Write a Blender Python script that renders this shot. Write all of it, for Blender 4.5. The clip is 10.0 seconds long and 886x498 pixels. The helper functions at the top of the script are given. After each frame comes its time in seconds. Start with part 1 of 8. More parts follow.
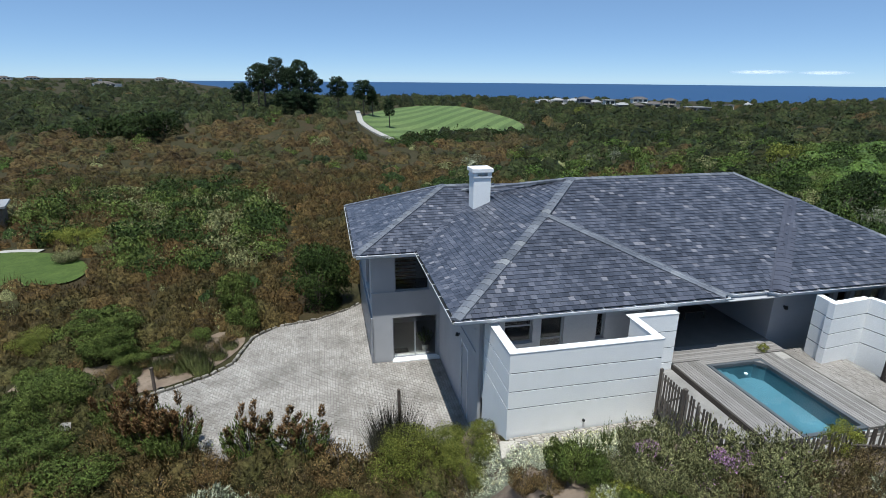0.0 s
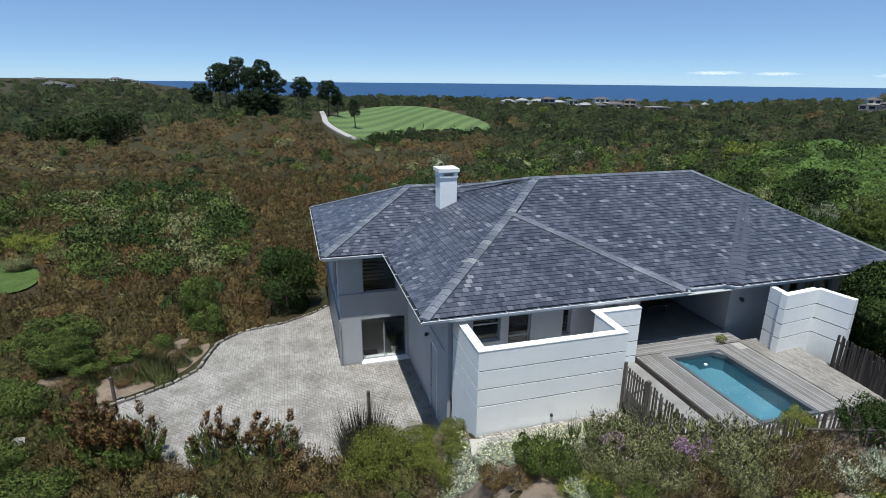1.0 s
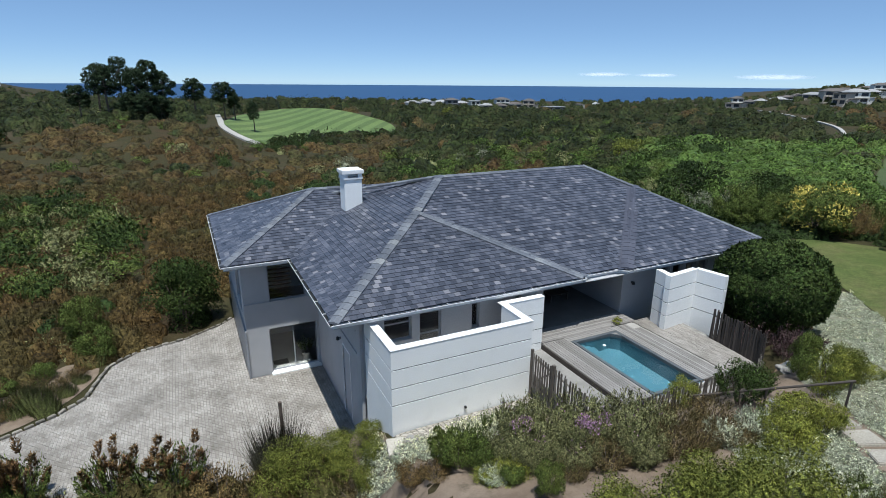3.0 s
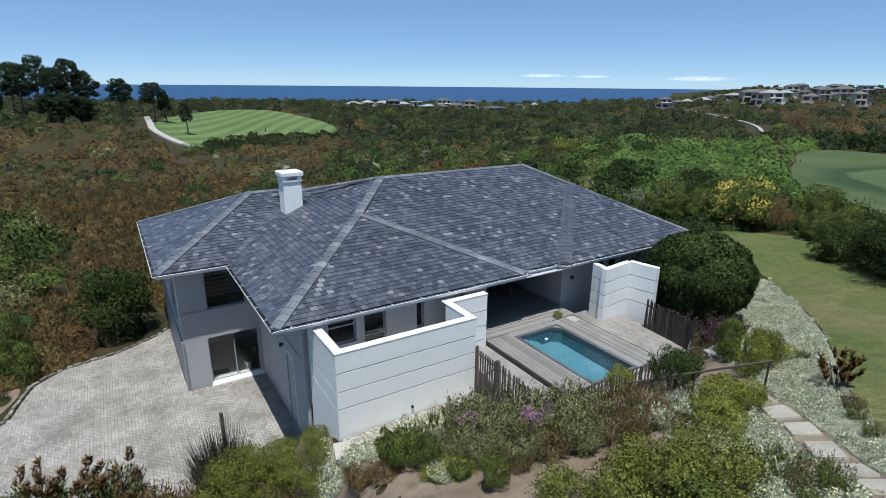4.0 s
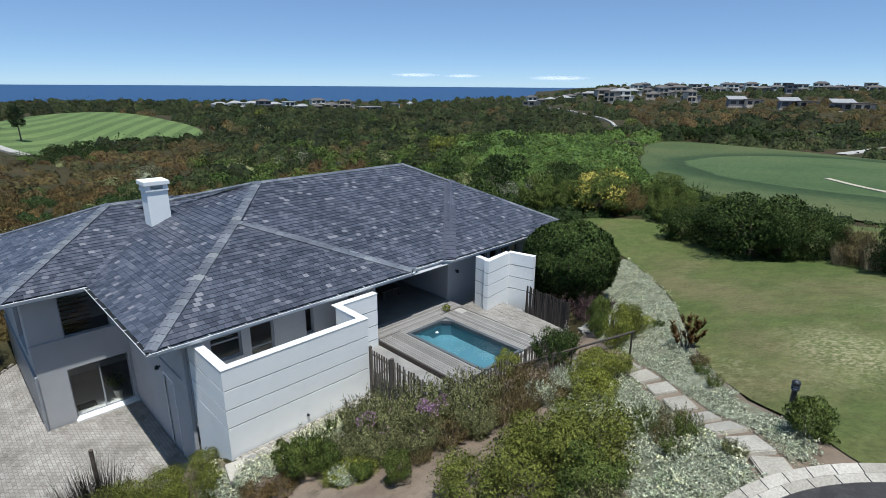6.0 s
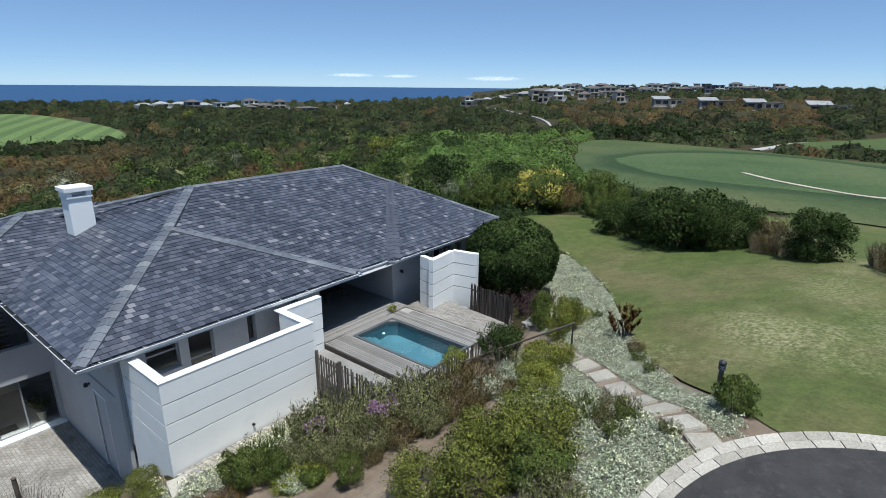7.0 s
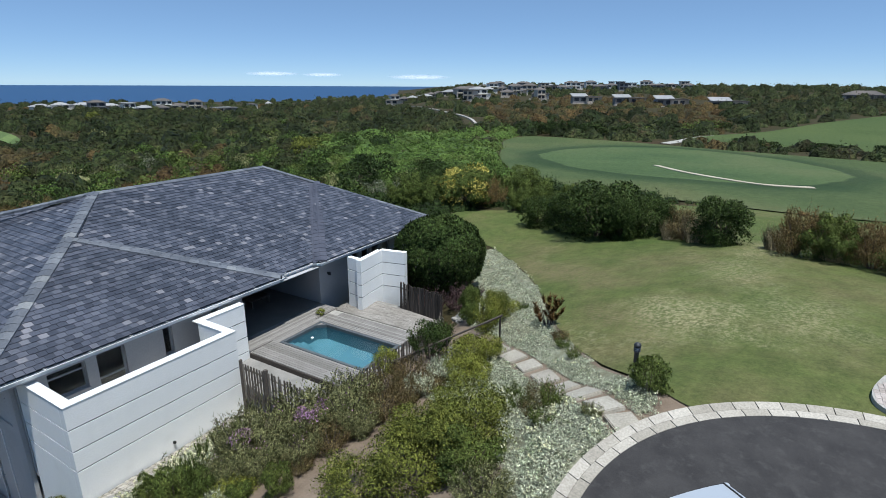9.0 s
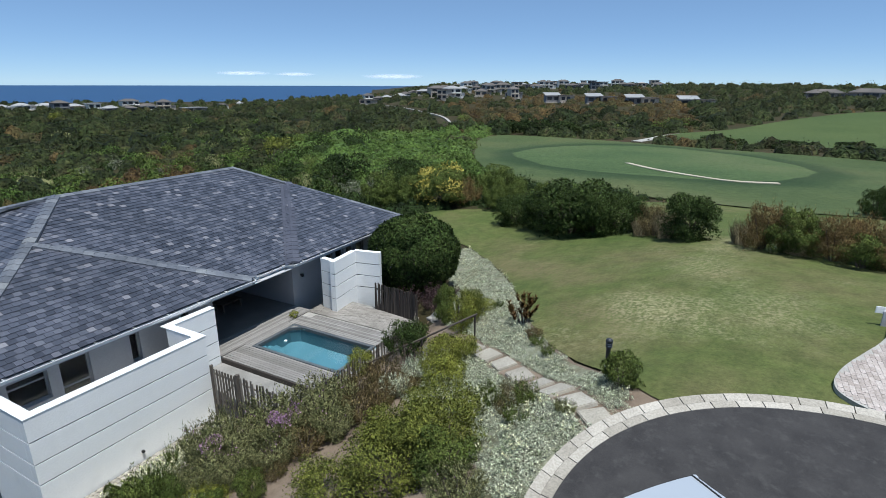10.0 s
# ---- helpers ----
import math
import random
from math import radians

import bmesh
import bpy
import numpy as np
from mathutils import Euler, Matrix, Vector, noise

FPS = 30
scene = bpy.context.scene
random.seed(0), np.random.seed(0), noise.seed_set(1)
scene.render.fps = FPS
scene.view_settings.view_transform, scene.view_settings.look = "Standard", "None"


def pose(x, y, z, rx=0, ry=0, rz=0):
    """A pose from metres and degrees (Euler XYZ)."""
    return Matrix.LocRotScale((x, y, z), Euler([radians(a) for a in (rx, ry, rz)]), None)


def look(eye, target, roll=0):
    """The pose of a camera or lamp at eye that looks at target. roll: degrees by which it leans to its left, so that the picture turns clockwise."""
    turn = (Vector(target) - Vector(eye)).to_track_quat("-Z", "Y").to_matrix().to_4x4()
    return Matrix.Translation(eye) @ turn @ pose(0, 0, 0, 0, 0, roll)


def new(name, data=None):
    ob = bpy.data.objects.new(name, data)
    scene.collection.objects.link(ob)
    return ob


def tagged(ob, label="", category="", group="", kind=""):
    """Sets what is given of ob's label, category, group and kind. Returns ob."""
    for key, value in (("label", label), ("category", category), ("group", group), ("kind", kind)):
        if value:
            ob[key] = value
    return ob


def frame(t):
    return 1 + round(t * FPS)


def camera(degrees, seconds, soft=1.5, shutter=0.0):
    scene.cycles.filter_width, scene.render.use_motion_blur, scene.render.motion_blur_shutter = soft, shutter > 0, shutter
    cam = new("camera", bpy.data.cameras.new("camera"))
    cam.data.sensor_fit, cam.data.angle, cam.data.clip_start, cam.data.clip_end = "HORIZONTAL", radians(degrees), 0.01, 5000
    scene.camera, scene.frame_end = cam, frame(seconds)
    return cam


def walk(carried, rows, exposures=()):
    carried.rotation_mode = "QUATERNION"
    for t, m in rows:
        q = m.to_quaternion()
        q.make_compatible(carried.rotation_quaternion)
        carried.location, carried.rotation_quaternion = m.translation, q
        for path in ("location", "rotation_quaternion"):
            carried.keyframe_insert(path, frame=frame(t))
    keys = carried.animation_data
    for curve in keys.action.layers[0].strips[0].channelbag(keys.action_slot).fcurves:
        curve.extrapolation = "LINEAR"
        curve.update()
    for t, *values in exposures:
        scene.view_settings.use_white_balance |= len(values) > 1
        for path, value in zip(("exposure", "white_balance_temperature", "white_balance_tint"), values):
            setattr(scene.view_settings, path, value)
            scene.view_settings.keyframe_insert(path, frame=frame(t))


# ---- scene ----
cam = camera(79.54, 10.0, soft=0.45)
# seconds, x, y, z and the three turns of pose()
PATH = [
    (0.0, -5.086, -13.510, 10.723, 72.321, -0.458, -12.301),
    (0.5, -5.052, -13.562, 10.735, 72.327, -0.526, -13.946),
    (1.0, -5.054, -13.570, 10.724, 72.390, -0.505, -15.846),
    (1.5, -5.020, -13.534, 10.694, 72.442, -0.470, -17.679),
    (2.0, -4.988, -13.497, 10.689, 72.418, -0.506, -19.845),
    (2.5, -4.936, -13.610, 10.687, 72.498, -0.416, -22.782),
    (4.0, -4.833, -13.867, 10.684, 72.740, -0.484, -31.760),
    (4.5, -4.768, -13.968, 10.699, 72.751, -0.465, -35.110),
    (5.0, -4.835, -14.038, 10.731, 72.770, -0.446, -38.378),
    (6.5, -5.060, -14.021, 10.773, 72.774, -0.444, -47.833),
    (7.0, -5.110, -14.048, 10.774, 72.835, -0.490, -51.069),
    (7.5, -5.102, -14.090, 10.770, 72.843, -0.430, -53.649),
    (8.0, -5.023, -14.137, 10.736, 72.855, -0.363, -55.583),
    (8.5, -4.985, -14.166, 10.741, 72.806, -0.359, -57.318),
    (9.0, -4.975, -14.206, 10.757, 72.735, -0.321, -58.752),
    (9.5, -4.896, -14.241, 10.726, 72.775, -0.236, -60.157),
    (10.0, -4.875, -14.270, 10.742, 72.682, -0.221, -61.416),
]
walk(cam, [(row[0], pose(*row[1:])) for row in PATH], [(0.0, 0.09, 6080, 6), (10.0, 0.07, 6080, 6)])

# world, sun, exposure
SUN_DIR = Vector((-0.12, -0.24, 0.963)).normalized()
world = bpy.data.worlds.new("sky")
scene.world = world
world.use_nodes = True
wn = world.node_tree.nodes
wl = world.node_tree.links
sky = wn.new("ShaderNodeTexSky")
sky.sky_type = "NISHITA"
sky.sun_disc = False
sky.sun_elevation = math.asin(SUN_DIR.z)
sky.sun_rotation = math.atan2(SUN_DIR.x, SUN_DIR.y)
sky.altitude = 4200
sky.air_density = 0.8
sky.dust_density = 0.0
sky.ozone_density = 1.7
wn["Background"].inputs["Strength"].default_value = 0.102
# clear sea air: a slightly purer blue
tinted = wn.new("ShaderNodeMix")
tinted.data_type = "RGBA"
tinted.blend_type = "MULTIPLY"
tinted.inputs["Factor"].default_value = 1.0
tinted.inputs[7].default_value = (0.925, 0.97, 1.03, 1)
wl.new(sky.outputs["Color"], tinted.inputs[6])
# thin even veil that keeps the sky nearly as blue at the horizon as higher up
veil = wn.new("ShaderNodeMix")
veil.data_type = "RGBA"
veil.inputs["Factor"].default_value = 0.36
veil.inputs[7].default_value = (2.95, 4.8, 7.4, 1)
wl.new(tinted.outputs[2], veil.inputs[6])
wl.new(veil.outputs[2], wn["Background"].inputs["Color"])
sun = new("sun", bpy.data.lights.new("sun", "SUN"))
sun.data.energy = 5.0
sun.data.angle = radians(0.53)
sun.data.color = (1.0, 0.965, 0.91)
sun.matrix_world = look(SUN_DIR * 100, (0, 0, 0))


# materials
def material(name, rough=0.8, metallic=0.0):
    m = bpy.data.materials.new(name)
    m.use_nodes = True
    b = m.node_tree.nodes["Principled BSDF"]
    b.inputs["Roughness"].default_value = rough
    b.inputs["Metallic"].default_value = metallic
    return m, m.node_tree.nodes, m.node_tree.links, b


def world_noise(n, l, scale, detail=4.0, rough=0.6):
    g = n.new("ShaderNodeNewGeometry")
    t = n.new("ShaderNodeTexNoise")
    t.inputs["Scale"].default_value = scale
    t.inputs["Detail"].default_value = detail
    t.inputs["Roughness"].default_value = rough
    l.new(g.outputs["Position"], t.inputs["Vector"])
    return t


def ramp(n, l, src, stops):
    r = n.new("ShaderNodeValToRGB")
    e = r.color_ramp.elements
    while len(e) < len(stops):
        e.new(0.5)
    for i, (p, c) in enumerate(stops):
        e[i].position = p
        e[i].color = (*c, 1)
    l.new(src, r.inputs["Fac"])
    return r.outputs["Color"]


def mix(n, l, fac, a, b, mode="MIX"):
    m = n.new("ShaderNodeMix")
    m.data_type = "RGBA"
    m.blend_type = mode
    for sock, v in ((m.inputs[0], fac), (m.inputs[6], a), (m.inputs[7], b)):
        if isinstance(v, (int, float)):
            sock.default_value = v
        elif isinstance(v, tuple):
            sock.default_value = (*v, 1)
        else:
            l.new(v, sock)
    return m.outputs[2]


def bump(n, l, bsdf, height, strength=0.4, distance=0.02):
    b = n.new("ShaderNodeBump")
    b.inputs["Strength"].default_value = strength
    b.inputs["Distance"].default_value = distance
    l.new(height, b.inputs["Height"])
    l.new(b.outputs["Normal"], bsdf.inputs["Normal"])


def surface(name, c1, c2, big=0.6, fine=18.0, rough=0.8, relief=0.3, metallic=0.0, stain=None, dist=0.01):
    """Two colours mixed at two scales in world space, with fine relief."""
    m, n, l, b = material(name, rough, metallic)
    a = world_noise(n, l, big, 5)
    f = world_noise(n, l, fine, 6, 0.7)
    col = ramp(n, l, a.outputs["Fac"], [(0.35, c1), (0.65, c2)])
    fine_c = ramp(n, l, f.outputs["Fac"], [(0.3, (0.72, 0.72, 0.72)), (0.7, (1.12, 1.12, 1.12))])
    col = mix(n, l, 0.55, col, fine_c, "MULTIPLY")
    if stain:
        s = world_noise(n, l, stain[1], 6, 0.7)
        k = ramp(n, l, s.outputs["Fac"], [(0.52, (0, 0, 0)), (0.7, (1, 1, 1))])
        col = mix(n, l, k, col, stain[0])
    l.new(col, b.inputs["Base Color"])
    if relief:
        bump(n, l, b, f.outputs["Fac"], relief, dist)
    return m


def leafy(name, tones, patch=0.5, rough=0.6, sheen=0.12, jitter=0.5, grain=16.0, depth=0.74):
    """Foliage: patches of several tones in space, each leaf a little lighter or darker, with relief and leaf-sized
    mottling that paints in dark gaps.
    """
    m, n, l, b = material(name, rough)
    a0 = world_noise(n, l, patch, 3, 0.55)
    a1 = world_noise(n, l, patch * 6.5, 2, 0.5)
    a = n.new("ShaderNodeMix")
    a.data_type = "FLOAT"
    a.inputs[0].default_value = 0.42
    l.new(a0.outputs["Fac"], a.inputs[2])
    l.new(a1.outputs["Fac"], a.inputs[3])
    step = 0.36 / max(1, len(tones) - 1)
    col = ramp(n, l, a.outputs[0], [(0.32 + step * i, tuple(v * depth for v in c)) for i, c in enumerate(tones)])
    g = n.new("ShaderNodeNewGeometry")
    r = ramp(n, l, g.outputs["Random Per Island"], [(0.0, (1 - jitter,) * 3), (1.0, (1 + jitter,) * 3)])
    col = mix(n, l, 1.0, col, r, "MULTIPLY")
    f = world_noise(n, l, grain, 3, 0.65)
    # low end of the mottling paints shade into gaps between leaves
    fc = ramp(n, l, f.outputs["Fac"], [(0.36, (0.36, 0.36, 0.36)), (0.64, (1.6, 1.6, 1.6))])
    col = mix(n, l, 1.0, col, fc, "MULTIPLY")
    l.new(col, b.inputs["Base Color"])
    bump(n, l, b, f.outputs["Fac"], 1.0, 1.6 / grain)
    b.inputs["Specular IOR Level"].default_value = sheen
    tr = n.new("ShaderNodeBsdfTranslucent")
    l.new(col, tr.inputs["Color"])
    ms = n.new("ShaderNodeMixShader")
    ms.inputs["Fac"].default_value = 0.08
    out = n["Material Output"]
    l.new(b.outputs["BSDF"], ms.inputs[1])
    l.new(tr.outputs["BSDF"], ms.inputs[2])
    l.new(ms.outputs["Shader"], out.inputs["Surface"])
    return m


PLASTER = surface("grey_plaster", (0.40, 0.40, 0.41), (0.46, 0.46, 0.47), 0.5, 30, 0.85, 0.15)
WHITE = surface("white_plaster", (0.86, 0.86, 0.85), (0.90, 0.90, 0.885), 0.5, 26, 0.8, 0.12, stain=((0.80, 0.80, 0.785), 1.3))
CAP = surface("white_coping", (0.80, 0.80, 0.79), (0.86, 0.86, 0.85), 0.8, 30, 0.7, 0.1)
JOINT = surface("dark_joint", (0.05, 0.05, 0.05), (0.08, 0.08, 0.08), 2, 30, 0.9, 0)
DARKMETAL = surface("dark_metal", (0.05, 0.052, 0.056), (0.08, 0.082, 0.088), 2, 40, 0.4, 0, 0.6)
FRAME = surface("grey_window_frame", (0.27, 0.28, 0.30), (0.33, 0.34, 0.36), 2, 40, 0.45, 0)
# near-black colour that holds the shade of rooms and the covered terrace
DARKIN = surface("shade_dark_interior", (0.05, 0.05, 0.052), (0.08, 0.078, 0.075), 1, 9, 0.8, 0.1)
BLACK = surface("black_plastic", (0.015, 0.015, 0.016), (0.025, 0.025, 0.026), 3, 40, 0.5, 0)
GUTTER = surface("white_gutter_metal", (0.78, 0.78, 0.78), (0.82, 0.82, 0.82), 1, 20, 0.4, 0)
SOIL = surface("dry_soil", (0.15, 0.108, 0.076), (0.235, 0.18, 0.132), 0.8, 14, 0.95, 0.6, dist=0.03, stain=((0.10, 0.078, 0.05), 2.2))
CONCRETE = surface("weathered_concrete", (0.33, 0.31, 0.28), (0.43, 0.41, 0.38), 1.2, 22, 0.9, 0.3)
ASPHALT = surface("asphalt", (0.038, 0.036, 0.037), (0.056, 0.053, 0.053), 1.6, 45, 0.95, 0.8, stain=((0.066, 0.063, 0.062), 3.5), dist=0.01)
ASPHALT.node_tree.nodes["Principled BSDF"].inputs["Specular IOR Level"].default_value = 0.2


def slate_material():
    m, n, l, b = material("slate", 0.42)
    oi = n.new("ShaderNodeObjectInfo")
    g = n.new("ShaderNodeNewGeometry")
    add = n.new("ShaderNodeMath")
    add.operation = "ADD"
    l.new(oi.outputs["Random"], add.inputs[0])
    l.new(g.outputs["Random Per Island"], add.inputs[1])
    fr = n.new("ShaderNodeMath")
    fr.operation = "FRACT"
    l.new(add.outputs[0], fr.inputs[0])
    col = ramp(n, l, fr.outputs[0], [(0.0, (0.035, 0.039, 0.054)), (0.4, (0.060, 0.066, 0.088)), (0.78, (0.088, 0.093, 0.119)),
                                     (0.95, (0.112, 0.117, 0.142)), (0.98, (0.198, 0.195, 0.217))])
    big = world_noise(n, l, 0.35, 4)
    bigc = ramp(n, l, big.outputs["Fac"], [(0.35, (0.86, 0.86, 0.86)), (0.65, (1.12, 1.12, 1.12))])
    col = mix(n, l, 1.0, col, bigc, "MULTIPLY")
    f = world_noise(n, l, 22, 6, 0.7)
    fc = ramp(n, l, f.outputs["Fac"], [(0.3, (0.75, 0.75, 0.75)), (0.7, (1.2, 1.2, 1.2))])
    col = mix(n, l, 0.7, col, fc, "MULTIPLY")
    l.new(col, b.inputs["Base Color"])
    bump(n, l, b, f.outputs["Fac"], 0.5, 0.01)
    return m


SLATE = slate_material()
SEAMSLATE = surface("seam_slate", (0.054, 0.057, 0.078), (0.081, 0.084, 0.110), 1.4, 16, 0.5, 0.4)


def random_piece(name, stops, rough=0.85, grain=25.0, relief=0.35, stretch=None, wear=(0.85, 1.08)):
    """Pieces that differ one from the next, with grain."""
    m, n, l, b = material(name, rough)
    oi = n.new("ShaderNodeObjectInfo")
    g = n.new("ShaderNodeNewGeometry")
    add = n.new("ShaderNodeMath")
    add.operation = "ADD"
    l.new(oi.outputs["Random"], add.inputs[0])
    l.new(g.outputs["Random Per Island"], add.inputs[1])
    fr = n.new("ShaderNodeMath")
    fr.operation = "FRACT"
    l.new(add.outputs[0], fr.inputs[0])
    col = ramp(n, l, fr.outputs[0], stops)
    mp = n.new("ShaderNodeMapping")
    mp.inputs["Scale"].default_value = stretch or (1, 1, 1)
    l.new(g.outputs["Position"], mp.inputs["Vector"])
    f = n.new("ShaderNodeTexNoise")
    f.inputs["Scale"].default_value = grain
    f.inputs["Detail"].default_value = 6
    l.new(mp.outputs["Vector"], f.inputs["Vector"])
    fc = ramp(n, l, f.outputs["Fac"], [(0.3, (0.7, 0.7, 0.7)), (0.7, (1.2, 1.2, 1.2))])
    col = mix(n, l, 0.8, col, fc, "MULTIPLY")
    s = world_noise(n, l, 0.7, 5)
    sc = ramp(n, l, s.outputs["Fac"], [(0.33, (wear[0], wear[0] * 0.99, wear[0] * 0.97)), (0.62, (wear[1],) * 3)])
    col = mix(n, l, 1.0, col, sc, "MULTIPLY")
    l.new(col, b.inputs["Base Color"])
    bump(n, l, b, f.outputs["Fac"], relief, 0.008)
    return m


PAVER = random_piece("paver", [(0.0, (0.25, 0.227, 0.20)), (0.3, (0.295, 0.27, 0.24)), (1.0, (0.34, 0.315, 0.285))], wear=(0.66, 1.16))
HIPSLATE = random_piece("hip_slate", [(0.0, (0.095, 0.104, 0.125)), (0.6, (0.135, 0.144, 0.168)), (0.92, (0.17, 0.18, 0.20)), (1.0, (0.23, 0.237, 0.245))], 0.5, 20, 0.4)
DECKWOOD = random_piece("weathered_deck_wood", [(0.0, (0.185, 0.172, 0.16)), (0.5, (0.235, 0.22, 0.206)), (1.0, (0.29, 0.273, 0.258))], 0.85, 12, 0.4, (1, 14, 14))
# weathered wood, darkened further for the bush's shadow on the pole fence
PICKET = random_piece("shade_dark_weathered_wood", [(0.0, (0.03, 0.025, 0.022)), (0.6, (0.052, 0.042, 0.036)), (1.0, (0.09, 0.074, 0.062))], 0.85, 14, 0.4, (8, 8, 1))
# lighter copy of the picket wood, with sunlight put into its colour
LITPICKET = random_piece("sunlit_pole_wood", [(0.0, (0.085, 0.07, 0.06)), (0.6, (0.145, 0.125, 0.105)), (1.0, (0.23, 0.205, 0.18))], 0.85, 14, 0.4, (8, 8, 1))
TERRACEPAVER = random_piece("terrace_paver", [(0.0, (0.22, 0.20, 0.178)), (1.0, (0.29, 0.266, 0.24))], wear=(0.75, 1.12))
ROCK = surface("lichened_rock", (0.15, 0.14, 0.125), (0.30, 0.285, 0.26), 2.5, 18, 0.95, 0.7, dist=0.02)
KERBSTONE = random_piece("kerb_stone", [(0.0, (0.31, 0.28, 0.235)), (0.5, (0.385, 0.35, 0.30)), (1.0, (0.46, 0.42, 0.365))])
SANDSTONE = random_piece("sandstone_slab", [(0.0, (0.33, 0.30, 0.25)), (0.5, (0.39, 0.357, 0.30)), (1.0, (0.44, 0.405, 0.345))], wear=(0.8, 1.08))
EDGESTONE = random_piece("edging_stone", [(0.0, (0.14, 0.125, 0.105)), (0.6, (0.22, 0.20, 0.17)), (1.0, (0.34, 0.31, 0.27))])


def glass_material():
    m, n, l, b = material("window_glass", 0.04)
    b.inputs["Base Color"].default_value = (0.82, 0.87, 0.87, 1)
    b.inputs["Transmission Weight"].default_value = 1.0
    b.inputs["IOR"].default_value = 1.45
    return m


GLASS = glass_material()


def water_material(name, col, rough, scale, strength):
    m, n, l, b = material(name, rough)
    b.inputs["Base Color"].default_value = (*col, 1)
    f = world_noise(n, l, scale, 5)
    bump(n, l, b, f.outputs["Fac"], strength, 0.05)
    return m


SEA = water_material("sea_water", (0.008, 0.05, 0.135), 0.55, 0.05, 0.5)


def pool_water():
    m, n, l, b = material("pool_water", 0.02)
    b.inputs["Base Color"].default_value = (0.74, 0.90, 0.94, 1)
    b.inputs["Transmission Weight"].default_value = 1.0
    b.inputs["IOR"].default_value = 1.33
    f = world_noise(n, l, 5.0, 3)
    bump(n, l, b, f.outputs["Fac"], 0.12, 0.03)
    return m


POOLWATER = pool_water()
POOLSHELL = surface("pool_plaster", (0.05, 0.145, 0.19), (0.065, 0.172, 0.222), 0.8, 12, 0.6, 0.1)


def turf(name, tones, patch, straw=None, stripes=None):
    m, n, l, b = material(name, 0.9)
    b.inputs["Specular IOR Level"].default_value = 0.15
    a = world_noise(n, l, patch, 6, 0.65)
    step = 0.36 / max(1, len(tones) - 1)
    col = ramp(n, l, a.outputs["Fac"], [(0.32 + step * i, c) for i, c in enumerate(tones)])
    f = world_noise(n, l, 9, 8, 0.8)
    fc = ramp(n, l, f.outputs["Fac"], [(0.32, (0.6, 0.62, 0.58)), (0.68, (1.35, 1.32, 1.3))])
    col = mix(n, l, 0.85, col, fc, "MULTIPLY")
    md = world_noise(n, l, 1.3, 4, 0.7)
    mc = ramp(n, l, md.outputs["Fac"], [(0.35, (0.78, 0.8, 0.78)), (0.65, (1.24, 1.2, 1.2))])
    col = mix(n, l, 0.8, col, mc, "MULTIPLY")
    if straw:
        s = world_noise(n, l, straw[1], 5, 0.6)
        s2 = world_noise(n, l, straw[1] * 34, 4, 0.75)
        k = ramp(n, l, s.outputs["Fac"], [(straw[2], (0, 0, 0)), (straw[2] + 0.16, (0.75, 0.75, 0.75))])
        k2 = ramp(n, l, s2.outputs["Fac"], [(0.48, (0, 0, 0)), (0.6, (1, 1, 1))])
        col = mix(n, l, mix(n, l, 1.0, k, k2, "MULTIPLY"), col, straw[0])
    if stripes:
        g = n.new("ShaderNodeNewGeometry")
        mp = n.new("ShaderNodeMapping")
        mp.inputs["Rotation"].default_value = (0, 0, stripes[1])
        l.new(g.outputs["Position"], mp.inputs["Vector"])
        w = n.new("ShaderNodeTexWave")
        w.inputs["Scale"].default_value = stripes[0]
        w.inputs["Distortion"].default_value = 1.2
        w.inputs["Detail"].default_value = 1.0
        w.inputs["Detail Scale"].default_value = 0.3
        l.new(mp.outputs["Vector"], w.inputs["Vector"])
        wc = ramp(n, l, w.outputs["Fac"], [(0.4, (0.8, 0.82, 0.82)), (0.6, (1.16, 1.16, 1.12))])
        col = mix(n, l, 1.0, col, wc, "MULTIPLY")
    l.new(col, b.inputs["Base Color"])
    bump(n, l, b, f.outputs["Fac"], 0.6, 0.03)
    return m


LAWN = turf("lawn_grass", [(0.062, 0.094, 0.025), (0.088, 0.108, 0.035), (0.128, 0.118, 0.055)], 0.13, ((0.32, 0.29, 0.17), 0.12, 0.60))
FAIRWAY = turf("fairway_grass", [(0.092, 0.14, 0.05), (0.12, 0.165, 0.062)], 0.03, None, (0.045, 0.5))
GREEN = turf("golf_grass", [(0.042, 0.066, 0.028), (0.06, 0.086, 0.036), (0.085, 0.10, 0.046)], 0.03)


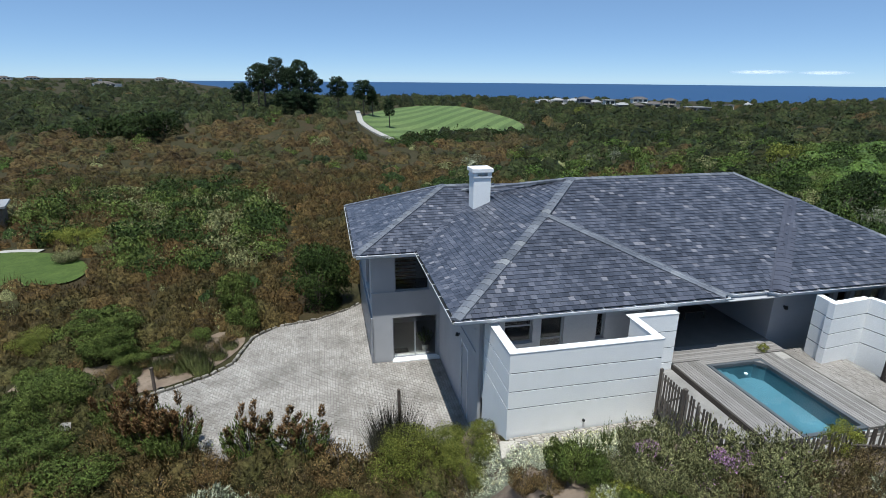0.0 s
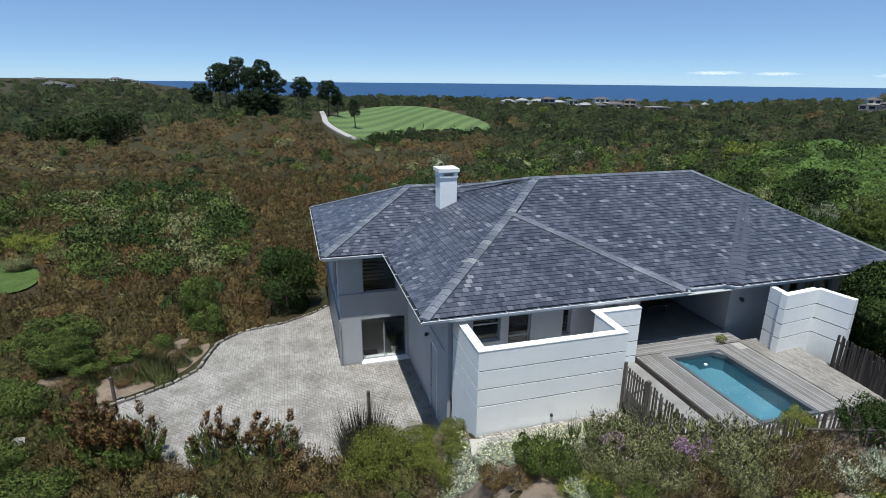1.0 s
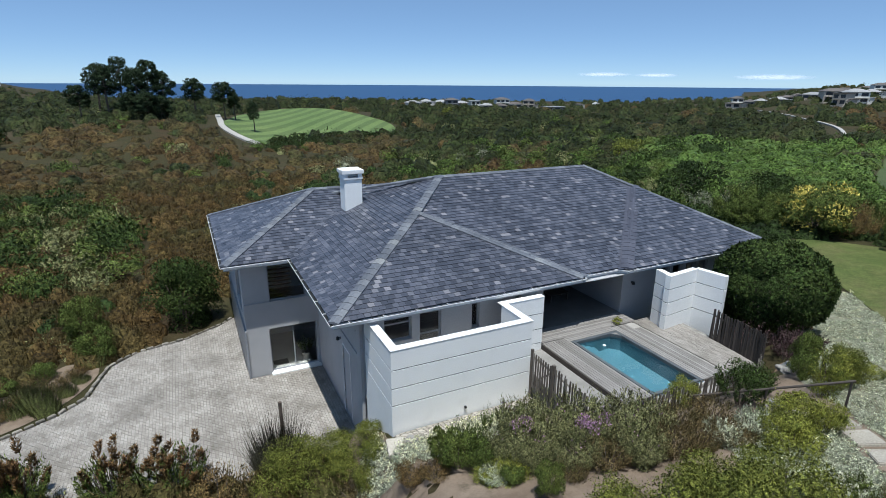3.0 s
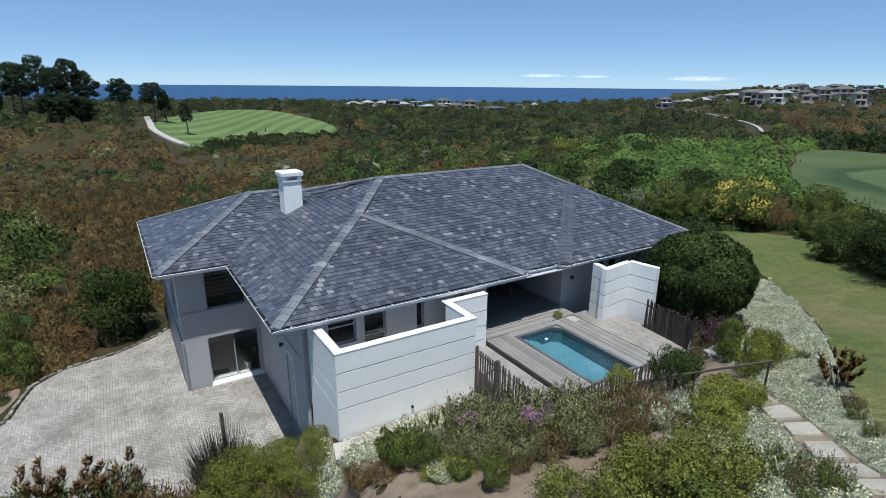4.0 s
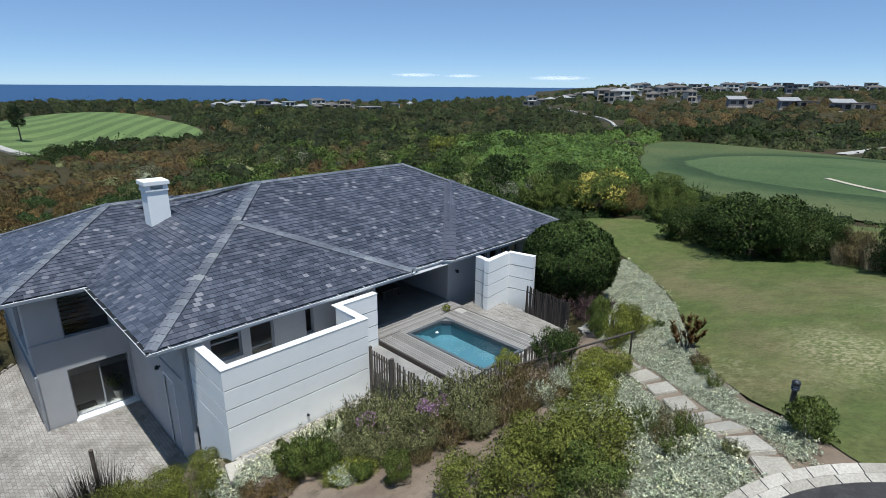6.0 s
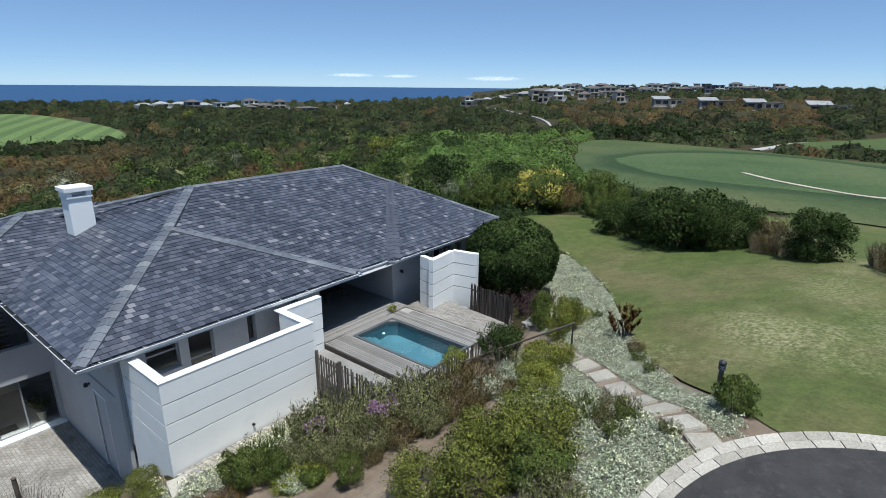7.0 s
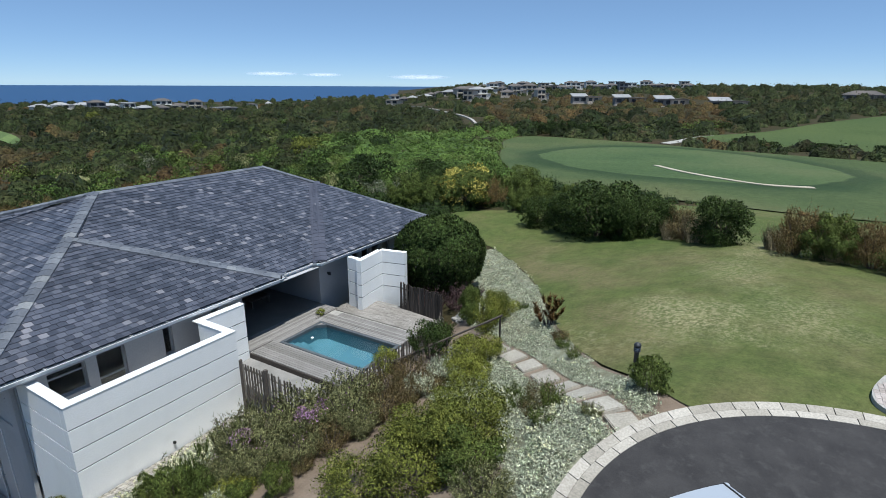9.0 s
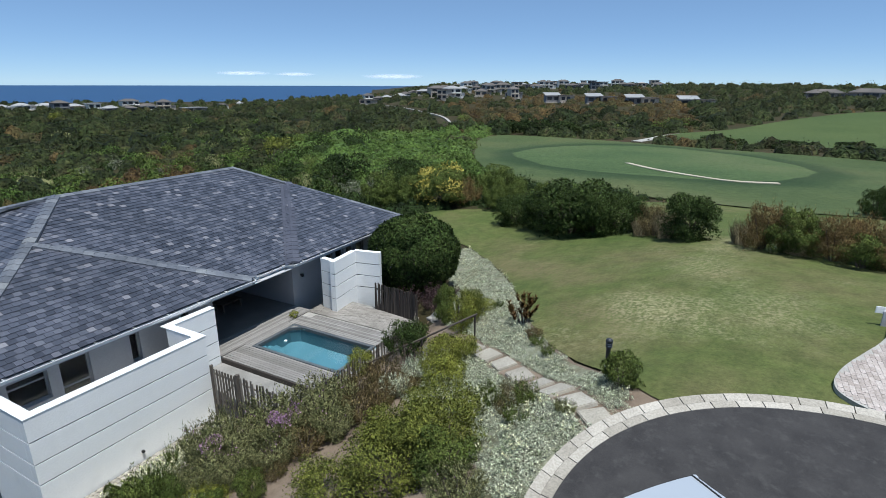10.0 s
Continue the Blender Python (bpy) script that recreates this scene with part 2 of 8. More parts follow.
def mown_and_shade_rings(m, centre, turn, radii):
    """Tones round a putting green: short and even inside, a dark ring painting a hollow's shade, then the rest."""
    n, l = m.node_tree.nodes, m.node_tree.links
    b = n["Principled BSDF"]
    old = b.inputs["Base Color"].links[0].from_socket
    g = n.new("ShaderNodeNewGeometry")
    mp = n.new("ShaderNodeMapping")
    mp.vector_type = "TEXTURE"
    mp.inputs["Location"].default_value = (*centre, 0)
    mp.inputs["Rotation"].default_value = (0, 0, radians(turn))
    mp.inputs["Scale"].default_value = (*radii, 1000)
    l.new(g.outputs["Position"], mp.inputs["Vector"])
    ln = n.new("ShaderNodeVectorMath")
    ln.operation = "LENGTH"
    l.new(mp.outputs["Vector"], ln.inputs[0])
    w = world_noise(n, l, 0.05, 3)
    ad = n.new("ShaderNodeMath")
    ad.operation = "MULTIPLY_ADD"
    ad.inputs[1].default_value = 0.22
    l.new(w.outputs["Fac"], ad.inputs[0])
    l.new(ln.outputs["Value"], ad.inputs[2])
    # the dark stops paint the shading of the hollow round the green
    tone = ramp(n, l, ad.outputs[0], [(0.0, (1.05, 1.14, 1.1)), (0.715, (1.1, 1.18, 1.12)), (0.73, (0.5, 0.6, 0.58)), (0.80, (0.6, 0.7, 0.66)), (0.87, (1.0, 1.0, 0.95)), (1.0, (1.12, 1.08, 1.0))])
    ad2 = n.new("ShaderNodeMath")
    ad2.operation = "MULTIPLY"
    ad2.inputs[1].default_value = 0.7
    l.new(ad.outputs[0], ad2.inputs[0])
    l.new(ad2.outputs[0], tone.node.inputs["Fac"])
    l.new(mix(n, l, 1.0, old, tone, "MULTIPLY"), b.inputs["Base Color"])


def worn_patches(m, straw, spots):
    """Dry straw-coloured patches worn into turf at (x, y, half length, half width, turn, strength)."""
    n, l = m.node_tree.nodes, m.node_tree.links
    b = n["Principled BSDF"]
    col = b.inputs["Base Color"].links[0].from_socket
    g = n.new("ShaderNodeNewGeometry")
    ragged = world_noise(n, l, 0.9, 5, 0.7)
    blades_ = world_noise(n, l, 7, 4, 0.8)
    speck = ramp(n, l, blades_.outputs["Fac"], [(0.44, (0.05, 0.05, 0.05)), (0.6, (1, 1, 1))])
    for x, y, rx, ry, turn, strength in spots:
        mp = n.new("ShaderNodeMapping")
        mp.vector_type = "TEXTURE"
        mp.inputs["Location"].default_value = (x, y, 0)
        mp.inputs["Rotation"].default_value = (0, 0, radians(turn))
        mp.inputs["Scale"].default_value = (rx, ry, 1000)
        l.new(g.outputs["Position"], mp.inputs["Vector"])
        ln = n.new("ShaderNodeVectorMath")
        ln.operation = "LENGTH"
        l.new(mp.outputs["Vector"], ln.inputs[0])
        ad = n.new("ShaderNodeMath")
        ad.operation = "MULTIPLY_ADD"
        ad.inputs[1].default_value = 1.6
        l.new(ragged.outputs["Fac"], ad.inputs[0])
        l.new(ln.outputs["Value"], ad.inputs[2])
        sub = n.new("ShaderNodeMath")
        sub.operation = "SUBTRACT"
        sub.inputs[1].default_value = 0.8
        l.new(ad.outputs[0], sub.inputs[0])
        k = ramp(n, l, sub.outputs[0], [(0.25, (strength,) * 3), (1.0, (0, 0, 0))])
        col = mix(n, l, mix(n, l, 1.0, k, speck, "MULTIPLY"), col, straw)
    l.new(col, b.inputs["Base Color"])


worn_patches(LAWN, (0.36, 0.325, 0.19), ((12.9, -12.6, 3.2, 2.1, 30, 0.75), (18.8, -13.9, 3.6, 2.0, 10, 0.45), (13.4, -16.0, 3.2, 2.2, 0, 0.45), (24.0, -14.8, 4.0, 1.8, 0, 0.5)))
worn_patches(LAWN, (0.17, 0.135, 0.075), ((20.0, -6.0, 7.0, 1.4, 48, 0.8), (12.5, -10.6, 3.0, 1.2, 40, 0.6)))
mown_and_shade_rings(GREEN, (98, 0), 28, (33, 25))
FAIRWAY2 = turf("upper_fairway_grass", [(0.056, 0.085, 0.028), (0.076, 0.104, 0.035)], 0.03)
# earth colour darkened so that gaps in the scrub read as shadow
SCRUBSOIL = turf("shade_darkened_scrub_ground", [(0.05, 0.034, 0.018), (0.038, 0.036, 0.016), (0.062, 0.045, 0.025)], 0.08)
SAND = surface("sand", (0.36, 0.31, 0.23), (0.45, 0.39, 0.30), 0.2, 8, 0.95, 0.2)

FARFYN = leafy("far_fynbos_foliage", [(0.10, 0.062, 0.026), (0.125, 0.085, 0.034), (0.09, 0.08, 0.032), (0.05, 0.068, 0.024)], 0.05, jitter=0.3, grain=1.3, depth=0.72)
FARTHICKET = leafy("far_thicket_foliage", [(0.026, 0.043, 0.015), (0.05, 0.072, 0.023), (0.07, 0.09, 0.03), (0.10, 0.11, 0.04), (0.11, 0.085, 0.044)], 0.085, jitter=0.42, grain=1.0, depth=0.5)
FYNBOS = leafy("fynbos_foliage", [(0.13, 0.078, 0.028), (0.165, 0.108, 0.04), (0.125, 0.105, 0.038), (0.08, 0.098, 0.03)], 0.05, jitter=0.42, grain=4.5, depth=0.6)
PALEBUSH = leafy("pale_bush_foliage", [(0.17, 0.18, 0.11), (0.24, 0.25, 0.18), (0.12, 0.14, 0.07)], 0.6, jitter=0.45, grain=5.0, depth=0.95)
THICKET = leafy("thicket_foliage", [(0.028, 0.05, 0.014), (0.042, 0.068, 0.018), (0.064, 0.088, 0.026)], 0.06, jitter=0.45, grain=4.0, depth=0.76)
BRACKEN = leafy("bracken_foliage", [(0.10, 0.165, 0.036), (0.135, 0.215, 0.048), (0.165, 0.215, 0.056)], 0.07, jitter=0.3, grain=2.2, depth=0.68)
BRIGHTLEAF = leafy("bright_green_foliage", [(0.16, 0.195, 0.034), (0.23, 0.24, 0.045), (0.13, 0.165, 0.034)], 0.9, jitter=0.42, depth=1.05)
SILVERMAT = turf("silver_mat", [(0.13, 0.12, 0.08), (0.20, 0.205, 0.145), (0.30, 0.305, 0.24)], 1.6)
DARKLEAF = leafy("dark_green_foliage", [(0.034, 0.058, 0.015), (0.054, 0.085, 0.021), (0.082, 0.114, 0.029)], 0.8, jitter=0.5, grain=7.0, depth=0.88)
MIDLEAF = leafy("green_foliage", [(0.07, 0.098, 0.024), (0.105, 0.14, 0.033), (0.145, 0.17, 0.042)], 0.9, jitter=0.42, depth=1.0)
OLIVELEAF = leafy("olive_foliage", [(0.105, 0.125, 0.026), (0.165, 0.178, 0.036), (0.125, 0.155, 0.034)], 0.9, jitter=0.42, depth=1.07)
BROWNLEAF = leafy("brown_seed_foliage", [(0.15, 0.092, 0.038), (0.19, 0.128, 0.054), (0.115, 0.11, 0.038)], 1.0, jitter=0.42, depth=1.08)
GREYLEAF = leafy("grey_green_foliage", [(0.13, 0.14, 0.055), (0.185, 0.185, 0.085), (0.105, 0.125, 0.042)], 1.2, jitter=0.45, depth=1.16)
SILVERLEAF = leafy("silver_foliage", [(0.27, 0.32, 0.18), (0.41, 0.44, 0.31), (0.49, 0.50, 0.38), (0.19, 0.24, 0.10)], 1.3, 0.7, jitter=0.45, depth=1.12)
YELLOWFLOWER = leafy("yellow_flowers", [(0.5, 0.42, 0.08), (0.55, 0.47, 0.12)], 1.0, jitter=0.4, depth=1.0)
PINKFLOWER = leafy("pink_flowers", [(0.34, 0.17, 0.31), (0.42, 0.27, 0.39)], 1.0, jitter=0.4, depth=1.0)
WHITEFLOWER = leafy("white_flowers", [(0.7, 0.7, 0.55), (0.75, 0.72, 0.4)], 1.0, jitter=0.2, depth=1.0)
PINELEAF = leafy("pine_needles", [(0.036, 0.062, 0.028), (0.055, 0.088, 0.036)], 0.3, jitter=0.42, grain=2.0, depth=0.6)
BARK = surface("bark", (0.09, 0.07, 0.055), (0.14, 0.11, 0.09), 3, 25, 0.95, 0.6)


# builders
def np_mesh(name, verts, faces, mat):
    """A mesh from arrays; faces is an (n, k) array."""
    me = bpy.data.meshes.new(name)
    verts = np.asarray(verts, dtype=np.float32)
    faces = np.asarray(faces, dtype=np.int32)
    k = faces.shape[1]
    me.vertices.add(len(verts))
    me.vertices.foreach_set("co", verts.ravel())
    me.loops.add(faces.size)
    me.loops.foreach_set("vertex_index", faces.ravel())
    me.polygons.add(len(faces))
    me.polygons.foreach_set("loop_start", np.arange(0, faces.size, k, dtype=np.int32))
    me.polygons.foreach_set("loop_total", np.full(len(faces), k, dtype=np.int32))
    me.materials.append(mat)
    me.update()
    me.shade_flat()
    return me


def empty(name, loc=(0, 0, 0), rz=0.0, label="", category="", group="", kind=""):
    ob = new(name)
    ob.matrix_basis = pose(*loc, 0, 0, rz)
    return tagged(ob, label, category, group, kind)


def part(name, bm, mat, parent=None, label="", smooth=False):
    me = bpy.data.meshes.new(name)
    bmesh.ops.recalc_face_normals(bm, faces=bm.faces)
    if smooth:
        for f in bm.faces:
            f.smooth = True
    bm.to_mesh(me)
    bm.free()
    me.materials.append(mat)
    ob = new(name, me)
    ob.parent = parent
    return tagged(ob, label)


def meshpart(name, me, parent=None, label="", m=None):
    ob = new(name, me)
    ob.parent = parent
    if m is not None:
        ob.matrix_basis = m
    return tagged(ob, label)


def add_box(bm, lo, hi, bevel=0.0, m=None):
    c = [(a + b) / 2 for a, b in zip(lo, hi)]
    s = [abs(b - a) for a, b in zip(lo, hi)]
    mat = Matrix.Translation(c) @ Matrix.Diagonal((*s, 1))
    if m is not None:
        mat = m @ mat
    r = bmesh.ops.create_cube(bm, size=1, matrix=mat)
    if bevel:
        vs = set(r["verts"])
        es = [e for e in bm.edges if e.verts[0] in vs and e.verts[1] in vs]
        bmesh.ops.bevel(bm, geom=es, offset=bevel, segments=2, affect="EDGES")
    return bm


def box(lo, hi, bevel=0.0, m=None):
    return add_box(bmesh.new(), lo, hi, bevel, m)


def add_cyl(bm, p, q, r1, r2=None, seg=12, caps=True):
    p, q = Vector(p), Vector(q)
    d = q - p
    m = Matrix.Translation((p + q) / 2) @ d.to_track_quat("Z", "Y").to_matrix().to_4x4()
    bmesh.ops.create_cone(bm, cap_ends=caps, segments=seg, radius1=r1, radius2=r1 if r2 is None else r2, depth=d.length, matrix=m)
    return bm


def prism(points, z0, z1):
    """An upright prism over a plan outline."""
    bm = bmesh.new()
    low = [bm.verts.new((x, y, z0)) for x, y in points]
    top = [bm.verts.new((x, y, z1)) for x, y in points]
    n = len(points)
    bm.faces.new(top)
    bm.faces.new(low[::-1])
    for i in range(n):
        bm.faces.new((low[i], low[(i + 1) % n], top[(i + 1) % n], top[i]))
    return bm


def sstep(a, b, v):
    t = min(1.0, max(0.0, (v - a) / (b - a)))
    return t * t * (3 - 2 * t)


# relief: heights by bearing (degrees from +y towards +x) and distance from the viewpoint's foot
FOOT = (-5.0, -14.0)
RANGES = (45, 110, 200, 300, 450, 800, 1500)
BEARINGS = (-70, -30, -14, -10, -3, 12, 28, 42, 52, 62, 82, 110, 150)
RELIEF = (
    (-2.5, -4, -5, -4, -2, 2, 4),
    (-2.5, -4.5, -4.5, -4, -2, 2, 6),
    (-2.5, -5, -3.5, -4, -4, 0, 6),
    (-2.5, -5.5, -2, -4, -6, -8, -16),
    (-2.5, -6, 0.5, -3, -8, -14, -22),
    (-2.5, -6.5, -8, -3.5, -7, -14, -24),
    (-2.2, -6, -8, -9, -10, -15, -24),
    (-1.2, -4, -6, -9, -11, -15, -24),
    (-0.4, -3, -5, -6, -7, -11, -20),
    (0.3, -2.6, -5, -4, 1.5, 7, 6),
    (0.8, -2.4, -4, -1, 3.5, 8.5, 7),
    (1.2, -2.0, -3, -1, 2, 7, 6),
    (4.0, 4.0, 3, 2, 2, 4, 4),
)


def far_height(x, y):
    dx, dy = x - FOOT[0], y - FOOT[1]
    d = min(max(math.hypot(dx, dy), RANGES[0]), RANGES[-1])
    a = math.degrees(math.atan2(dx, dy))
    if a < -150:
        a += 360
    a = min(max(a, BEARINGS[0]), BEARINGS[-1])
    i = max(k for k in range(len(BEARINGS) - 1) if BEARINGS[k] <= a)
    j = max(k for k in range(len(RANGES) - 1) if RANGES[k] <= d)
    u = sstep(BEARINGS[i], BEARINGS[i + 1], a)
    v = math.log(d / RANGES[j]) / math.log(RANGES[j + 1] / RANGES[j])
    row = [RELIEF[i][k] * (1 - u) + RELIEF[i + 1][k] * u for k in (j, j + 1)]
    z = row[0] * (1 - v) + row[1] * v
    return z + 1.2 * sstep(60, 200, d) * noise.noise((x * 0.012, y * 0.012, 0))


ROAD_C, ROAD_R, ROAD_Z = (2.0, -17.7), 5.6, 4.3
COURT_Z, DECK_Z = -2.68, 0.85


def local_height(x, y):
    bank = 4.15 - 0.4 * math.log1p(math.exp((4.15 + 0.29 * y) / 0.4)) if y < 0 else -0.03 * y
    bank -= 0.14 * sstep(-2.5, -0.3, y)
    r = math.hypot(x - ROAD_C[0], y - ROAD_C[1])
    bank *= 1 - 0.55 * sstep(10, 45, x)
    w = sstep(0.2, -1.8, x) * sstep(-6.0, 1.2, y)
    z = bank * (1 - w) + (COURT_Z - 0.08) * w
    if -3 < x < 0.1 and y > -0.2:
        z = min(z, -0.55 * (y + 0.2))
    near = sstep(9.5, ROAD_R, r)
    return z * (1 - near) + (ROAD_Z - 0.12) * near


def ground_height(x, y):
    d = math.hypot(x - FOOT[0], y - FOOT[1])
    w = sstep(26, 60, d)
    z = local_height(x, y) * (1 - w) + far_height(x, y) * w
    if 5.1 < x < 13.5 and -3.9 < y < 2.2:
        z = min(z, -0.9)
    if -0.2 < x < 20.4 and 2.6 < y < 17.0 or -3.5 < x < 0 and 10.0 < y < 19.0:
        z = min(z, -3.1)
    if -15 < x < 0 and 2.3 < y < 17.5:
        z = min(z, COURT_Z - 0.08)
    return z


def lines(lo, hi, step, reach):
    v = list(np.arange(lo, hi + 1e-6, step))
    g, s = hi, step
    while g < reach:
        s *= 1.13
        g += s
        v.append(g)
    g, s = lo, step
    while g > -reach:
        s *= 1.13
        g -= s
        v.insert(0, g)
    return v


xs, ys = lines(-22, 34, 0.4, 1700), lines(-24, 22, 0.4, 1700)
grid = np.array([(x, y, ground_height(x, y)) for y in ys for x in xs])
nx, ny = len(xs), len(ys)
ii = (np.arange(ny - 1)[:, None] * nx + np.arange(nx - 1)[None, :]).ravel()
ground_me = np_mesh("ground", grid, np.stack([ii, ii + 1, ii + nx + 1, ii + nx], 1), SCRUBSOIL)
for p in ground_me.polygons:
    p.use_smooth = True
ground = tagged(new("ground", ground_me), "brown and green scrubland earth falling away to the coast", "ground", "", "structure")

bm = bmesh.new()
bmesh.ops.create_circle(bm, cap_ends=True, segments=96, radius=4900, matrix=Matrix.Translation((0, 0, -16)))
tagged(part("sea", bm, SEA), "deep blue open sea reaching to the horizon", "sea", "", "structure")


def cloud(bearing, half_wide, high, tall, seed):
    """A thin bank of cloud far beyond the sea's edge, soft at its rim."""
    m, n, l, b = material("cloud_vapour", 1.0)
    b.inputs["Base Color"].default_value = (0.9, 0.9, 0.92, 1)
    # own glow stands in for sunlight on the vapour
    b.inputs["Emission Color"].default_value = (0.86, 0.86, 0.93, 1)
    b.inputs["Emission Strength"].default_value = 0.55
    co = n.new("ShaderNodeTexCoord")
    off = n.new("ShaderNodeMapping")
    off.inputs["Location"].default_value = (-1, -0.5, -1)
    off.inputs["Scale"].default_value = (2, 1, 2)
    l.new(co.outputs["Generated"], off.inputs["Vector"])
    rim = n.new("ShaderNodeTexGradient")
    rim.gradient_type = "SPHERICAL"
    l.new(off.outputs["Vector"], rim.inputs["Vector"])
    curl = n.new("ShaderNodeTexNoise")
    curl.inputs["Scale"].default_value = 3.0
    curl.inputs["Detail"].default_value = 4.0
    wide = n.new("ShaderNodeMapping")
    wide.inputs["Location"].default_value = (seed * 3.7, 0, seed * 1.3)
    wide.inputs["Scale"].default_value = (2.4, 1, 0.7)
    l.new(off.outputs["Vector"], wide.inputs["Vector"])
    l.new(wide.outputs["Vector"], curl.inputs["Vector"])
    both = n.new("ShaderNodeMath")
    both.operation = "MULTIPLY"
    l.new(rim.outputs["Fac"], both.inputs[0])
    l.new(curl.outputs["Fac"], both.inputs[1])
    a = ramp(n, l, both.outputs[0], [(0.06, (0, 0, 0)), (0.42, (0.7, 0.7, 0.7))])
    l.new(a, b.inputs["Alpha"])
    a = radians(bearing)
    c, side = Vector((-5 + 4700 * math.sin(a), -14 + 4700 * math.cos(a), high)), Vector((math.cos(a), -math.sin(a), 0))
    bm = bmesh.new()
    w = 4700 * radians(half_wide)
    ring = [bm.verts.new(c + side * (sx * w) + Vector((0, 0, sz * tall))) for sx, sz in ((-1, -1), (1, -1), (1, 1), (-1, 1))]
    bm.faces.new(ring)
    ob = part("cloud", bm, m)
    ob.visible_shadow = False
    return tagged(ob, "thin white cloud bank low over the sea", "cloud", "", "structure")


cloud(56.3, 4.2, 62, 24, 1)
cloud(41.8, 3.4, 80, 19, 2)
cloud(46.6, 2.6, 75, 17, 3)


def drape(name, outline, mat, lift, step=1.0, curve=None):
    """A sheet that follows the ground inside a plan outline."""
    from mathutils.geometry import intersect_point_tri_2d, delaunay_2d_cdt
    n = len(outline)
    x0, x1 = min(p[0] for p in outline), max(p[0] for p in outline)
    y0, y1 = min(p[1] for p in outline), max(p[1] for p in outline)

    def inside(x, y):
        c = False
        for i in range(n):
            (ax, ay), (bx, by) = outline[i], outline[i - 1]
            if (ay > y) != (by > y) and x < (bx - ax) * (y - ay) / (by - ay) + ax:
                c = not c
        return c
    pts = [Vector(p) for p in outline]
    for i, x in enumerate(np.arange(x0, x1, step)):
        for j, y in enumerate(np.arange(y0, y1, step)):
            if inside(x, y):
                pts.append(Vector((x + 0.13 * step * ((i * 7 + j * 3) % 5 - 2), y)))
    res = delaunay_2d_cdt(pts, [], [list(range(n))], 1, 1e-4)
    me = bpy.data.meshes.new(name)
    me.from_pydata([(v.x, v.y, ground_height(v.x, v.y) + lift) for v in res[0]], [], res[2])
    for p in me.polygons:
        p.use_smooth = True
    me.materials.append(mat)
    return new(name, me), inside


def smooth_loop(points, cuts=6):
    """A closed Catmull-Rom curve through plan points."""
    out, n = [], len(points)
    for i in range(n):
        p0, p1, p2, p3 = (Vector(points[(i + k - 1) % n]) for k in range(4))
        for k in range(cuts):
            t = k / cuts
            v = 0.5 * (2 * p1 + (p2 - p0) * t + (2 * p0 - 5 * p1 + 4 * p2 - p3) * t * t + (3 * p1 - p0 - 3 * p2 + p3) * t ** 3)
            out.append((v.x, v.y))
    return out


def polar(bearing, d):
    a = radians(bearing)
    return FOOT[0] + d * math.sin(a), FOOT[1] + d * math.cos(a)


# ---- the house ----
EAVE = 3.15
PITCH = math.tan(radians(22.3))
WX0, EX1 = -1.23, 20.9
EK = 1.33  # the east slope is steeper than the others
AY, BY, NY = 1.99, 2.29, 17.36
LX0, LY0, LY1 = -4.02, 9.41, 19.48
AX1, CX0, LX1 = 9.04, 11.37, 13.02
# convex hipped roofs, each a rectangle x0, x1, y0, y1; open sides run into the main roof
HIPS = (
    (WX0, EX1, BY, NY),
    (WX0, AX1, AY, NY - 0.02),
    (CX0, EX1 + 0.001, AY, NY - 0.04),
    (LX0, LX1, LY0, LY1),
)


def hip_height(h, x, y):
    x0, x1, y0, y1 = h
    return min(x - x0, (x1 - x) * (EK if x1 > 20 else 1), y - y0, y1 - y)


def roof_height(x, y):
    return EAVE + PITCH * max(hip_height(h, x, y) for h in HIPS)


# each roof slope: origin on its eave, direction along the eave, length, the inward normal, depth
SLOPES = (
    ("A", Vector((WX0, AY)), Vector((1, 0)), AX1 - WX0, Vector((0, 1)), 1),
    ("B", Vector((WX0, BY)), Vector((1, 0)), EX1 - WX0, Vector((0, 1)), 0),
    ("C", Vector((CX0, AY)), Vector((1, 0)), EX1 - CX0, Vector((0, 1)), 2),
    ("W", Vector((WX0, NY)), Vector((0, -1)), NY - AY, Vector((1, 0)), 0),
    ("LS", Vector((LX0, LY0)), Vector((1, 0)), 9.6, Vector((0, 1)), 3),
    ("LW", Vector((LX0, LY1)), Vector((0, -1)), LY1 - LY0, Vector((1, 0)), 3),
    ("E", Vector((EX1, AY)), Vector((0, 1)), NY - AY, Vector((-1, 0)), 0),
    ("N", Vector((EX1, NY)), Vector((-1, 0)), EX1 - WX0, Vector((0, -1)), 0),
    ("LN", Vector((LX1, LY1)), Vector((-1, 0)), LX1 - LX0, Vector((0, -1)), 3),
    ("AE", Vector((AX1, AY)), Vector((0, 1)), 5.4, Vector((-1, 0)), 1),
    ("CW", Vector((CX0, NY)), Vector((0, -1)), NY - AY, Vector((1, 0)), 2),
)
house = empty("house", (0, 0, 0), 0, "grey plastered two-level house with a hipped slate roof", "house")

# roof deck: one thin solid surface a little under the slates
bm = bmesh.new()
gx = sorted(set([round(v, 3) for v in np.arange(LX0, EX1, 0.35)] + [WX0, AX1, CX0, EX1, LX0]))
gy = sorted(set([round(v, 3) for v in np.arange(AY, LY1, 0.35)] + [AY, BY, NY, LY0, LY1]))


def on_roof(x, y):
    return max(hip_height(h, x, y) for h in HIPS) > -1e-6


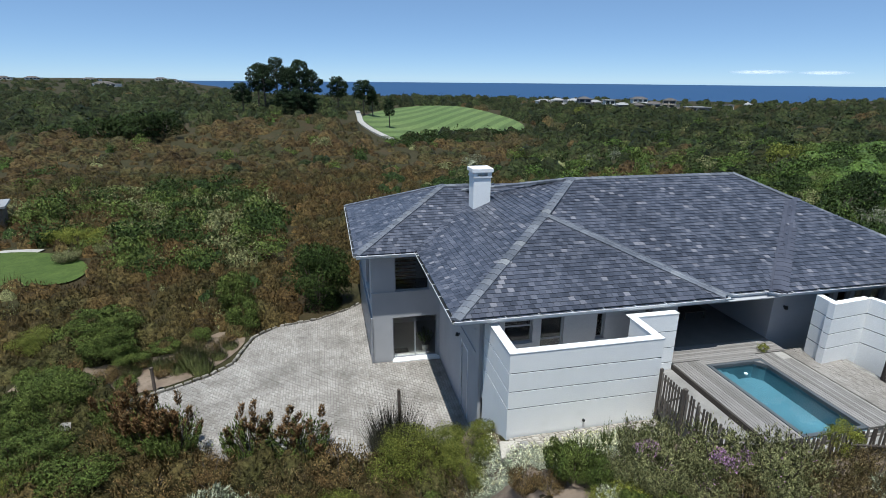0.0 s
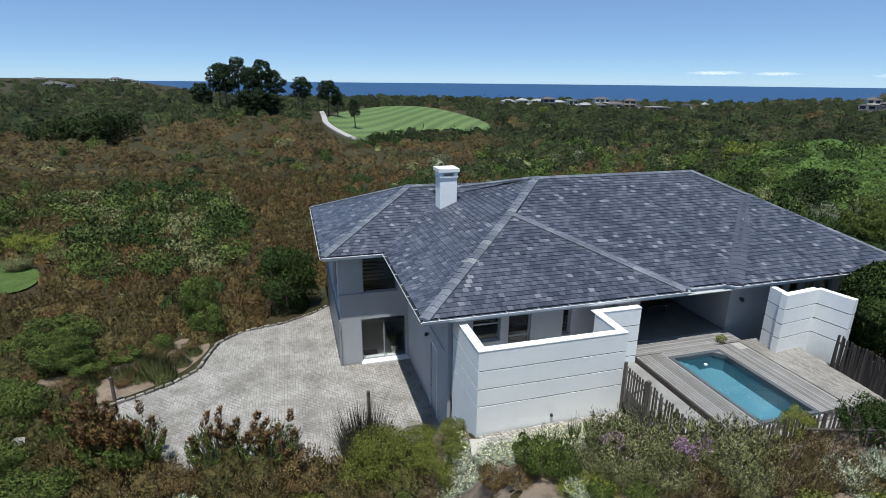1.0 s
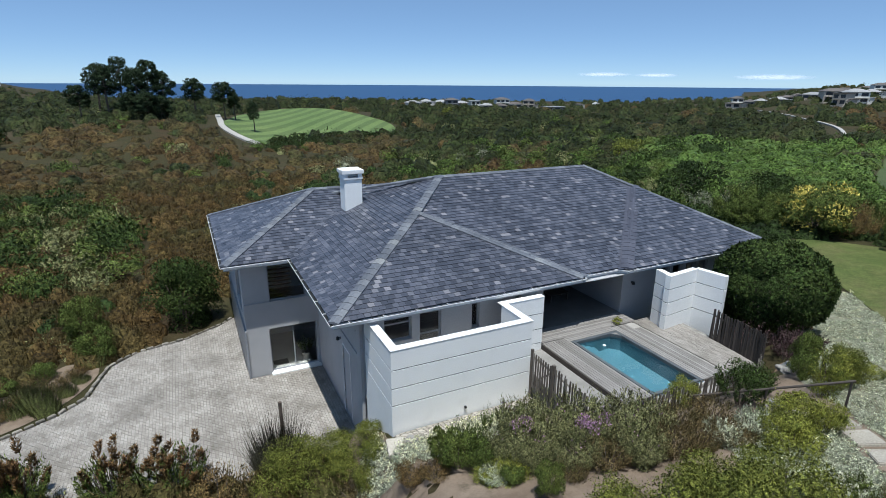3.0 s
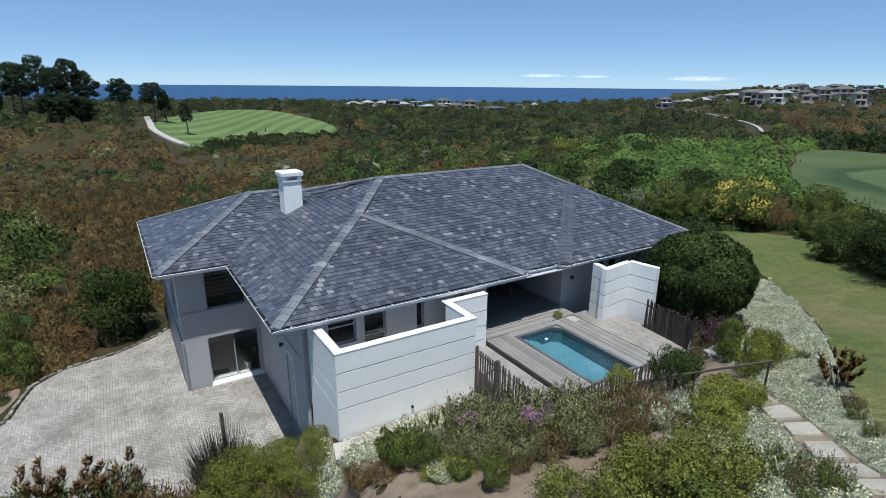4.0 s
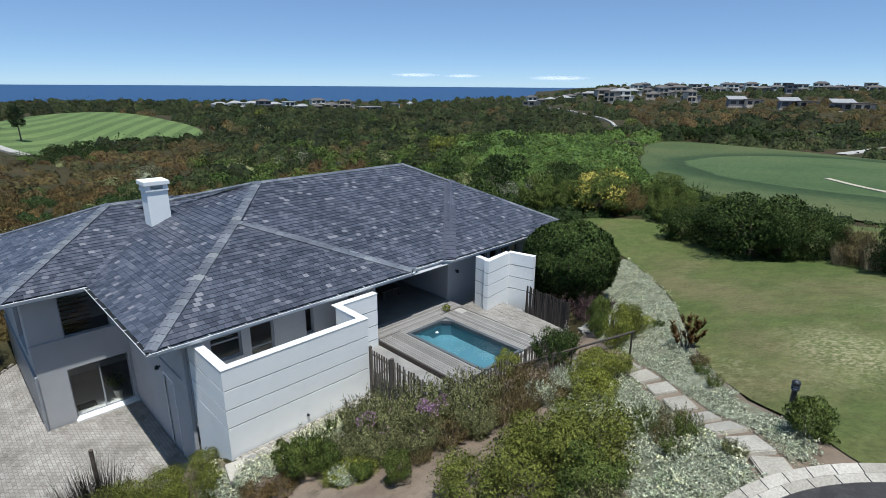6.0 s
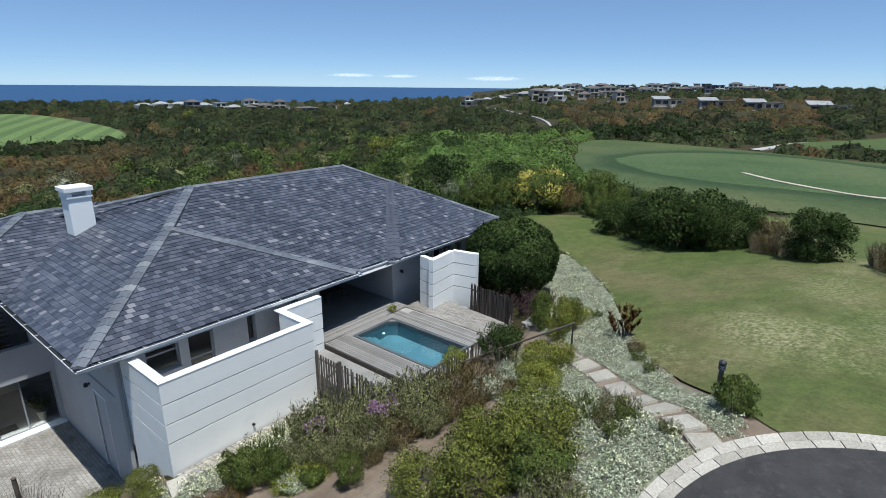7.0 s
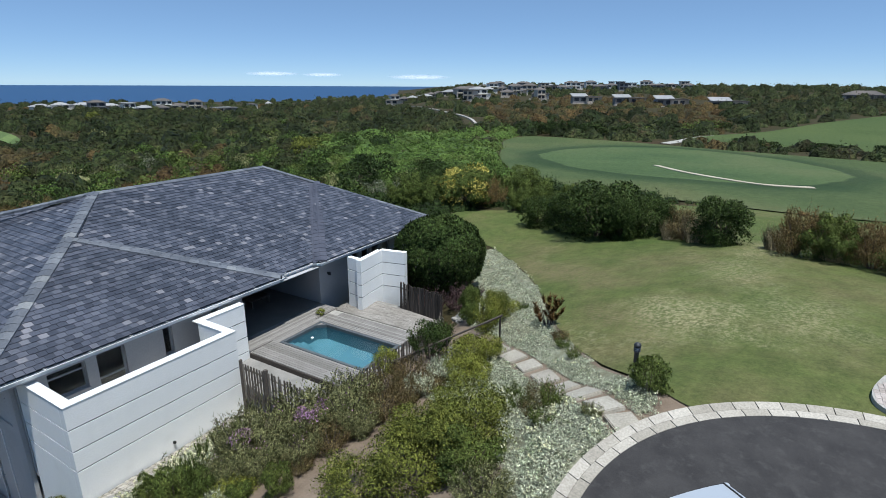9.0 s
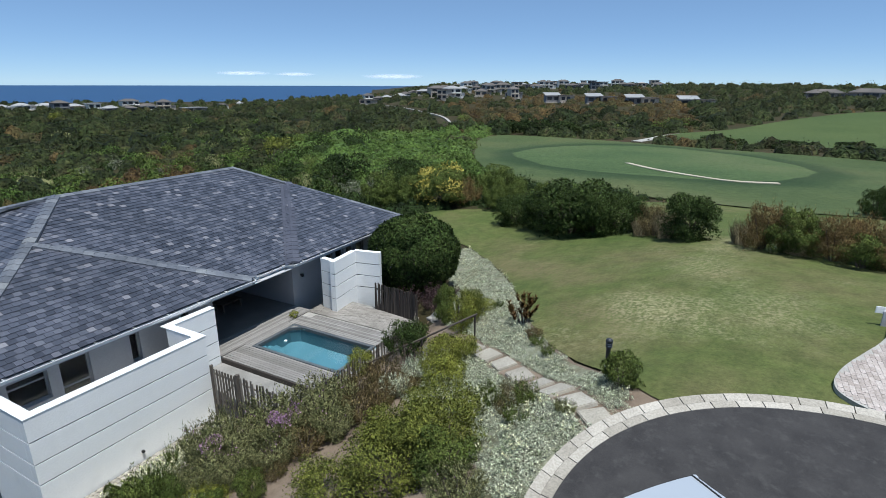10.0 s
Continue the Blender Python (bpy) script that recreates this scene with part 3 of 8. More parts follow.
vs = {}
for x in gx:
    for y in gy:
        if on_roof(x, y):
            vs[x, y] = bm.verts.new((x, y, roof_height(x, y) - 0.05))
for i in range(len(gx) - 1):
    for j in range(len(gy) - 1):
        q = [vs.get(k) for k in ((gx[i], gy[j]), (gx[i + 1], gy[j]), (gx[i + 1], gy[j + 1]), (gx[i], gy[j + 1]))]
        if all(q):
            bm.faces.new(q)
roof = part("roof", bm, surface("slate_underlay", (0.05, 0.056, 0.07), (0.075, 0.083, 0.10), 1.0, 18, 0.6, 0.3), house, "blue-grey natural slate hipped roof with a few pale slates")

# slates
SLATE_W, SLATE_E = 0.24, 0.215
rng = random.Random(4)


def slate_mesh(wid, length):
    b2 = bmesh.new()
    add_box(b2, (-wid / 2, 0, 0), (wid / 2, length, 0.022))
    me = bpy.data.meshes.new("slate")
    b2.to_mesh(me)
    b2.free()
    me.materials.append(SLATE)
    return me


slate_shapes = [slate_mesh(SLATE_W - 0.008 - 0.006 * (k % 3), 0.45) for k in range(4)]
stuff_v, stuff_f, lone = [], [], 0
cube_f = np.array([(0, 1, 3, 2), (4, 6, 7, 5), (0, 4, 5, 1), (2, 3, 7, 6), (0, 2, 6, 4), (1, 5, 7, 3)])
for key, org, along, length, inward, hip in SLOPES:
    h = HIPS[hip]
    steep = EK if key == "E" else 1.0
    rise = PITCH * steep
    up = math.hypot(1, rise)
    n_rows = int(7.9 * up / SLATE_E)
    for r in range(n_rows):
        s = r * SLATE_E
        inset = s / up
        off = (SLATE_W / 2 if r % 2 else 0) + rng.uniform(-0.02, 0.02)
        c = int(length / SLATE_W) + 2
        for k in range(c):
            a = k * SLATE_W + off
            mid = inset + 0.10
            p = org + along * a + inward * mid
            if a < 0 or a > length:
                continue
            hh = hip_height(h, p.x, p.y)
            # slates run on under the seams of the lower front slopes
            slack = 0.10 if key == "A" and p.x > 4.2 or key == "C" and p.x < 17.0 else 0.03
            if hh < mid * steep - slack or any(hip_height(o, p.x, p.y) > hh + max(0.02, slack - 0.04) for o in HIPS):
                continue
            if key in ("N", "LN") and r > 3:
                continue
            base = org + along * a + inward * inset
            z = EAVE + rise * inset
            ax = Vector((along.x, along.y, 0))
            ay = Vector((inward.x, inward.y, rise)).normalized()
            az = ax.cross(ay)
            lift = 0.036 + rng.uniform(0, 0.006)
            tilt = -0.1 + rng.uniform(-0.01, 0.01)
            ay2 = (ay + az * tilt).normalized()
            az2 = ax.cross(ay2)
            m = Matrix(((ax.x, ay2.x, az2.x, base.x + az.x * lift), (ax.y, ay2.y, az2.y, base.y + az.y * lift),
                        (ax.z, ay2.z, az2.z, z + az.z * lift), (0, 0, 0, 1)))
            m = m @ pose(0, rng.uniform(-0.012, 0.004), 0, 0, 0, rng.uniform(-0.9, 0.9))
            # cut off where the slope ends at a hip
            cut = 0.45
            while cut > 0.16:
                q = base + inward * (cut / up)
                hq = hip_height(h, q.x, q.y)
                if hq >= (inset + cut / up) * steep - 0.05 and not any(hip_height(o, q.x, q.y) > hq + 0.06 for o in HIPS):
                    break
                cut -= 0.06
            if key == "A" and lone < 300 and r < 11 and cut > 0.44:
                meshpart("slate", slate_shapes[rng.randrange(4)], roof, "", m)
                lone += 1
            else:
                w = (SLATE_W - 0.008 - rng.choice((0, 0.005, 0.012))) / 2
                base_v = [m @ Vector((sx * w, sy * cut, sz * 0.022)) for sz in (0, 1) for sy in (0, 1) for sx in (-1, 1)]
                stuff_f.append(cube_f + len(stuff_v))
                stuff_v.extend(base_v)
tagged(meshpart("slate_field", np_mesh("slate_field", [tuple(v) for v in stuff_v], np.concatenate(stuff_f), SLATE), roof), kind="stuff")


# hip and ridge bands of larger slates
def band(p, q, wide=0.3, name="hip_slate", sag=0.6, mat=HIPSLATE, raise_=0.0):
    p, q = Vector(p), Vector(q)
    d = q - p
    n = max(1, int(d.length / 0.34))
    flat = Vector((d.x, d.y, 0)).normalized()
    side = Vector((-flat.y, flat.x, 0))
    for i in range(n):
        bm = bmesh.new()
        c0 = p + d * (i / n)
        c1 = p + d * ((i + 1) / n) + d.normalized() * 0.05
        drop = wide * 0.5 * PITCH * sag
        top, low = [], []
        for c, lift in ((c0, 0.105 + raise_), (c1, 0.085 + raise_)):
            for sx, dz in ((-0.5, -drop), (0, 0), (0.5, -drop)):
                v = c + side * (sx * wide) + Vector((0, 0, lift + dz))
                top.append(bm.verts.new(v))
                low.append(bm.verts.new(v - Vector((0, 0, 0.09))))
        for vs_, flip in ((top, False), (low, True)):
            for q in ((0, 1, 4, 3), (1, 2, 5, 4)):
                bm.faces.new([vs_[k] for k in (q[::-1] if flip else q)])
        for a, b in ((0, 1), (1, 2), (2, 5), (5, 4), (4, 3), (3, 0)):
            bm.faces.new((top[a], top[b], low[b], low[a]))
        part(name, bm, mat, roof)


zr = lambda x, y: roof_height(x, y)
half = (NY - BY) / 2
apex_w, apex_e, ridge_y = WX0 + half, EX1 - half / EK, BY + half
A_apex = ((WX0 + AX1) / 2, AY + (AX1 - WX0) / 2)
for p, q in (((WX0, AY), A_apex), (A_apex, (apex_w, ridge_y)), ((apex_w, ridge_y), (apex_e, ridge_y)),
             ((apex_e, ridge_y), (EX1, AY)), ((LX0, LY0), (LX0 + 5.03, LY0 + 5.03)), ((LX0, LY1), (LX0 + 5.03, LY0 + 5.03)),
             ((LX0 + 5.03, LY0 + 5.03), (LX0 + 7.7, LY0 + 5.03)), ((WX0, NY), (apex_w, ridge_y)),
             ):
    level = p[1] == q[1]
    band((*p, zr(*p)), (*q, zr(*q)), 0.40, "hip_slate", 0.95 if level else 0.62, HIPSLATE, -0.015 if level else 0.005)
# stepped seams where the lower front slopes meet the main slope
def seam(x0, way, run):
    for k in range(int(run / 0.3)):
        ya, yb = AY + 0.02 + k * 0.3, AY + 0.02 + (k + 1) * 0.3 + 0.02
        bm = bmesh.new()
        prof = []
        for y, lift in ((ya, 0.012), (yb, 0.0)):
            xh, xv = x0 - way * (y - AY), x0 - way * (y - BY)
            zh, zv = EAVE + PITCH * (y - AY) + 0.078 + lift, EAVE + PITCH * max(0.0, y - BY) + 0.07 + lift
            prof.append([bm.verts.new(v) for v in ((xh - way * 0.16, y, zh), (xh, y, zh), (xv, y, zv), (xv + way * 0.2, y, zv))])
        for i in range(3):
            bm.faces.new((prof[0][i], prof[0][i + 1], prof[1][i + 1], prof[1][i]))
        part("seam_slate", bm, HIPSLATE if way > 0 else SEAMSLATE, roof)


seam(AX1, 1, 5.0)
seam(CX0, -1, 5.6)
band((CX0, AY, zr(CX0, AY)), (CX0 + 5.6, AY + 5.6, zr(CX0 + 5.6, AY + 5.6)), 0.54, "seam_slate", 0.35, SEAMSLATE, 0.03)
band((AX1, AY, zr(AX1, AY)), (*A_apex, zr(*A_apex)), 0.42, "hip_slate", 0.55, HIPSLATE, 0.0)
# valley strips, set into the creases
for p, q in (((WX0, LY0), (WX0 + 5.0, LY0 + 5.0)),):
    band((*p, zr(*p)), (*q, zr(*q)), 0.34, "valley_slate", -0.7, SLATE, -0.035)

# fascias, gutters
EDGE = [(LX0, LY1), (LX0, LY0), (WX0, LY0), (WX0, AY), (AX1, AY), (AX1, BY), (CX0 - 0.25, BY), (CX0, AY), (EX1, AY), (EX1, NY)]
for (ax, ay), (bx, by) in zip(EDGE, EDGE[1:]):
    d = Vector((bx - ax, by - ay))
    ln = d.length
    ang = math.degrees(math.atan2(d.y, d.x))
    m = pose(ax, ay, EAVE, 0, 0, ang)
    bm = bmesh.new()
    add_box(bm, (0.0, 0.005, -0.19), (ln, 0.03, -0.02), 0, m)
    part("fascia", bm, GUTTER, house, "white painted eaves board")
    bm = bmesh.new()
    prof = [(-0.135, 0.004), (-0.145, -0.012), (-0.12, -0.075), (0.0, -0.085), (0.0, -0.075), (-0.112, -0.066), (-0.128, 0.0)]
    rings = [[bm.verts.new(m @ Vector((u, py, pz + 0.012))) for py, pz in prof] for u in (-0.09, ln + 0.09)]
    for i in range(len(prof)):
        j = (i + 1) % len(prof)
        bm.faces.new((rings[0][i], rings[0][j], rings[1][j], rings[1][i]))
    gut = part("gutter", bm, GUTTER, house, "white metal eaves gutter")
    part("gutter_bed", box((-0.05, -0.11, -0.062), (ln + 0.05, -0.002, -0.03), 0, m), BLACK, gut, "black strip along the bottom of the gutter")
    for k in range(int(ln / 1.2)):
        bm = bmesh.new()
        add_box(bm, (0.5 + k * 1.2, -0.14, 0.008), (0.53 + k * 1.2, 0.02, 0.02), 0, m)
        part("bracket", bm, GUTTER, gut)

# soffit
bm = bmesh.new()
for lo, hi in (((WX0, AY, EAVE - 0.2), (EX1, BY + 0.7, EAVE - 0.17)), ((WX0, BY + 0.7, EAVE - 0.2), (0.5, LY0, EAVE - 0.17)),
               ((LX0, LY0, EAVE - 0.2), (WX0, LY1, EAVE - 0.17)), ((WX0, LY0, EAVE - 0.2), (EX1, NY, EAVE - 0.17))):
    add_box(bm, lo, hi)
part("soffit", bm, PLASTER, house)


# ---- house walls, with openings through them ----
def wall_mesh(p, ang, length, z0, z1, thick, openings=()):
    """A wall from plan point p along the bearing ang (degrees), thickness to its left; openings are (a, b, zlo, zhi)."""
    bm = bmesh.new()
    m = pose(p[0], p[1], 0, 0, 0, ang)
    us = sorted({0, length, *[v for o in openings for v in o[:2]]})
    ws = sorted({z0, z1, *[v for o in openings for v in o[2:]]})
    filled = {}
    for i in range(len(us) - 1):
        for j in range(len(ws) - 1):
            u, w = (us[i] + us[i + 1]) / 2, (ws[j] + ws[j + 1]) / 2
            filled[i, j] = not any(o[0] < u < o[1] and o[2] < w < o[3] for o in openings)
    cache = {}

    def v(i, j, k):
        if (i, j, k) not in cache:
            cache[i, j, k] = bm.verts.new(m @ Vector((us[i], k * thick, ws[j])))
        return cache[i, j, k]
    for (i, j), on in filled.items():
        if not on:
            continue
        bm.faces.new((v(i, j, 0), v(i + 1, j, 0), v(i + 1, j + 1, 0), v(i, j + 1, 0)))
        bm.faces.new((v(i, j, 1), v(i, j + 1, 1), v(i + 1, j + 1, 1), v(i + 1, j, 1)))
        if not filled.get((i - 1, j)):
            bm.faces.new((v(i, j, 0), v(i, j + 1, 0), v(i, j + 1, 1), v(i, j, 1)))
        if not filled.get((i + 1, j)):
            bm.faces.new((v(i + 1, j, 0), v(i + 1, j, 1), v(i + 1, j + 1, 1), v(i + 1, j + 1, 0)))
        if not filled.get((i, j - 1)):
            bm.faces.new((v(i, j, 0), v(i, j, 1), v(i + 1, j, 1), v(i + 1, j, 0)))
        if not filled.get((i, j + 1)):
            bm.faces.new((v(i, j + 1, 0), v(i + 1, j + 1, 0), v(i + 1, j + 1, 1), v(i, j + 1, 1)))
    return bm


FW, WW = 2.68, -0.02
EY, EX = 10.10, -3.33
SOF = EAVE - 0.2
part("wall", wall_mesh((WW, FW), 0, 7.63, DECK_Z - 1.2, SOF, 0.25,
                       [(0.76, 1.82, 1.7, 2.59), (2.14, 3.02, 0.9, 2.64), (4.32, 4.66, 1.6, 2.64), (6.25, 6.57, 1.6, 2.64)]), PLASTER, house, "shaded grey plastered front wall")
part("wall", wall_mesh((WW, EY), -90, EY - FW - 0.25, COURT_Z - 0.3, SOF, 0.25, [(4.40, 5.41, COURT_Z, 0.47), (6.47, 6.89, 1.96, 2.75)]), PLASTER, house, "grey plastered side wall with a low door")
part("wall", wall_mesh((EX, EY), 0, WW - EX, COURT_Z - 0.3, SOF, 0.25, [(0.98, 3.20, COURT_Z, -0.36), (1.12, 2.78, 1.00, 2.86)]), PLASTER, house, "grey plastered entrance wall")
part("wall", wall_mesh((EX, 18.85), -90, 8.48, COURT_Z - 0.3, SOF, 0.25, [(5.3, 7.6, 0.3, 2.5)]), PLASTER, house)
part("wall", wall_mesh((20.16, FW + 0.25), 90, 13.41, -1.5, SOF, 0.25), PLASTER, house)
part("wall", wall_mesh((20.16, 16.62), 180, 23.46, -2.8, SOF, 0.25), PLASTER, house)
# covered terrace: side walls, back wall, floor; shade painted into the last two
TX0, TX1, TY1 = 7.61, 11.90, 8.88
part("wall", wall_mesh((TX0, FW + 0.25), 90, TY1 - FW - 0.25, DECK_Z - 0.3, SOF, 0.22), PLASTER, house)
part("wall", wall_mesh((TX1, TY1), -90, TY1 - FW - 0.25, DECK_Z - 0.3, SOF, 0.25), PLASTER, house)
part("wall", wall_mesh((TX1, FW), 0, 8.25, DECK_Z - 1.3, SOF, 0.25, [(2.01, 2.86, 1.6, 2.70), (3.07, 3.71, 1.6, 2.70), (3.92, 4.56, 1.6, 2.70), (4.77, 5.41, 1.6, 2.70)]), PLASTER, house)
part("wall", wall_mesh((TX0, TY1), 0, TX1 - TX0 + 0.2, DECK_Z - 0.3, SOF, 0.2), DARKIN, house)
# floor colour darkened to stand for the shade under the roof
TERRACEFLOOR = surface("shade_dark_terrace_screed", (0.15, 0.14, 0.13), (0.2, 0.19, 0.175), 0.7, 14, 0.6, 0.1)
part("terrace_floor", box((TX0 - 0.2, 2.72, DECK_Z - 0.35), (TX1 + 0.2, TY1 + 0.2, DECK_Z + 0.005)), TERRACEFLOOR, house, "covered terrace floor screed, darkened for the roof's shade")
PATIOFLOOR = surface("patio_screed", (0.40, 0.385, 0.36), (0.48, 0.465, 0.44), 1.2, 18, 0.9, 0.2)
# floor added as a pale reflector to brighten the shaded patio walls
part("patio_floor", prism([(0.2, 0.2), (5.0, 0.2), (5.0, 1.8), (6.86, 1.8), (6.86, FW + 0.02), (0.2, FW + 0.02)], 0.3, DECK_Z - 0.04), PATIOFLOOR, house, "pale patio floor behind the screen wall, added to bounce light")
# rooms behind the glass, most with their dimness put into a dark colour
part("room_floor", box((WW + 0.26, FW + 0.26, DECK_Z - 0.2), (TX0 - 0.23, 8.6, DECK_Z - 0.01)), DARKIN, house)
part("room_wall", box((WW + 0.26, 6.9, DECK_Z), (TX0 - 0.23, 7.05, SOF - 0.01)), DARKIN, house)
part("hall_floor", box((EX + 0.26, EY + 0.26, COURT_Z - 0.2), (2.5, EY + 5.2, COURT_Z + 0.02)), PATIOFLOOR, house)
part("hall_wall", box((EX + 0.26, EY + 4.2, COURT_Z + 0.021), (2.5, EY + 4.35, SOF - 0.01)), PLASTER, house)
part("landing_floor", box((EX + 0.26, EY + 0.26, -0.2), (2.5, EY + 4.2, 0.0)), DARKIN, house)
part("room_wall", box((TX1 + 0.26, 6.0, DECK_Z - 0.3), (19.85, 6.15, SOF - 0.01)), DARKIN, house)

# string course on the entrance block
part("string_course", box((EX - 0.05, EY - 0.05, 0.95), (WW, EY - 0.002, 1.01)), PLASTER, house)
part("string_course", box((WW - 0.05, FW + 0.56, 0.86), (WW - 0.002, EY - 0.051, 1.06)), PLASTER, house)

# chimney
CH = (1.98, 2.86, 11.58, 12.45)
ZC = 6.1
chim = part("chimney", box((CH[0], CH[2], 4.0), (CH[1], CH[3], ZC), 0.012), WHITE, house, "white plastered chimney stack with a capped vent slot")
part("cornice", box((CH[0] - 0.05, CH[2] - 0.05, ZC), (CH[1] + 0.05, CH[3] + 0.05, ZC + 0.08), 0.01), CAP, chim)
for lo, hi in (((CH[0] - 0.02, CH[2] - 0.02), (CH[0] + 0.18, CH[3] + 0.02)), ((CH[1] - 0.18, CH[2] - 0.02), (CH[1] + 0.02, CH[3] + 0.02)), ((CH[0] + 0.18, CH[2] + 0.4), (CH[1] - 0.18, CH[2] + 0.52))):
    part("vent_pier", box((*lo, ZC + 0.08), (*hi, ZC + 0.27)), WHITE, chim)
part("cap", box((CH[0] - 0.1, CH[2] - 0.1, ZC + 0.27), (CH[1] + 0.1, CH[3] + 0.1, ZC + 0.46), 0.015), CAP, chim)

# ---- patio wall of grooved panels ----
def grooved(name, p, ang, length, z0, z1, thick, grooves, parent, label=""):
    """A rendered wall whose panels are parted by recessed grooves."""
    zs = [z0] + [g for g in grooves if z0 < g < z1] + [z1]
    m = pose(p[0], p[1], 0, 0, 0, ang)
    core = part(name, box((0.03, 0.03, z0), (length - 0.03, thick - 0.03, z1 - 0.03), 0, m), JOINT, parent, label)
    for a, b in zip(zs, zs[1:]):
        bm = bmesh.new()
        add_box(bm, (0, 0, a + (0.017 if a > z0 else 0)), (length, thick, b - (0.017 if b < z1 else 0)), 0.003, m)
        part("panel", bm, WHITE, core)
    return core


HW = 2.85
GR = (0.92, 1.53, 2.18)
patio = empty("patio_wall", (0, 0, 0), 0, "white rendered patio screen wall with horizontal grooves", "wall")
T = 0.27
grooved("front_wall", (0, 0), 0, 5.22, -1.2, HW, T, GR, patio)
grooved("west_wall", (0.0, 2.66), -90, 2.66 - T, -3.0, HW, T, GR, patio)
grooved("return_wall", (5.22, T), 90, 1.62 - T, -0.6, HW, T, GR, patio)
grooved("end_wall", (5.22, 1.62), 0, 1.66, -0.6, HW, T, GR, patio)
bm = prism([(-0.012, -0.012), (5.232, -0.012), (5.232, 1.608), (6.892, 1.608), (6.892, 1.902), (4.938, 1.902), (4.938, 0.282), (0.282, 0.282), (0.282, 2.65), (-0.012, 2.65)], HW, HW + 0.025)
part("coping", bm, CAP, patio, "bright white coping")
bm = bmesh.new()
add_cyl(bm, (2.62, -0.06, 0.19), (2.62, 0.1, 0.19), 0.045, None, 12)
part("drain_spout", bm, BLACK, patio, "short dark drain spout")

screen = empty("screen_wall", (0, 0, 0), 0, "angled white rendered screen wall with horizontal grooves", "wall")
GR2 = (1.45, 2.04, 2.63)
a1 = math.degrees(math.atan2(0.2, 1.75))
grooved("front_wall", (12.3, 0.5), a1, 1.8, 0.2, 3.22, 0.25, GR2, screen)
grooved("side_wall", (14.05, 0.80), -78, 1.30, 0.2, 3.216, 0.25, GR2, screen)
grooved("west_wall", (12.45, 1.42), -98, 0.86, 0.2, 3.212, 0.25, GR2, screen)


# ---- pool, deck, paving ----
PX0, PX1, PY0, PY1 = 8.2, 10.35, -2.85, 1.22
pool = empty("swimming_pool", (0, 0, 0), 0, "small blue plunge pool set into a timber deck", "pool")
bm = bmesh.new()
for lo, hi in (((PX0 - 0.15, PY0 - 0.15, -0.75), (PX1 + 0.15, PY1 + 0.15, -0.6)), ((PX0 - 0.15, PY0 - 0.15, -0.6), (PX0, PY1 + 0.15, DECK_Z - 0.08)),
               ((PX1, PY0 - 0.15, -0.6), (PX1 + 0.15, PY1 + 0.15, DECK_Z - 0.08)), ((PX0, PY0 - 0.15, -0.6), (PX1, PY0, DECK_Z - 0.08)),
               ((PX0, PY1, -0.6), (PX1, PY1 + 0.15, DECK_Z - 0.08))):
    add_box(bm, lo, hi)
part("shell", bm, POOLSHELL, pool)
bm = bmesh.new()
for k in range(3):
    n = 14
    r = 0.45 + 0.3 * k
    pts = [(PX0 + r * math.cos(i * math.pi / 2 / n), PY1 - r * math.sin(i * math.pi / 2 / n)) for i in range(n + 1)] + [(PX0, PY1)]
    p2 = prism(pts, -0.62, DECK_Z - 0.35 - 0.28 * k)
    me_tmp = bpy.data.meshes.new("tmp")
    p2.to_mesh(me_tmp)
    p2.free()
    bm.from_mesh(me_tmp)
    bpy.data.meshes.remove(me_tmp)
part("entry_step", bm, POOLSHELL, pool)
bm = bmesh.new()
bmesh.ops.create_grid(bm, x_segments=20, y_segments=30, size=0.5, matrix=Matrix.Translation(((PX0 + PX1) / 2, (PY0 + PY1) / 2, DECK_Z - 0.11)) @ Matrix.Diagonal((PX1 - PX0, PY1 - PY0, 1, 1)))
w = part("water", bm, POOLWATER, pool, "clear blue rippled water")
w.visible_shadow = False
COPING = surface("dark_coping", (0.07, 0.08, 0.09), (0.1, 0.11, 0.12), 1, 20, 0.6, 0.1)
for lo, hi in (((PX0 - 0.09, PY0 - 0.09, DECK_Z - 0.16), (PX0 + 0.05, PY1 + 0.09, DECK_Z - 0.005)), ((PX1 - 0.05, PY0 - 0.09, DECK_Z - 0.16), (PX1 + 0.09, PY1 + 0.09, DECK_Z - 0.005)),
               ((PX0 + 0.05, PY0 - 0.09, DECK_Z - 0.16), (PX1 - 0.05, PY0 + 0.05, DECK_Z - 0.005)), ((PX0 + 0.05, PY1 - 0.05, DECK_Z - 0.16), (PX1 - 0.05, PY1 + 0.09, DECK_Z - 0.005))):
    part("coping", box(lo, hi, 0.008), COPING, pool)

part("corner_fillet", prism([(PX1 - 0.3, PY1 + 0.02), (PX1 + 0.02, PY1 - 0.34), (PX1 + 0.02, PY1 + 0.02)], -0.6, DECK_Z - 0.09), POOLSHELL, pool)
part("coping", prism([(PX1 - 0.36, PY1 - 0.049), (PX1 - 0.27, PY1 - 0.049), (PX1 - 0.051, PY1 - 0.29), (PX1 - 0.051, PY1 - 0.40)], DECK_Z - 0.15, DECK_Z - 0.007), COPING, pool)
part("corner_board", prism([(PX1 - 0.27, PY1 - 0.046), (PX1 - 0.054, PY1 - 0.046), (PX1 - 0.054, PY1 - 0.285)], DECK_Z - 0.14, DECK_Z - 0.009), DECKWOOD, pool, "silvery timber corner board")

deck = empty("deck", (0, 0, 0), 0, "silvery weathered timber pool deck of narrow boards", "deck", "", "structure")
PLANK = 0.115


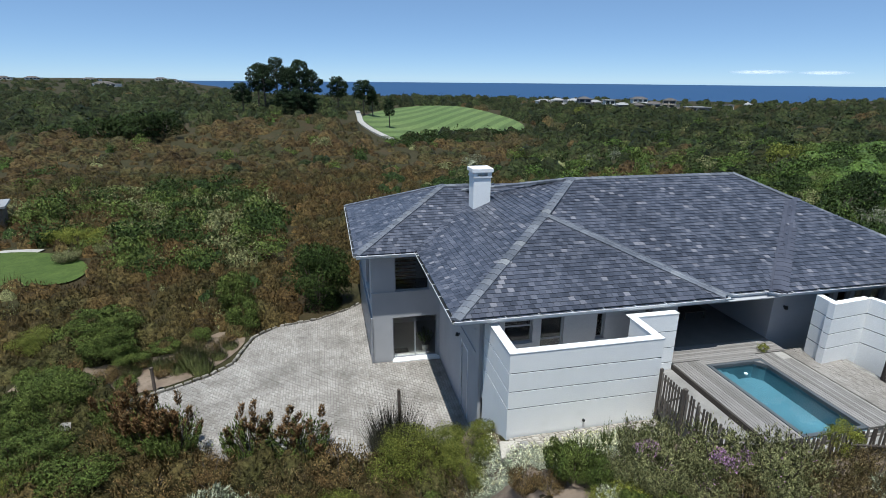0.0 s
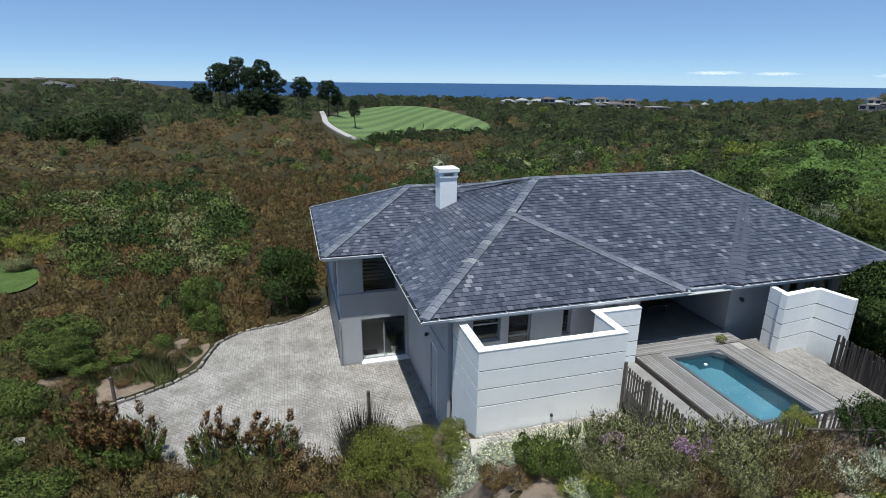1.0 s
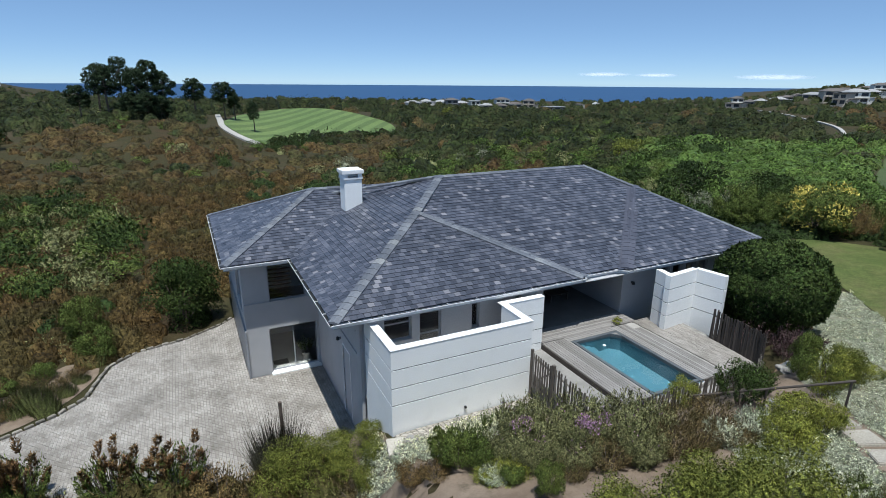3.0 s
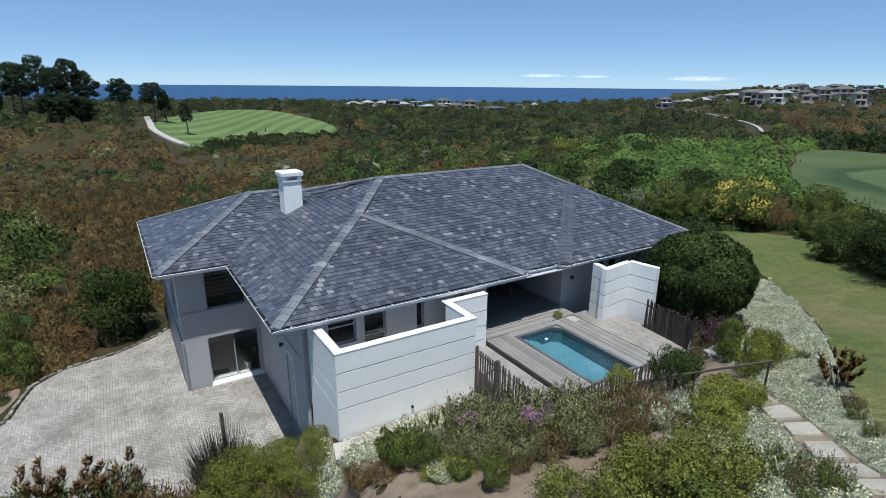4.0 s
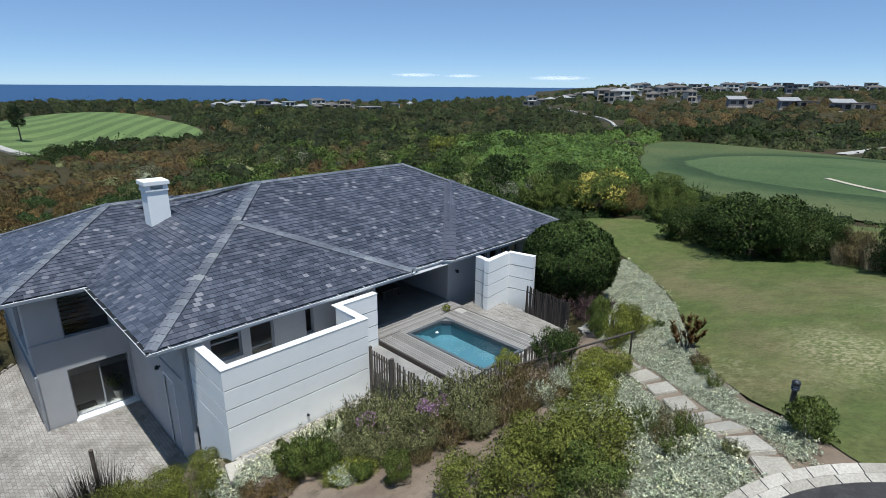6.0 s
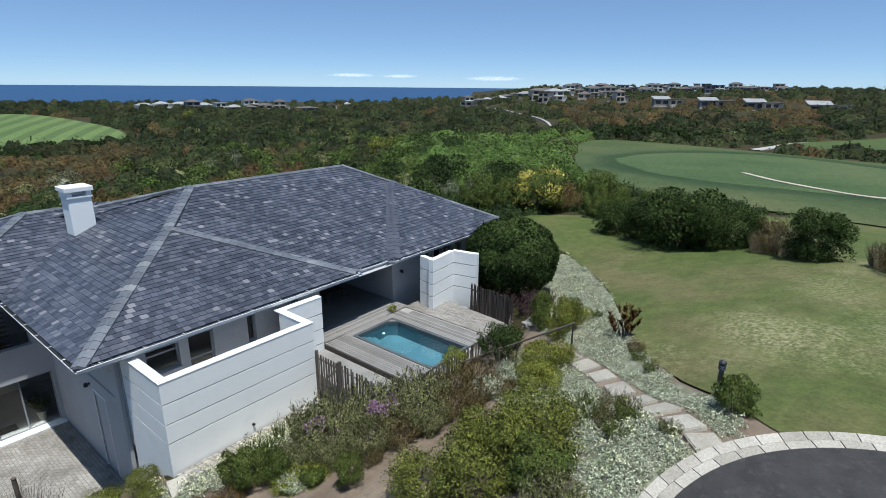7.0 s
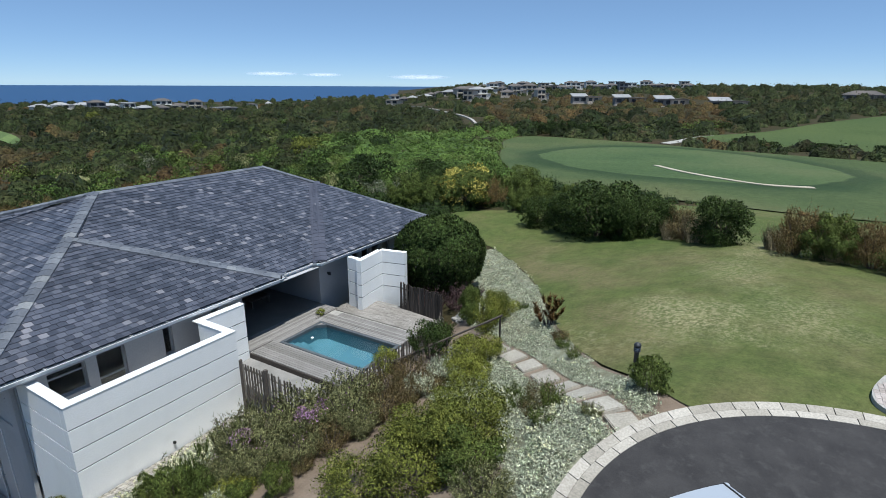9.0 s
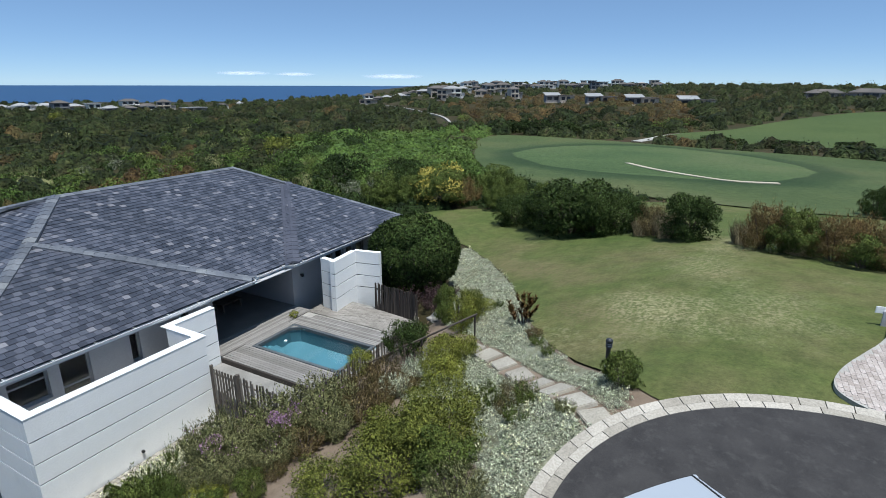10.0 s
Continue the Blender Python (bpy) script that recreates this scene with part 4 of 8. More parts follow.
def plank(x0, x1, y0, y1, z=DECK_Z):
    part("plank", box((x0 + 0.004, y0 + 0.004, z - 0.03), (x1 - 0.004, y1 - 0.004, z), 0.004), DECKWOOD, deck)


rng = random.Random(11)
k = 0
x = 6.92
while x + PLANK < PX0 - 0.08:
    plank(x, x + PLANK, -2.95, 1.56 if x < 6.95 else 1.62, DECK_Z + rng.uniform(-0.003, 0.003))
    x += PLANK
x = PX1 + 0.1
while x + PLANK < 11.7:
    plank(x, x + PLANK, -2.95, 1.62 if x < 11.2 else 1.1, DECK_Z + rng.uniform(-0.003, 0.003))
    x += PLANK
y = PY1 + 0.1
while y + PLANK < 2.72:
    plank(PX0 - 0.14 if y < 1.62 else 6.95, PX1 + 0.1 if y < 1.62 else 11.9, y, y + PLANK, DECK_Z + rng.uniform(-0.003, 0.003))
    y += PLANK
part("bearer", box((6.88, -3.0, 0.5), (6.925, 1.6, DECK_Z - 0.035)), PICKET, deck)
bm = bmesh.new()
for lo, hi in (((6.98, -2.9, -1.0), (PX0 - 0.16, 1.6, DECK_Z - 0.04)), ((PX1 + 0.16, -2.9, -1.0), (13.4, 1.6, DECK_Z - 0.04)), ((PX0 - 0.16, PY1 + 0.16, -1.0), (PX1 + 0.16, 1.6, DECK_Z - 0.04)), ((6.98, 1.6, -1.0), (11.9, 2.71, DECK_Z - 0.05)),
               ((PX0 - 0.16, -3.1, -1.0), (PX1 + 0.16, PY0 - 0.16, DECK_Z - 0.04))):
    add_box(bm, lo, hi)
part("base", bm, CONCRETE, deck)

terrace = empty("terrace_paving", (0, 0, 0), 0, "pale sun-bleached terrace of small pavers", "paving", "", "structure")
part("bed", box((11.7, -3.05, 0.2), (13.6, 1.72, DECK_Z - 0.02)), ROCK, terrace)
v, f = [], []
for i in range(int(1.7 / 0.11)):
    for j in range(int(4.7 / 0.22)):
        x, y = 11.72 + i * 0.11, -3.0 + j * 0.22 + (0.11 if i % 2 else 0)
        z = DECK_Z + rng.uniform(-0.004, 0.004)
        f.append(cube_f + len(v))
        v.extend((x + sx * 0.104, y + sy * 0.212, z - 0.05 + sz * 0.05) for sz in (0, 1) for sy in (0, 1) for sx in (0, 1))
tagged(meshpart("paver_field", np_mesh("paver_field", v, np.concatenate(f), TERRACEPAVER), terrace), kind="stuff")

# side passage paving between the patio wall and the deck
part("lower_slab", prism([(5.24, -1.3), (5.12, -4.0), (11.4, -4.0), (11.4, -3.0), (6.88, -3.0), (6.88, 1.6), (5.5, 1.6), (5.5, -0.2)], -0.9, DECK_Z - 0.22), surface("passage_screed", (0.21, 0.2, 0.185), (0.29, 0.275, 0.255), 1.2, 18, 0.9, 0.3), terrace)

# ---- entrance court ----
court = empty("court_paving", (0, 0, 0), 0, "light grey concrete block paving of the entrance court", "paving", "", "structure")
COURT = [(-0.04, 3.58), (-0.04, 10.05), (-3.36, 10.05), (-3.36, 17.68), (-4.16, 16.83), (-6.17, 15.62), (-8.29, 15.14), (-9.35, 14.08), (-9.72, 12.70), (-9.98, 11.43), (-10.94, 10.37), (-12.42, 9.52), (-13.70, 8.88), (-14.12, 7.82), (-13.06, 6.34), (-11.36, 4.86), (-8.18, 3.58), (-3.94, 2.74), (-1.82, 2.52)]


def in_outline(pts, x, y):
    c = False
    for i in range(len(pts)):
        (ax, ay), (bx, by) = pts[i], pts[i - 1]
        if (ay > y) != (by > y) and x < (bx - ax) * (y - ay) / (by - ay) + ax:
            c = not c
    return c


part("bed", prism(COURT, COURT_Z - 0.4, COURT_Z - 0.012), surface("joint_sand", (0.17, 0.152, 0.133), (0.225, 0.205, 0.183), 1, 30, 0.95, 0.2), court)
b2 = box((0, 0, -0.05), (0.105, 0.215, 0), 0.0)
me_p = bpy.data.meshes.new("paver")
b2.to_mesh(me_p)
b2.free()
me_p.materials.append(PAVER)
v, f, lone = [], [], 0
for i in range(128):
    for j in range(72):
        x, y = -15.4 + i * 0.121, 2.2 + j * 0.232 + (0.116 if i % 2 else 0)
        if not (in_outline(COURT, x, y) and in_outline(COURT, x + 0.105, y + 0.215)):
            continue
        z = COURT_Z + rng.uniform(-0.005, 0.005)
        if lone < 300 and -4.0 < x < -0.2 and 4.6 < y < 7.2:
            meshpart("paver", me_p, court, "", pose(x, y, z))
            lone += 1
        else:
            f.append(cube_f + len(v))
            v.extend((x + sx * 0.105, y + sy * 0.215, z - 0.05 + sz * 0.05) for sz in (0, 1) for sy in (0, 1) for sx in (0, 1))
tagged(meshpart("paver_field", np_mesh("paver_field", v, np.concatenate(f), PAVER), court), kind="stuff")

# ---- turning circle ----
bm = bmesh.new()
bmesh.ops.create_circle(bm, cap_ends=True, segments=96, radius=ROAD_R - 0.36, matrix=Matrix.Translation((*ROAD_C, ROAD_Z)))
r_ = bmesh.ops.extrude_face_region(bm, geom=bm.faces[:])
bmesh.ops.translate(bm, verts=[g for g in r_["geom"] if isinstance(g, bmesh.types.BMVert)], vec=(0, 0, -0.3))
tagged(part("road", bm, ASPHALT), "dark grey asphalt turning circle", "road", "", "structure")
kerb = empty("kerb", (0, 0, 0), 0, "two rings of pale precast kerb blocks", "kerb", "", "structure")
for ring, (r0, r1, z0, z1, wid) in enumerate(((ROAD_R - 0.37, ROAD_R - 0.19, 0.012, 0.04, 0.54), (ROAD_R - 0.185, ROAD_R, 0.04, 0.10, 0.50))):
    n = int(2 * math.pi * (r0 + r1) / 2 / wid)
    for i in range(n):
        a0, a1_ = 2 * math.pi * (i + 0.02) / n, 2 * math.pi * (i + 0.98) / n
        bm = bmesh.new()
        ring_v = []
        for a in (a0, (a0 + a1_) / 2, a1_):
            for r, z in ((r0, z0), (r1, z1)):
                p = (ROAD_C[0] + r * math.cos(a), ROAD_C[1] + r * math.sin(a))
                ring_v.append((bm.verts.new((*p, ROAD_Z + z)), bm.verts.new((*p, ROAD_Z - 0.2))))
        for s in (0, 2):
            q = [ring_v[s], ring_v[s + 1], ring_v[s + 3], ring_v[s + 2]]
            bm.faces.new([t[0] for t in q])
        for a, b in ((0, 1), (1, 3), (3, 5), (5, 4), (4, 2), (2, 0)):
            bm.faces.new((ring_v[a][0], ring_v[a][1], ring_v[b][1], ring_v[b][0]))
        part("kerb_block", bm, KERBSTONE, kerb)

# ---- lawn, fairways ----
LAWN_LINE = smooth_loop([(6.6, -13.05), (8.3, -11.6), (10.0, -10.0), (12.5, -8.4), (15.3, -7.0), (20, -4.3), (26.4, 0.5), (27.3, 3.6), (30.0, 7.6), (34.0, 8.2), (36.6, 5.2), (38.6, 0.0), (44, -5), (47, -14), (45, -27), (28, -36), (14, -30), (8.2, -22.6), (6.9, -20.5), (7.55, -18.7), (7.57, -16.9), (7.15, -15.4), (6.5, -14.3), (6.15, -13.75)], 4)
lawn, in_lawn = drape("lawn", LAWN_LINE, LAWN, 0.05, 0.55)
tagged(lawn, "mown lawn with straw-coloured dry patches", "lawn", "", "structure")
FAIR = smooth_loop([polar(b, d) for b, d in ((3.9, 200), (5.2, 174), (6.9, 155), (8.8, 159), (10.2, 170), (13.8, 187), (17.4, 187), (20.1, 201), (20.7, 225), (19.0, 260), (15.6, 292), (11.8, 302), (8.0, 288), (5.6, 254), (4.2, 218))], 5)
fair, in_fair = drape("fairway", FAIR, FAIRWAY, 0.25, 8)
tagged(fair, "striped mown golf fairway", "fairway", "", "structure")
GOLF = smooth_loop([polar(65.5, 150), polar(65.2, 125), polar(65, 98), polar(67.2, 74), polar(73, 60), polar(84, 54), polar(100, 52), polar(112, 75), polar(105, 120), polar(85, 138), polar(75, 152), polar(68, 163)], 6)
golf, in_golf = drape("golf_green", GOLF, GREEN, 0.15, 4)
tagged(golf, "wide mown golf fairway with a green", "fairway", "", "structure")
GOLF2 = smooth_loop([polar(83.5, 165), polar(88, 152), polar(95, 150), polar(104, 152), polar(112, 170), polar(112, 260), polar(101, 300), polar(95, 250), polar(90, 205)], 5)
far_fair, in_golf2 = drape("far_fairway", GOLF2, FAIRWAY2, 0.3, 6)
tagged(far_fair, "bright mown fairway beyond the golf green", "fairway", "", "structure")
NB = smooth_loop([(-35, 33), (-29.5, 33.4), (-25, 31.0), (-22.4, 27.5), (-22.6, 24.6), (-26, 24.6), (-31, 26.5)], 4)
nb_lawn, in_nb = drape("neighbour_lawn", NB, turf("neighbour_grass", [(0.055, 0.088, 0.022), (0.075, 0.11, 0.028)], 0.3), 0.12, 1.2)
tagged(nb_lawn, "small bright neighbouring lawn", "lawn", "", "structure")
TRACKS = ([polar(3.4, 236), polar(3.6, 205), polar(3.8, 184), polar(5.1, 163), polar(6.9, 150)],
          [polar(52.5, 470), polar(55, 405), polar(57.5, 335), polar(60, 285), polar(61.7, 240), polar(62.4, 205)],
          [polar(81.2, 147), polar(82.5, 156), polar(84.6, 172), polar(88, 190)])


def near_track(x, y, gap):
    for line in TRACKS:
        for (ax, ay), (bx, by) in zip(line, line[1:]):
            dx, dy = bx - ax, by - ay
            t = min(1.0, max(0.0, ((x - ax) * dx + (y - ay) * dy) / (dx * dx + dy * dy)))
            px, py = ax + dx * t, ay + dy * t
            # keep the near side of a track open, so that low scrub does not cover it
            reach = gap if math.hypot(x - FOOT[0], y - FOOT[1]) > math.hypot(px - FOOT[0], py - FOOT[1]) else gap * 1.5
            if math.hypot(x - px, y - py) < reach:
                return True
    return False


# ---- plants ----
def unit(v):
    return v / np.maximum(np.linalg.norm(v, axis=-1, keepdims=True), 1e-9)


def leaves(pos, direction, length, width, rs, out=None):
    """One pointed leaf for each place and direction: rows of place and normal. Normals follow the outside of the clump that the leaf belongs to."""
    n = len(pos)
    d = unit(direction)
    N = unit(d + np.array([0, 0, 0.8]) if out is None else out)
    s = unit(np.cross(d, N + rs.normal(0, 0.5, (n, 3))))
    L = (length * rs.uniform(0.7, 1.3, (n, 1)))
    w = (width * rs.uniform(0.7, 1.3, (n, 1)))
    V = np.empty((n, 3, 6))
    V[:, 0, :3] = pos - s * w / 2
    V[:, 1, :3] = pos + s * w / 2
    V[:, 2, :3] = pos + d * L
    face = unit(np.cross(V[:, 1, :3] - V[:, 0, :3], V[:, 2, :3] - V[:, 0, :3]))
    back = (face * N).sum(1) < 0
    V[back, 0], V[back, 1] = V[back, 1].copy(), V[back, 0].copy()
    face[back] *= -1
    V[:, :, 3:] = unit(N * 0.8 + face * 0.4)[:, None]
    return V.reshape(-1, 6)


def moved(V, scale, offset, turn=0.0):
    """Leaves scaled, turned about z and set down somewhere else."""
    k = np.asarray(scale, dtype=float) * np.ones(3)
    c, s = math.cos(turn), math.sin(turn)
    R = np.array([[c, -s, 0], [s, c, 0], [0, 0, 1]])
    return np.concatenate([(V[:, :3] * k) @ R.T + np.asarray(offset), unit(V[:, 3:] / k) @ R.T], 1)


def tri_faces(V):
    return np.arange(len(V)).reshape(-1, 3)


def mound(rs, diam, high, n, leaf, lumps=16, fill=0.8, base=0.0, ragged=0.12, low=0.12, slim=0.6):
    """Leaves over a heap of lumps: a rounded shrub or crown whose foot is at z = base."""
    R, Hh = diam / 2, high
    th = rs.uniform(0, 2 * np.pi, lumps)
    zz = rs.uniform(low, 0.86, lumps)
    rr = np.sqrt(np.maximum(0.04, 1 - ((zz - 0.42) / 0.62) ** 2)) * rs.uniform(0.45, 0.85, lumps)
    C = np.stack([R * rr * np.cos(th), R * rr * np.sin(th), base + Hh * zz], 1)
    rad = rs.uniform(0.22, 0.42, lumps)[:, None] * np.array([R, R, Hh * 0.5])
    k = rs.integers(0, lumps, n)
    u = unit(rs.normal(size=(n, 3)))
    u[:, 2] = np.where(rs.random(n) < fill, np.abs(u[:, 2]), u[:, 2])
    p = C[k] + u * rad[k] * (1 + rs.normal(0, ragged, (n, 1)))
    p[:, 2] = np.maximum(p[:, 2], base + 0.02)
    away = unit(p - np.array([0, 0, base + Hh * 0.35]))
    d = unit(np.cross(u, rs.normal(size=(n, 3)))) + away * 0.55 + np.array([0, 0, 0.35]) + rs.normal(0, 0.25, (n, 3))
    return leaves(p, d, leaf, leaf * slim, rs, 0.7 * u + 0.35 * away + rs.normal(0, 0.16, (n, 3)))


def clipped(rs, diam, high, n, leaf):
    """A dense dome with a gently uneven surface."""
    u = unit(rs.normal(size=(n, 3)))
    bumps = unit(rs.normal(size=(70, 3)))
    dots = u @ bumps.T
    near = dots.max(1)
    out = u + 0.9 * (u - bumps[dots.argmax(1)] * 0.94)
    r = 0.78 + 0.24 * np.clip((near - 0.86) / 0.14, 0, 1) - np.abs(rs.normal(0, 0.03, n))
    p = u * r[:, None] * np.array([diam / 2, diam / 2, high * 0.44]) + np.array([0, 0, high * 0.56])
    return leaves(p, unit(np.cross(u, rs.normal(size=(n, 3)))) + u * 0.5 + rs.normal(0, 0.25, (n, 3)), leaf, leaf * 0.6, rs, out + rs.normal(0, 0.15, (n, 3)))


def wispy(rs, diam, high, stems, per, leaf, width, tip=0.45):
    """Stems that fan out of one foot and carry small leaves towards their tips."""
    R = diam / 2
    u = unit(rs.normal(size=(stems, 3)) * np.array([1, 1, 0.55]))
    u[:, 2] = np.abs(u[:, 2])
    tipp = u * np.array([R, R, 1]) + 0
    tipp[:, 2] = high * (0.35 + 0.65 * np.sqrt(np.maximum(0, 1 - (u[:, 0] ** 2 + u[:, 1] ** 2) * 0.8))) * rs.uniform(0.75, 1.1, stems)
    foot = np.stack([tipp[:, 0] * 0.35, tipp[:, 1] * 0.35, np.zeros(stems)], 1)
    s = rs.uniform(1 - tip - 0.2, 1.0, (stems, per))
    p = foot[:, None] + (tipp - foot)[:, None] * s[..., None]
    stray = rs.normal(0, 0.018 * diam, (stems * per, 3))
    p = p.reshape(-1, 3) + stray
    d = np.repeat(unit(tipp - foot), per, 0) + rs.normal(0, 0.4, (stems * per, 3))
    out = unit(p - np.array([0, 0, 0.2 * high])) + unit(stray) * 0.6 + np.array([0, 0, 0.25])
    return leaves(p, d, leaf, width, rs, out)


def plumes(rs, n, high, leaf=0.4, width=0.09):
    """Upright feathery shoots of unit spread."""
    a = rs.uniform(0, 2 * np.pi, n)
    r = np.sqrt(rs.random(n)) * 0.46
    h = high * (1 - 1.5 * r * r) * rs.uniform(0.25, 0.78, n)
    p = np.stack([r * np.cos(a), r * np.sin(a), h], 1)
    side = np.stack([np.cos(a) * r, np.sin(a) * r, np.zeros(n)], 1)
    d = side * 0.8 + np.array([0, 0, 1.0]) + rs.normal(0, 0.28, (n, 3))
    return leaves(p, d, leaf * high, width, rs, side * 1.6 + np.array([0, 0, 0.55]) + rs.normal(0, 0.3, (n, 3)))


def blades(rs, diam, high, n, width):
    """Upright blades or reeds from one foot."""
    a = rs.uniform(0, 2 * np.pi, n)
    r = np.sqrt(rs.random(n)) * diam * 0.28
    foot = np.stack([r * np.cos(a), r * np.sin(a), np.zeros(n)], 1)
    lean = np.stack([np.cos(a) * r / diam * 1.3, np.sin(a) * r / diam * 1.3, np.ones(n)], 1) + rs.normal(0, 0.1, (n, 3))
    return leaves(foot, lean, high * rs.uniform(0.6, 1.0, (n, 1)), width, rs, np.stack([np.cos(a), np.sin(a), np.full(n, 0.5)], 1))


def foliage_mesh(name, V, mat, faces=None):
    me = np_mesh(name, V[:, :3], tri_faces(V) if faces is None else faces, mat)
    me.shade_smooth()
    me.normals_split_custom_set_from_vertices(V[:, 3:])
    return me


def stems_mesh(rs, diam, high, mat, n=7):
    bm = bmesh.new()
    for i in range(n):
        a = 2 * math.pi * i / n + rs.uniform(-0.3, 0.3)
        r = diam * 0.28 * rs.uniform(0.5, 1)
        add_cyl(bm, (0.04 * math.cos(a), 0.04 * math.sin(a), -0.1), (r * math.cos(a), r * math.sin(a), high * 0.6), 0.018 * diam, 0.006 * diam, 5, False)
    me = bpy.data.meshes.new("stem")
    bm.to_mesh(me)
    bm.free()
    me.materials.append(mat)
    return me


def species(kind, seed):
    """Foliage arrays with their materials, at the size given back."""
    rs = np.random.default_rng(seed)
    if kind == "dark":
        return 3.0, 2.4, [("foliage", mound(rs, 3.0, 2.4, 11500, 0.112, 44, 0.7, 0.0, 0.1, -0.02), DARKLEAF)]
    if kind == "ball":
        return 4.2, 3.1, [("foliage", clipped(rs, 4.2, 3.1, 19000, 0.14), DARKLEAF)]
    if kind == "mid":
        return 1.8, 1.4, [("foliage", np.concatenate([mound(rs, 1.8, 1.3, 5200, 0.085, 20), wispy(rs, 1.7, 1.4, 60, 18, 0.1, 0.035)]), MIDLEAF)]
    if kind == "bright":
        return 1.2, 0.9, [("foliage", np.concatenate([mound(rs, 1.2, 0.9, 4600, 0.045, 20, ragged=0.2), wispy(rs, 1.2, 0.95, 50, 20, 0.055, 0.022)]), BRIGHTLEAF)]
    if kind == "olive":
        return 2.0, 1.5, [("foliage", np.concatenate([mound(rs, 2.0, 1.45, 7600, 0.061, 40, ragged=0.16), wispy(rs, 1.9, 1.5, 110, 18, 0.06, 0.022)]), OLIVELEAF)]
    if kind == "brown":
        return 2.0, 1.4, [("foliage", np.concatenate([wispy(rs, 2.0, 1.4, 170, 24, 0.09, 0.026, 0.6), mound(rs, 1.7, 1.0, 1100, 0.08, 14)]), BROWNLEAF)]
    if kind == "fyn":
        return 2.0, 1.3, [("foliage", np.concatenate([wispy(rs, 2.0, 1.3, 150, 25, 0.09, 0.025, 0.65), mound(rs, 1.7, 0.9, 1100, 0.08, 14)]), FYNBOSNEAR)]
    if kind == "grey":
        return 1.6, 1.4, [("foliage", np.concatenate([wispy(rs, 1.6, 1.4, 150, 40, 0.075, 0.022, 0.65), mound(rs, 1.4, 1.0, 2200, 0.07, 16)]), GREYLEAF),
                          ("flower", mound(rs, 1.3, 1.3, 14, 0.06, 4, 1.0), PINKFLOWER)]
    if kind == "pink":
        return 1.2, 1.2, [("foliage", np.concatenate([wispy(rs, 1.2, 1.15, 80, 34, 0.08, 0.025, 0.65), mound(rs, 1.1, 0.9, 1200, 0.07, 12)]), GREYLEAF),
                          ("flower", mound(rs, 1.1, 1.25, 420, 0.06, 9, 1.0, 0.0, 0.1, 0.6), PINKFLOWER)]
    if kind == "protea":
        V = [wispy(rs, 1.8, 1.35, 110, 34, 0.11, 0.035, 0.6)]
        heads = []
        for i in range(15):
            a, r = rs.uniform(0, 6.28), 0.8 * math.sqrt(rs.random())
            h = 0.75 + rs.random() * 0.95
            n = 110
            s = rs.random(n)
            aa = rs.uniform(0, 6.28, n)
            bulge = 0.07 * np.sin(np.pi * (0.15 + 0.8 * s))
            lx, ly = rs.uniform(-0.2, 0.2, 2)
            foot = np.stack([r * np.cos(a) + bulge * np.cos(aa) + lx * s, r * np.sin(a) + bulge * np.sin(aa) + ly * s, h - 0.32 + 0.34 * s], 1)
            d = np.stack([np.cos(aa) * 0.9, np.sin(aa) * 0.9, np.ones(n) * 0.8], 1)
            heads.append(leaves(foot, d, 0.12, 0.045, rs))
        return 1.8, 1.8, [("foliage", np.concatenate(V), MIDLEAF), ("flower_spike", np.concatenate(heads), RUSTLEAF)]
    if kind == "sage":
        return 1.6, 1.0, [("foliage", np.concatenate([wispy(rs, 1.6, 1.0, 130, 26, 0.12, 0.045, 0.6), mound(rs, 1.3, 0.7, 700, 0.1, 10)]), SILVERLEAF)]
    if kind == "dry":
        return 2.0, 1.6, [("foliage", np.concatenate([blades(rs, 2.6, 1.5, 900, 0.04), wispy(rs, 1.9, 1.5, 80, 16, 0.12, 0.03)]), STRAWLEAF)]
    if kind == "feather":
        return 1.5, 1.5, [("foliage", np.concatenate([wispy(rs, 1.5, 1.5, 70, 34, 0.085, 0.03, 0.4), mound(rs, 1.2, 1.4, 900, 0.075, 14, 0.6, 0.0, 0.15, 0.45)]), DARKLEAF)]
    if kind == "restio":
        return 1.8, 1.7, [("foliage", np.concatenate([blades(rs, 2.5, 1.6, 1500, 0.016), blades(rs, 2.2, 1.0, 700, 0.022)]), REEDLEAF)]
    if kind == "tuft":
        return 1.5, 0.9, [("foliage", blades(rs, 1.9, 0.85, 500, 0.035), TUFTLEAF)]
    if kind == "aloe":
        V = []
        for i in range(26):
            a, r = rs.uniform(0, 6.28), 0.36 * math.sqrt(rs.random())
            n = 30
            aa = rs.uniform(0, 6.28, n)
            c = np.array([r * math.cos(a), r * math.sin(a), 0.2 + 0.6 * rs.random()]) + np.outer(rs.uniform(-0.12, 0.08, n), (0.3 * math.cos(a), 0.3 * math.sin(a), 1.0))
            V.append(leaves(c, np.stack([np.cos(aa), np.sin(aa), rs.uniform(0.5, 1.9, n)], 1), 0.13, 0.04, rs))
        return 0.9, 0.9, [("foliage", np.concatenate(V), ALOELEAF)]
    if kind == "sprig":
        return 0.8, 0.9, [("foliage", np.concatenate([wispy(rs, 0.8, 0.9, 80, 22, 0.06, 0.02, 0.6), mound(rs, 0.6, 0.45, 400, 0.05, 8)]), MIDLEAF)]
    if kind == "yellow":
        return 3.0, 2.4, [("foliage", mound(rs, 3.0, 2.3, 7000, 0.13, 26), MIDLEAF), ("flower", mound(rs, 3.1, 2.4, 2600, 0.12, 20), YELLOWFLOWER)]
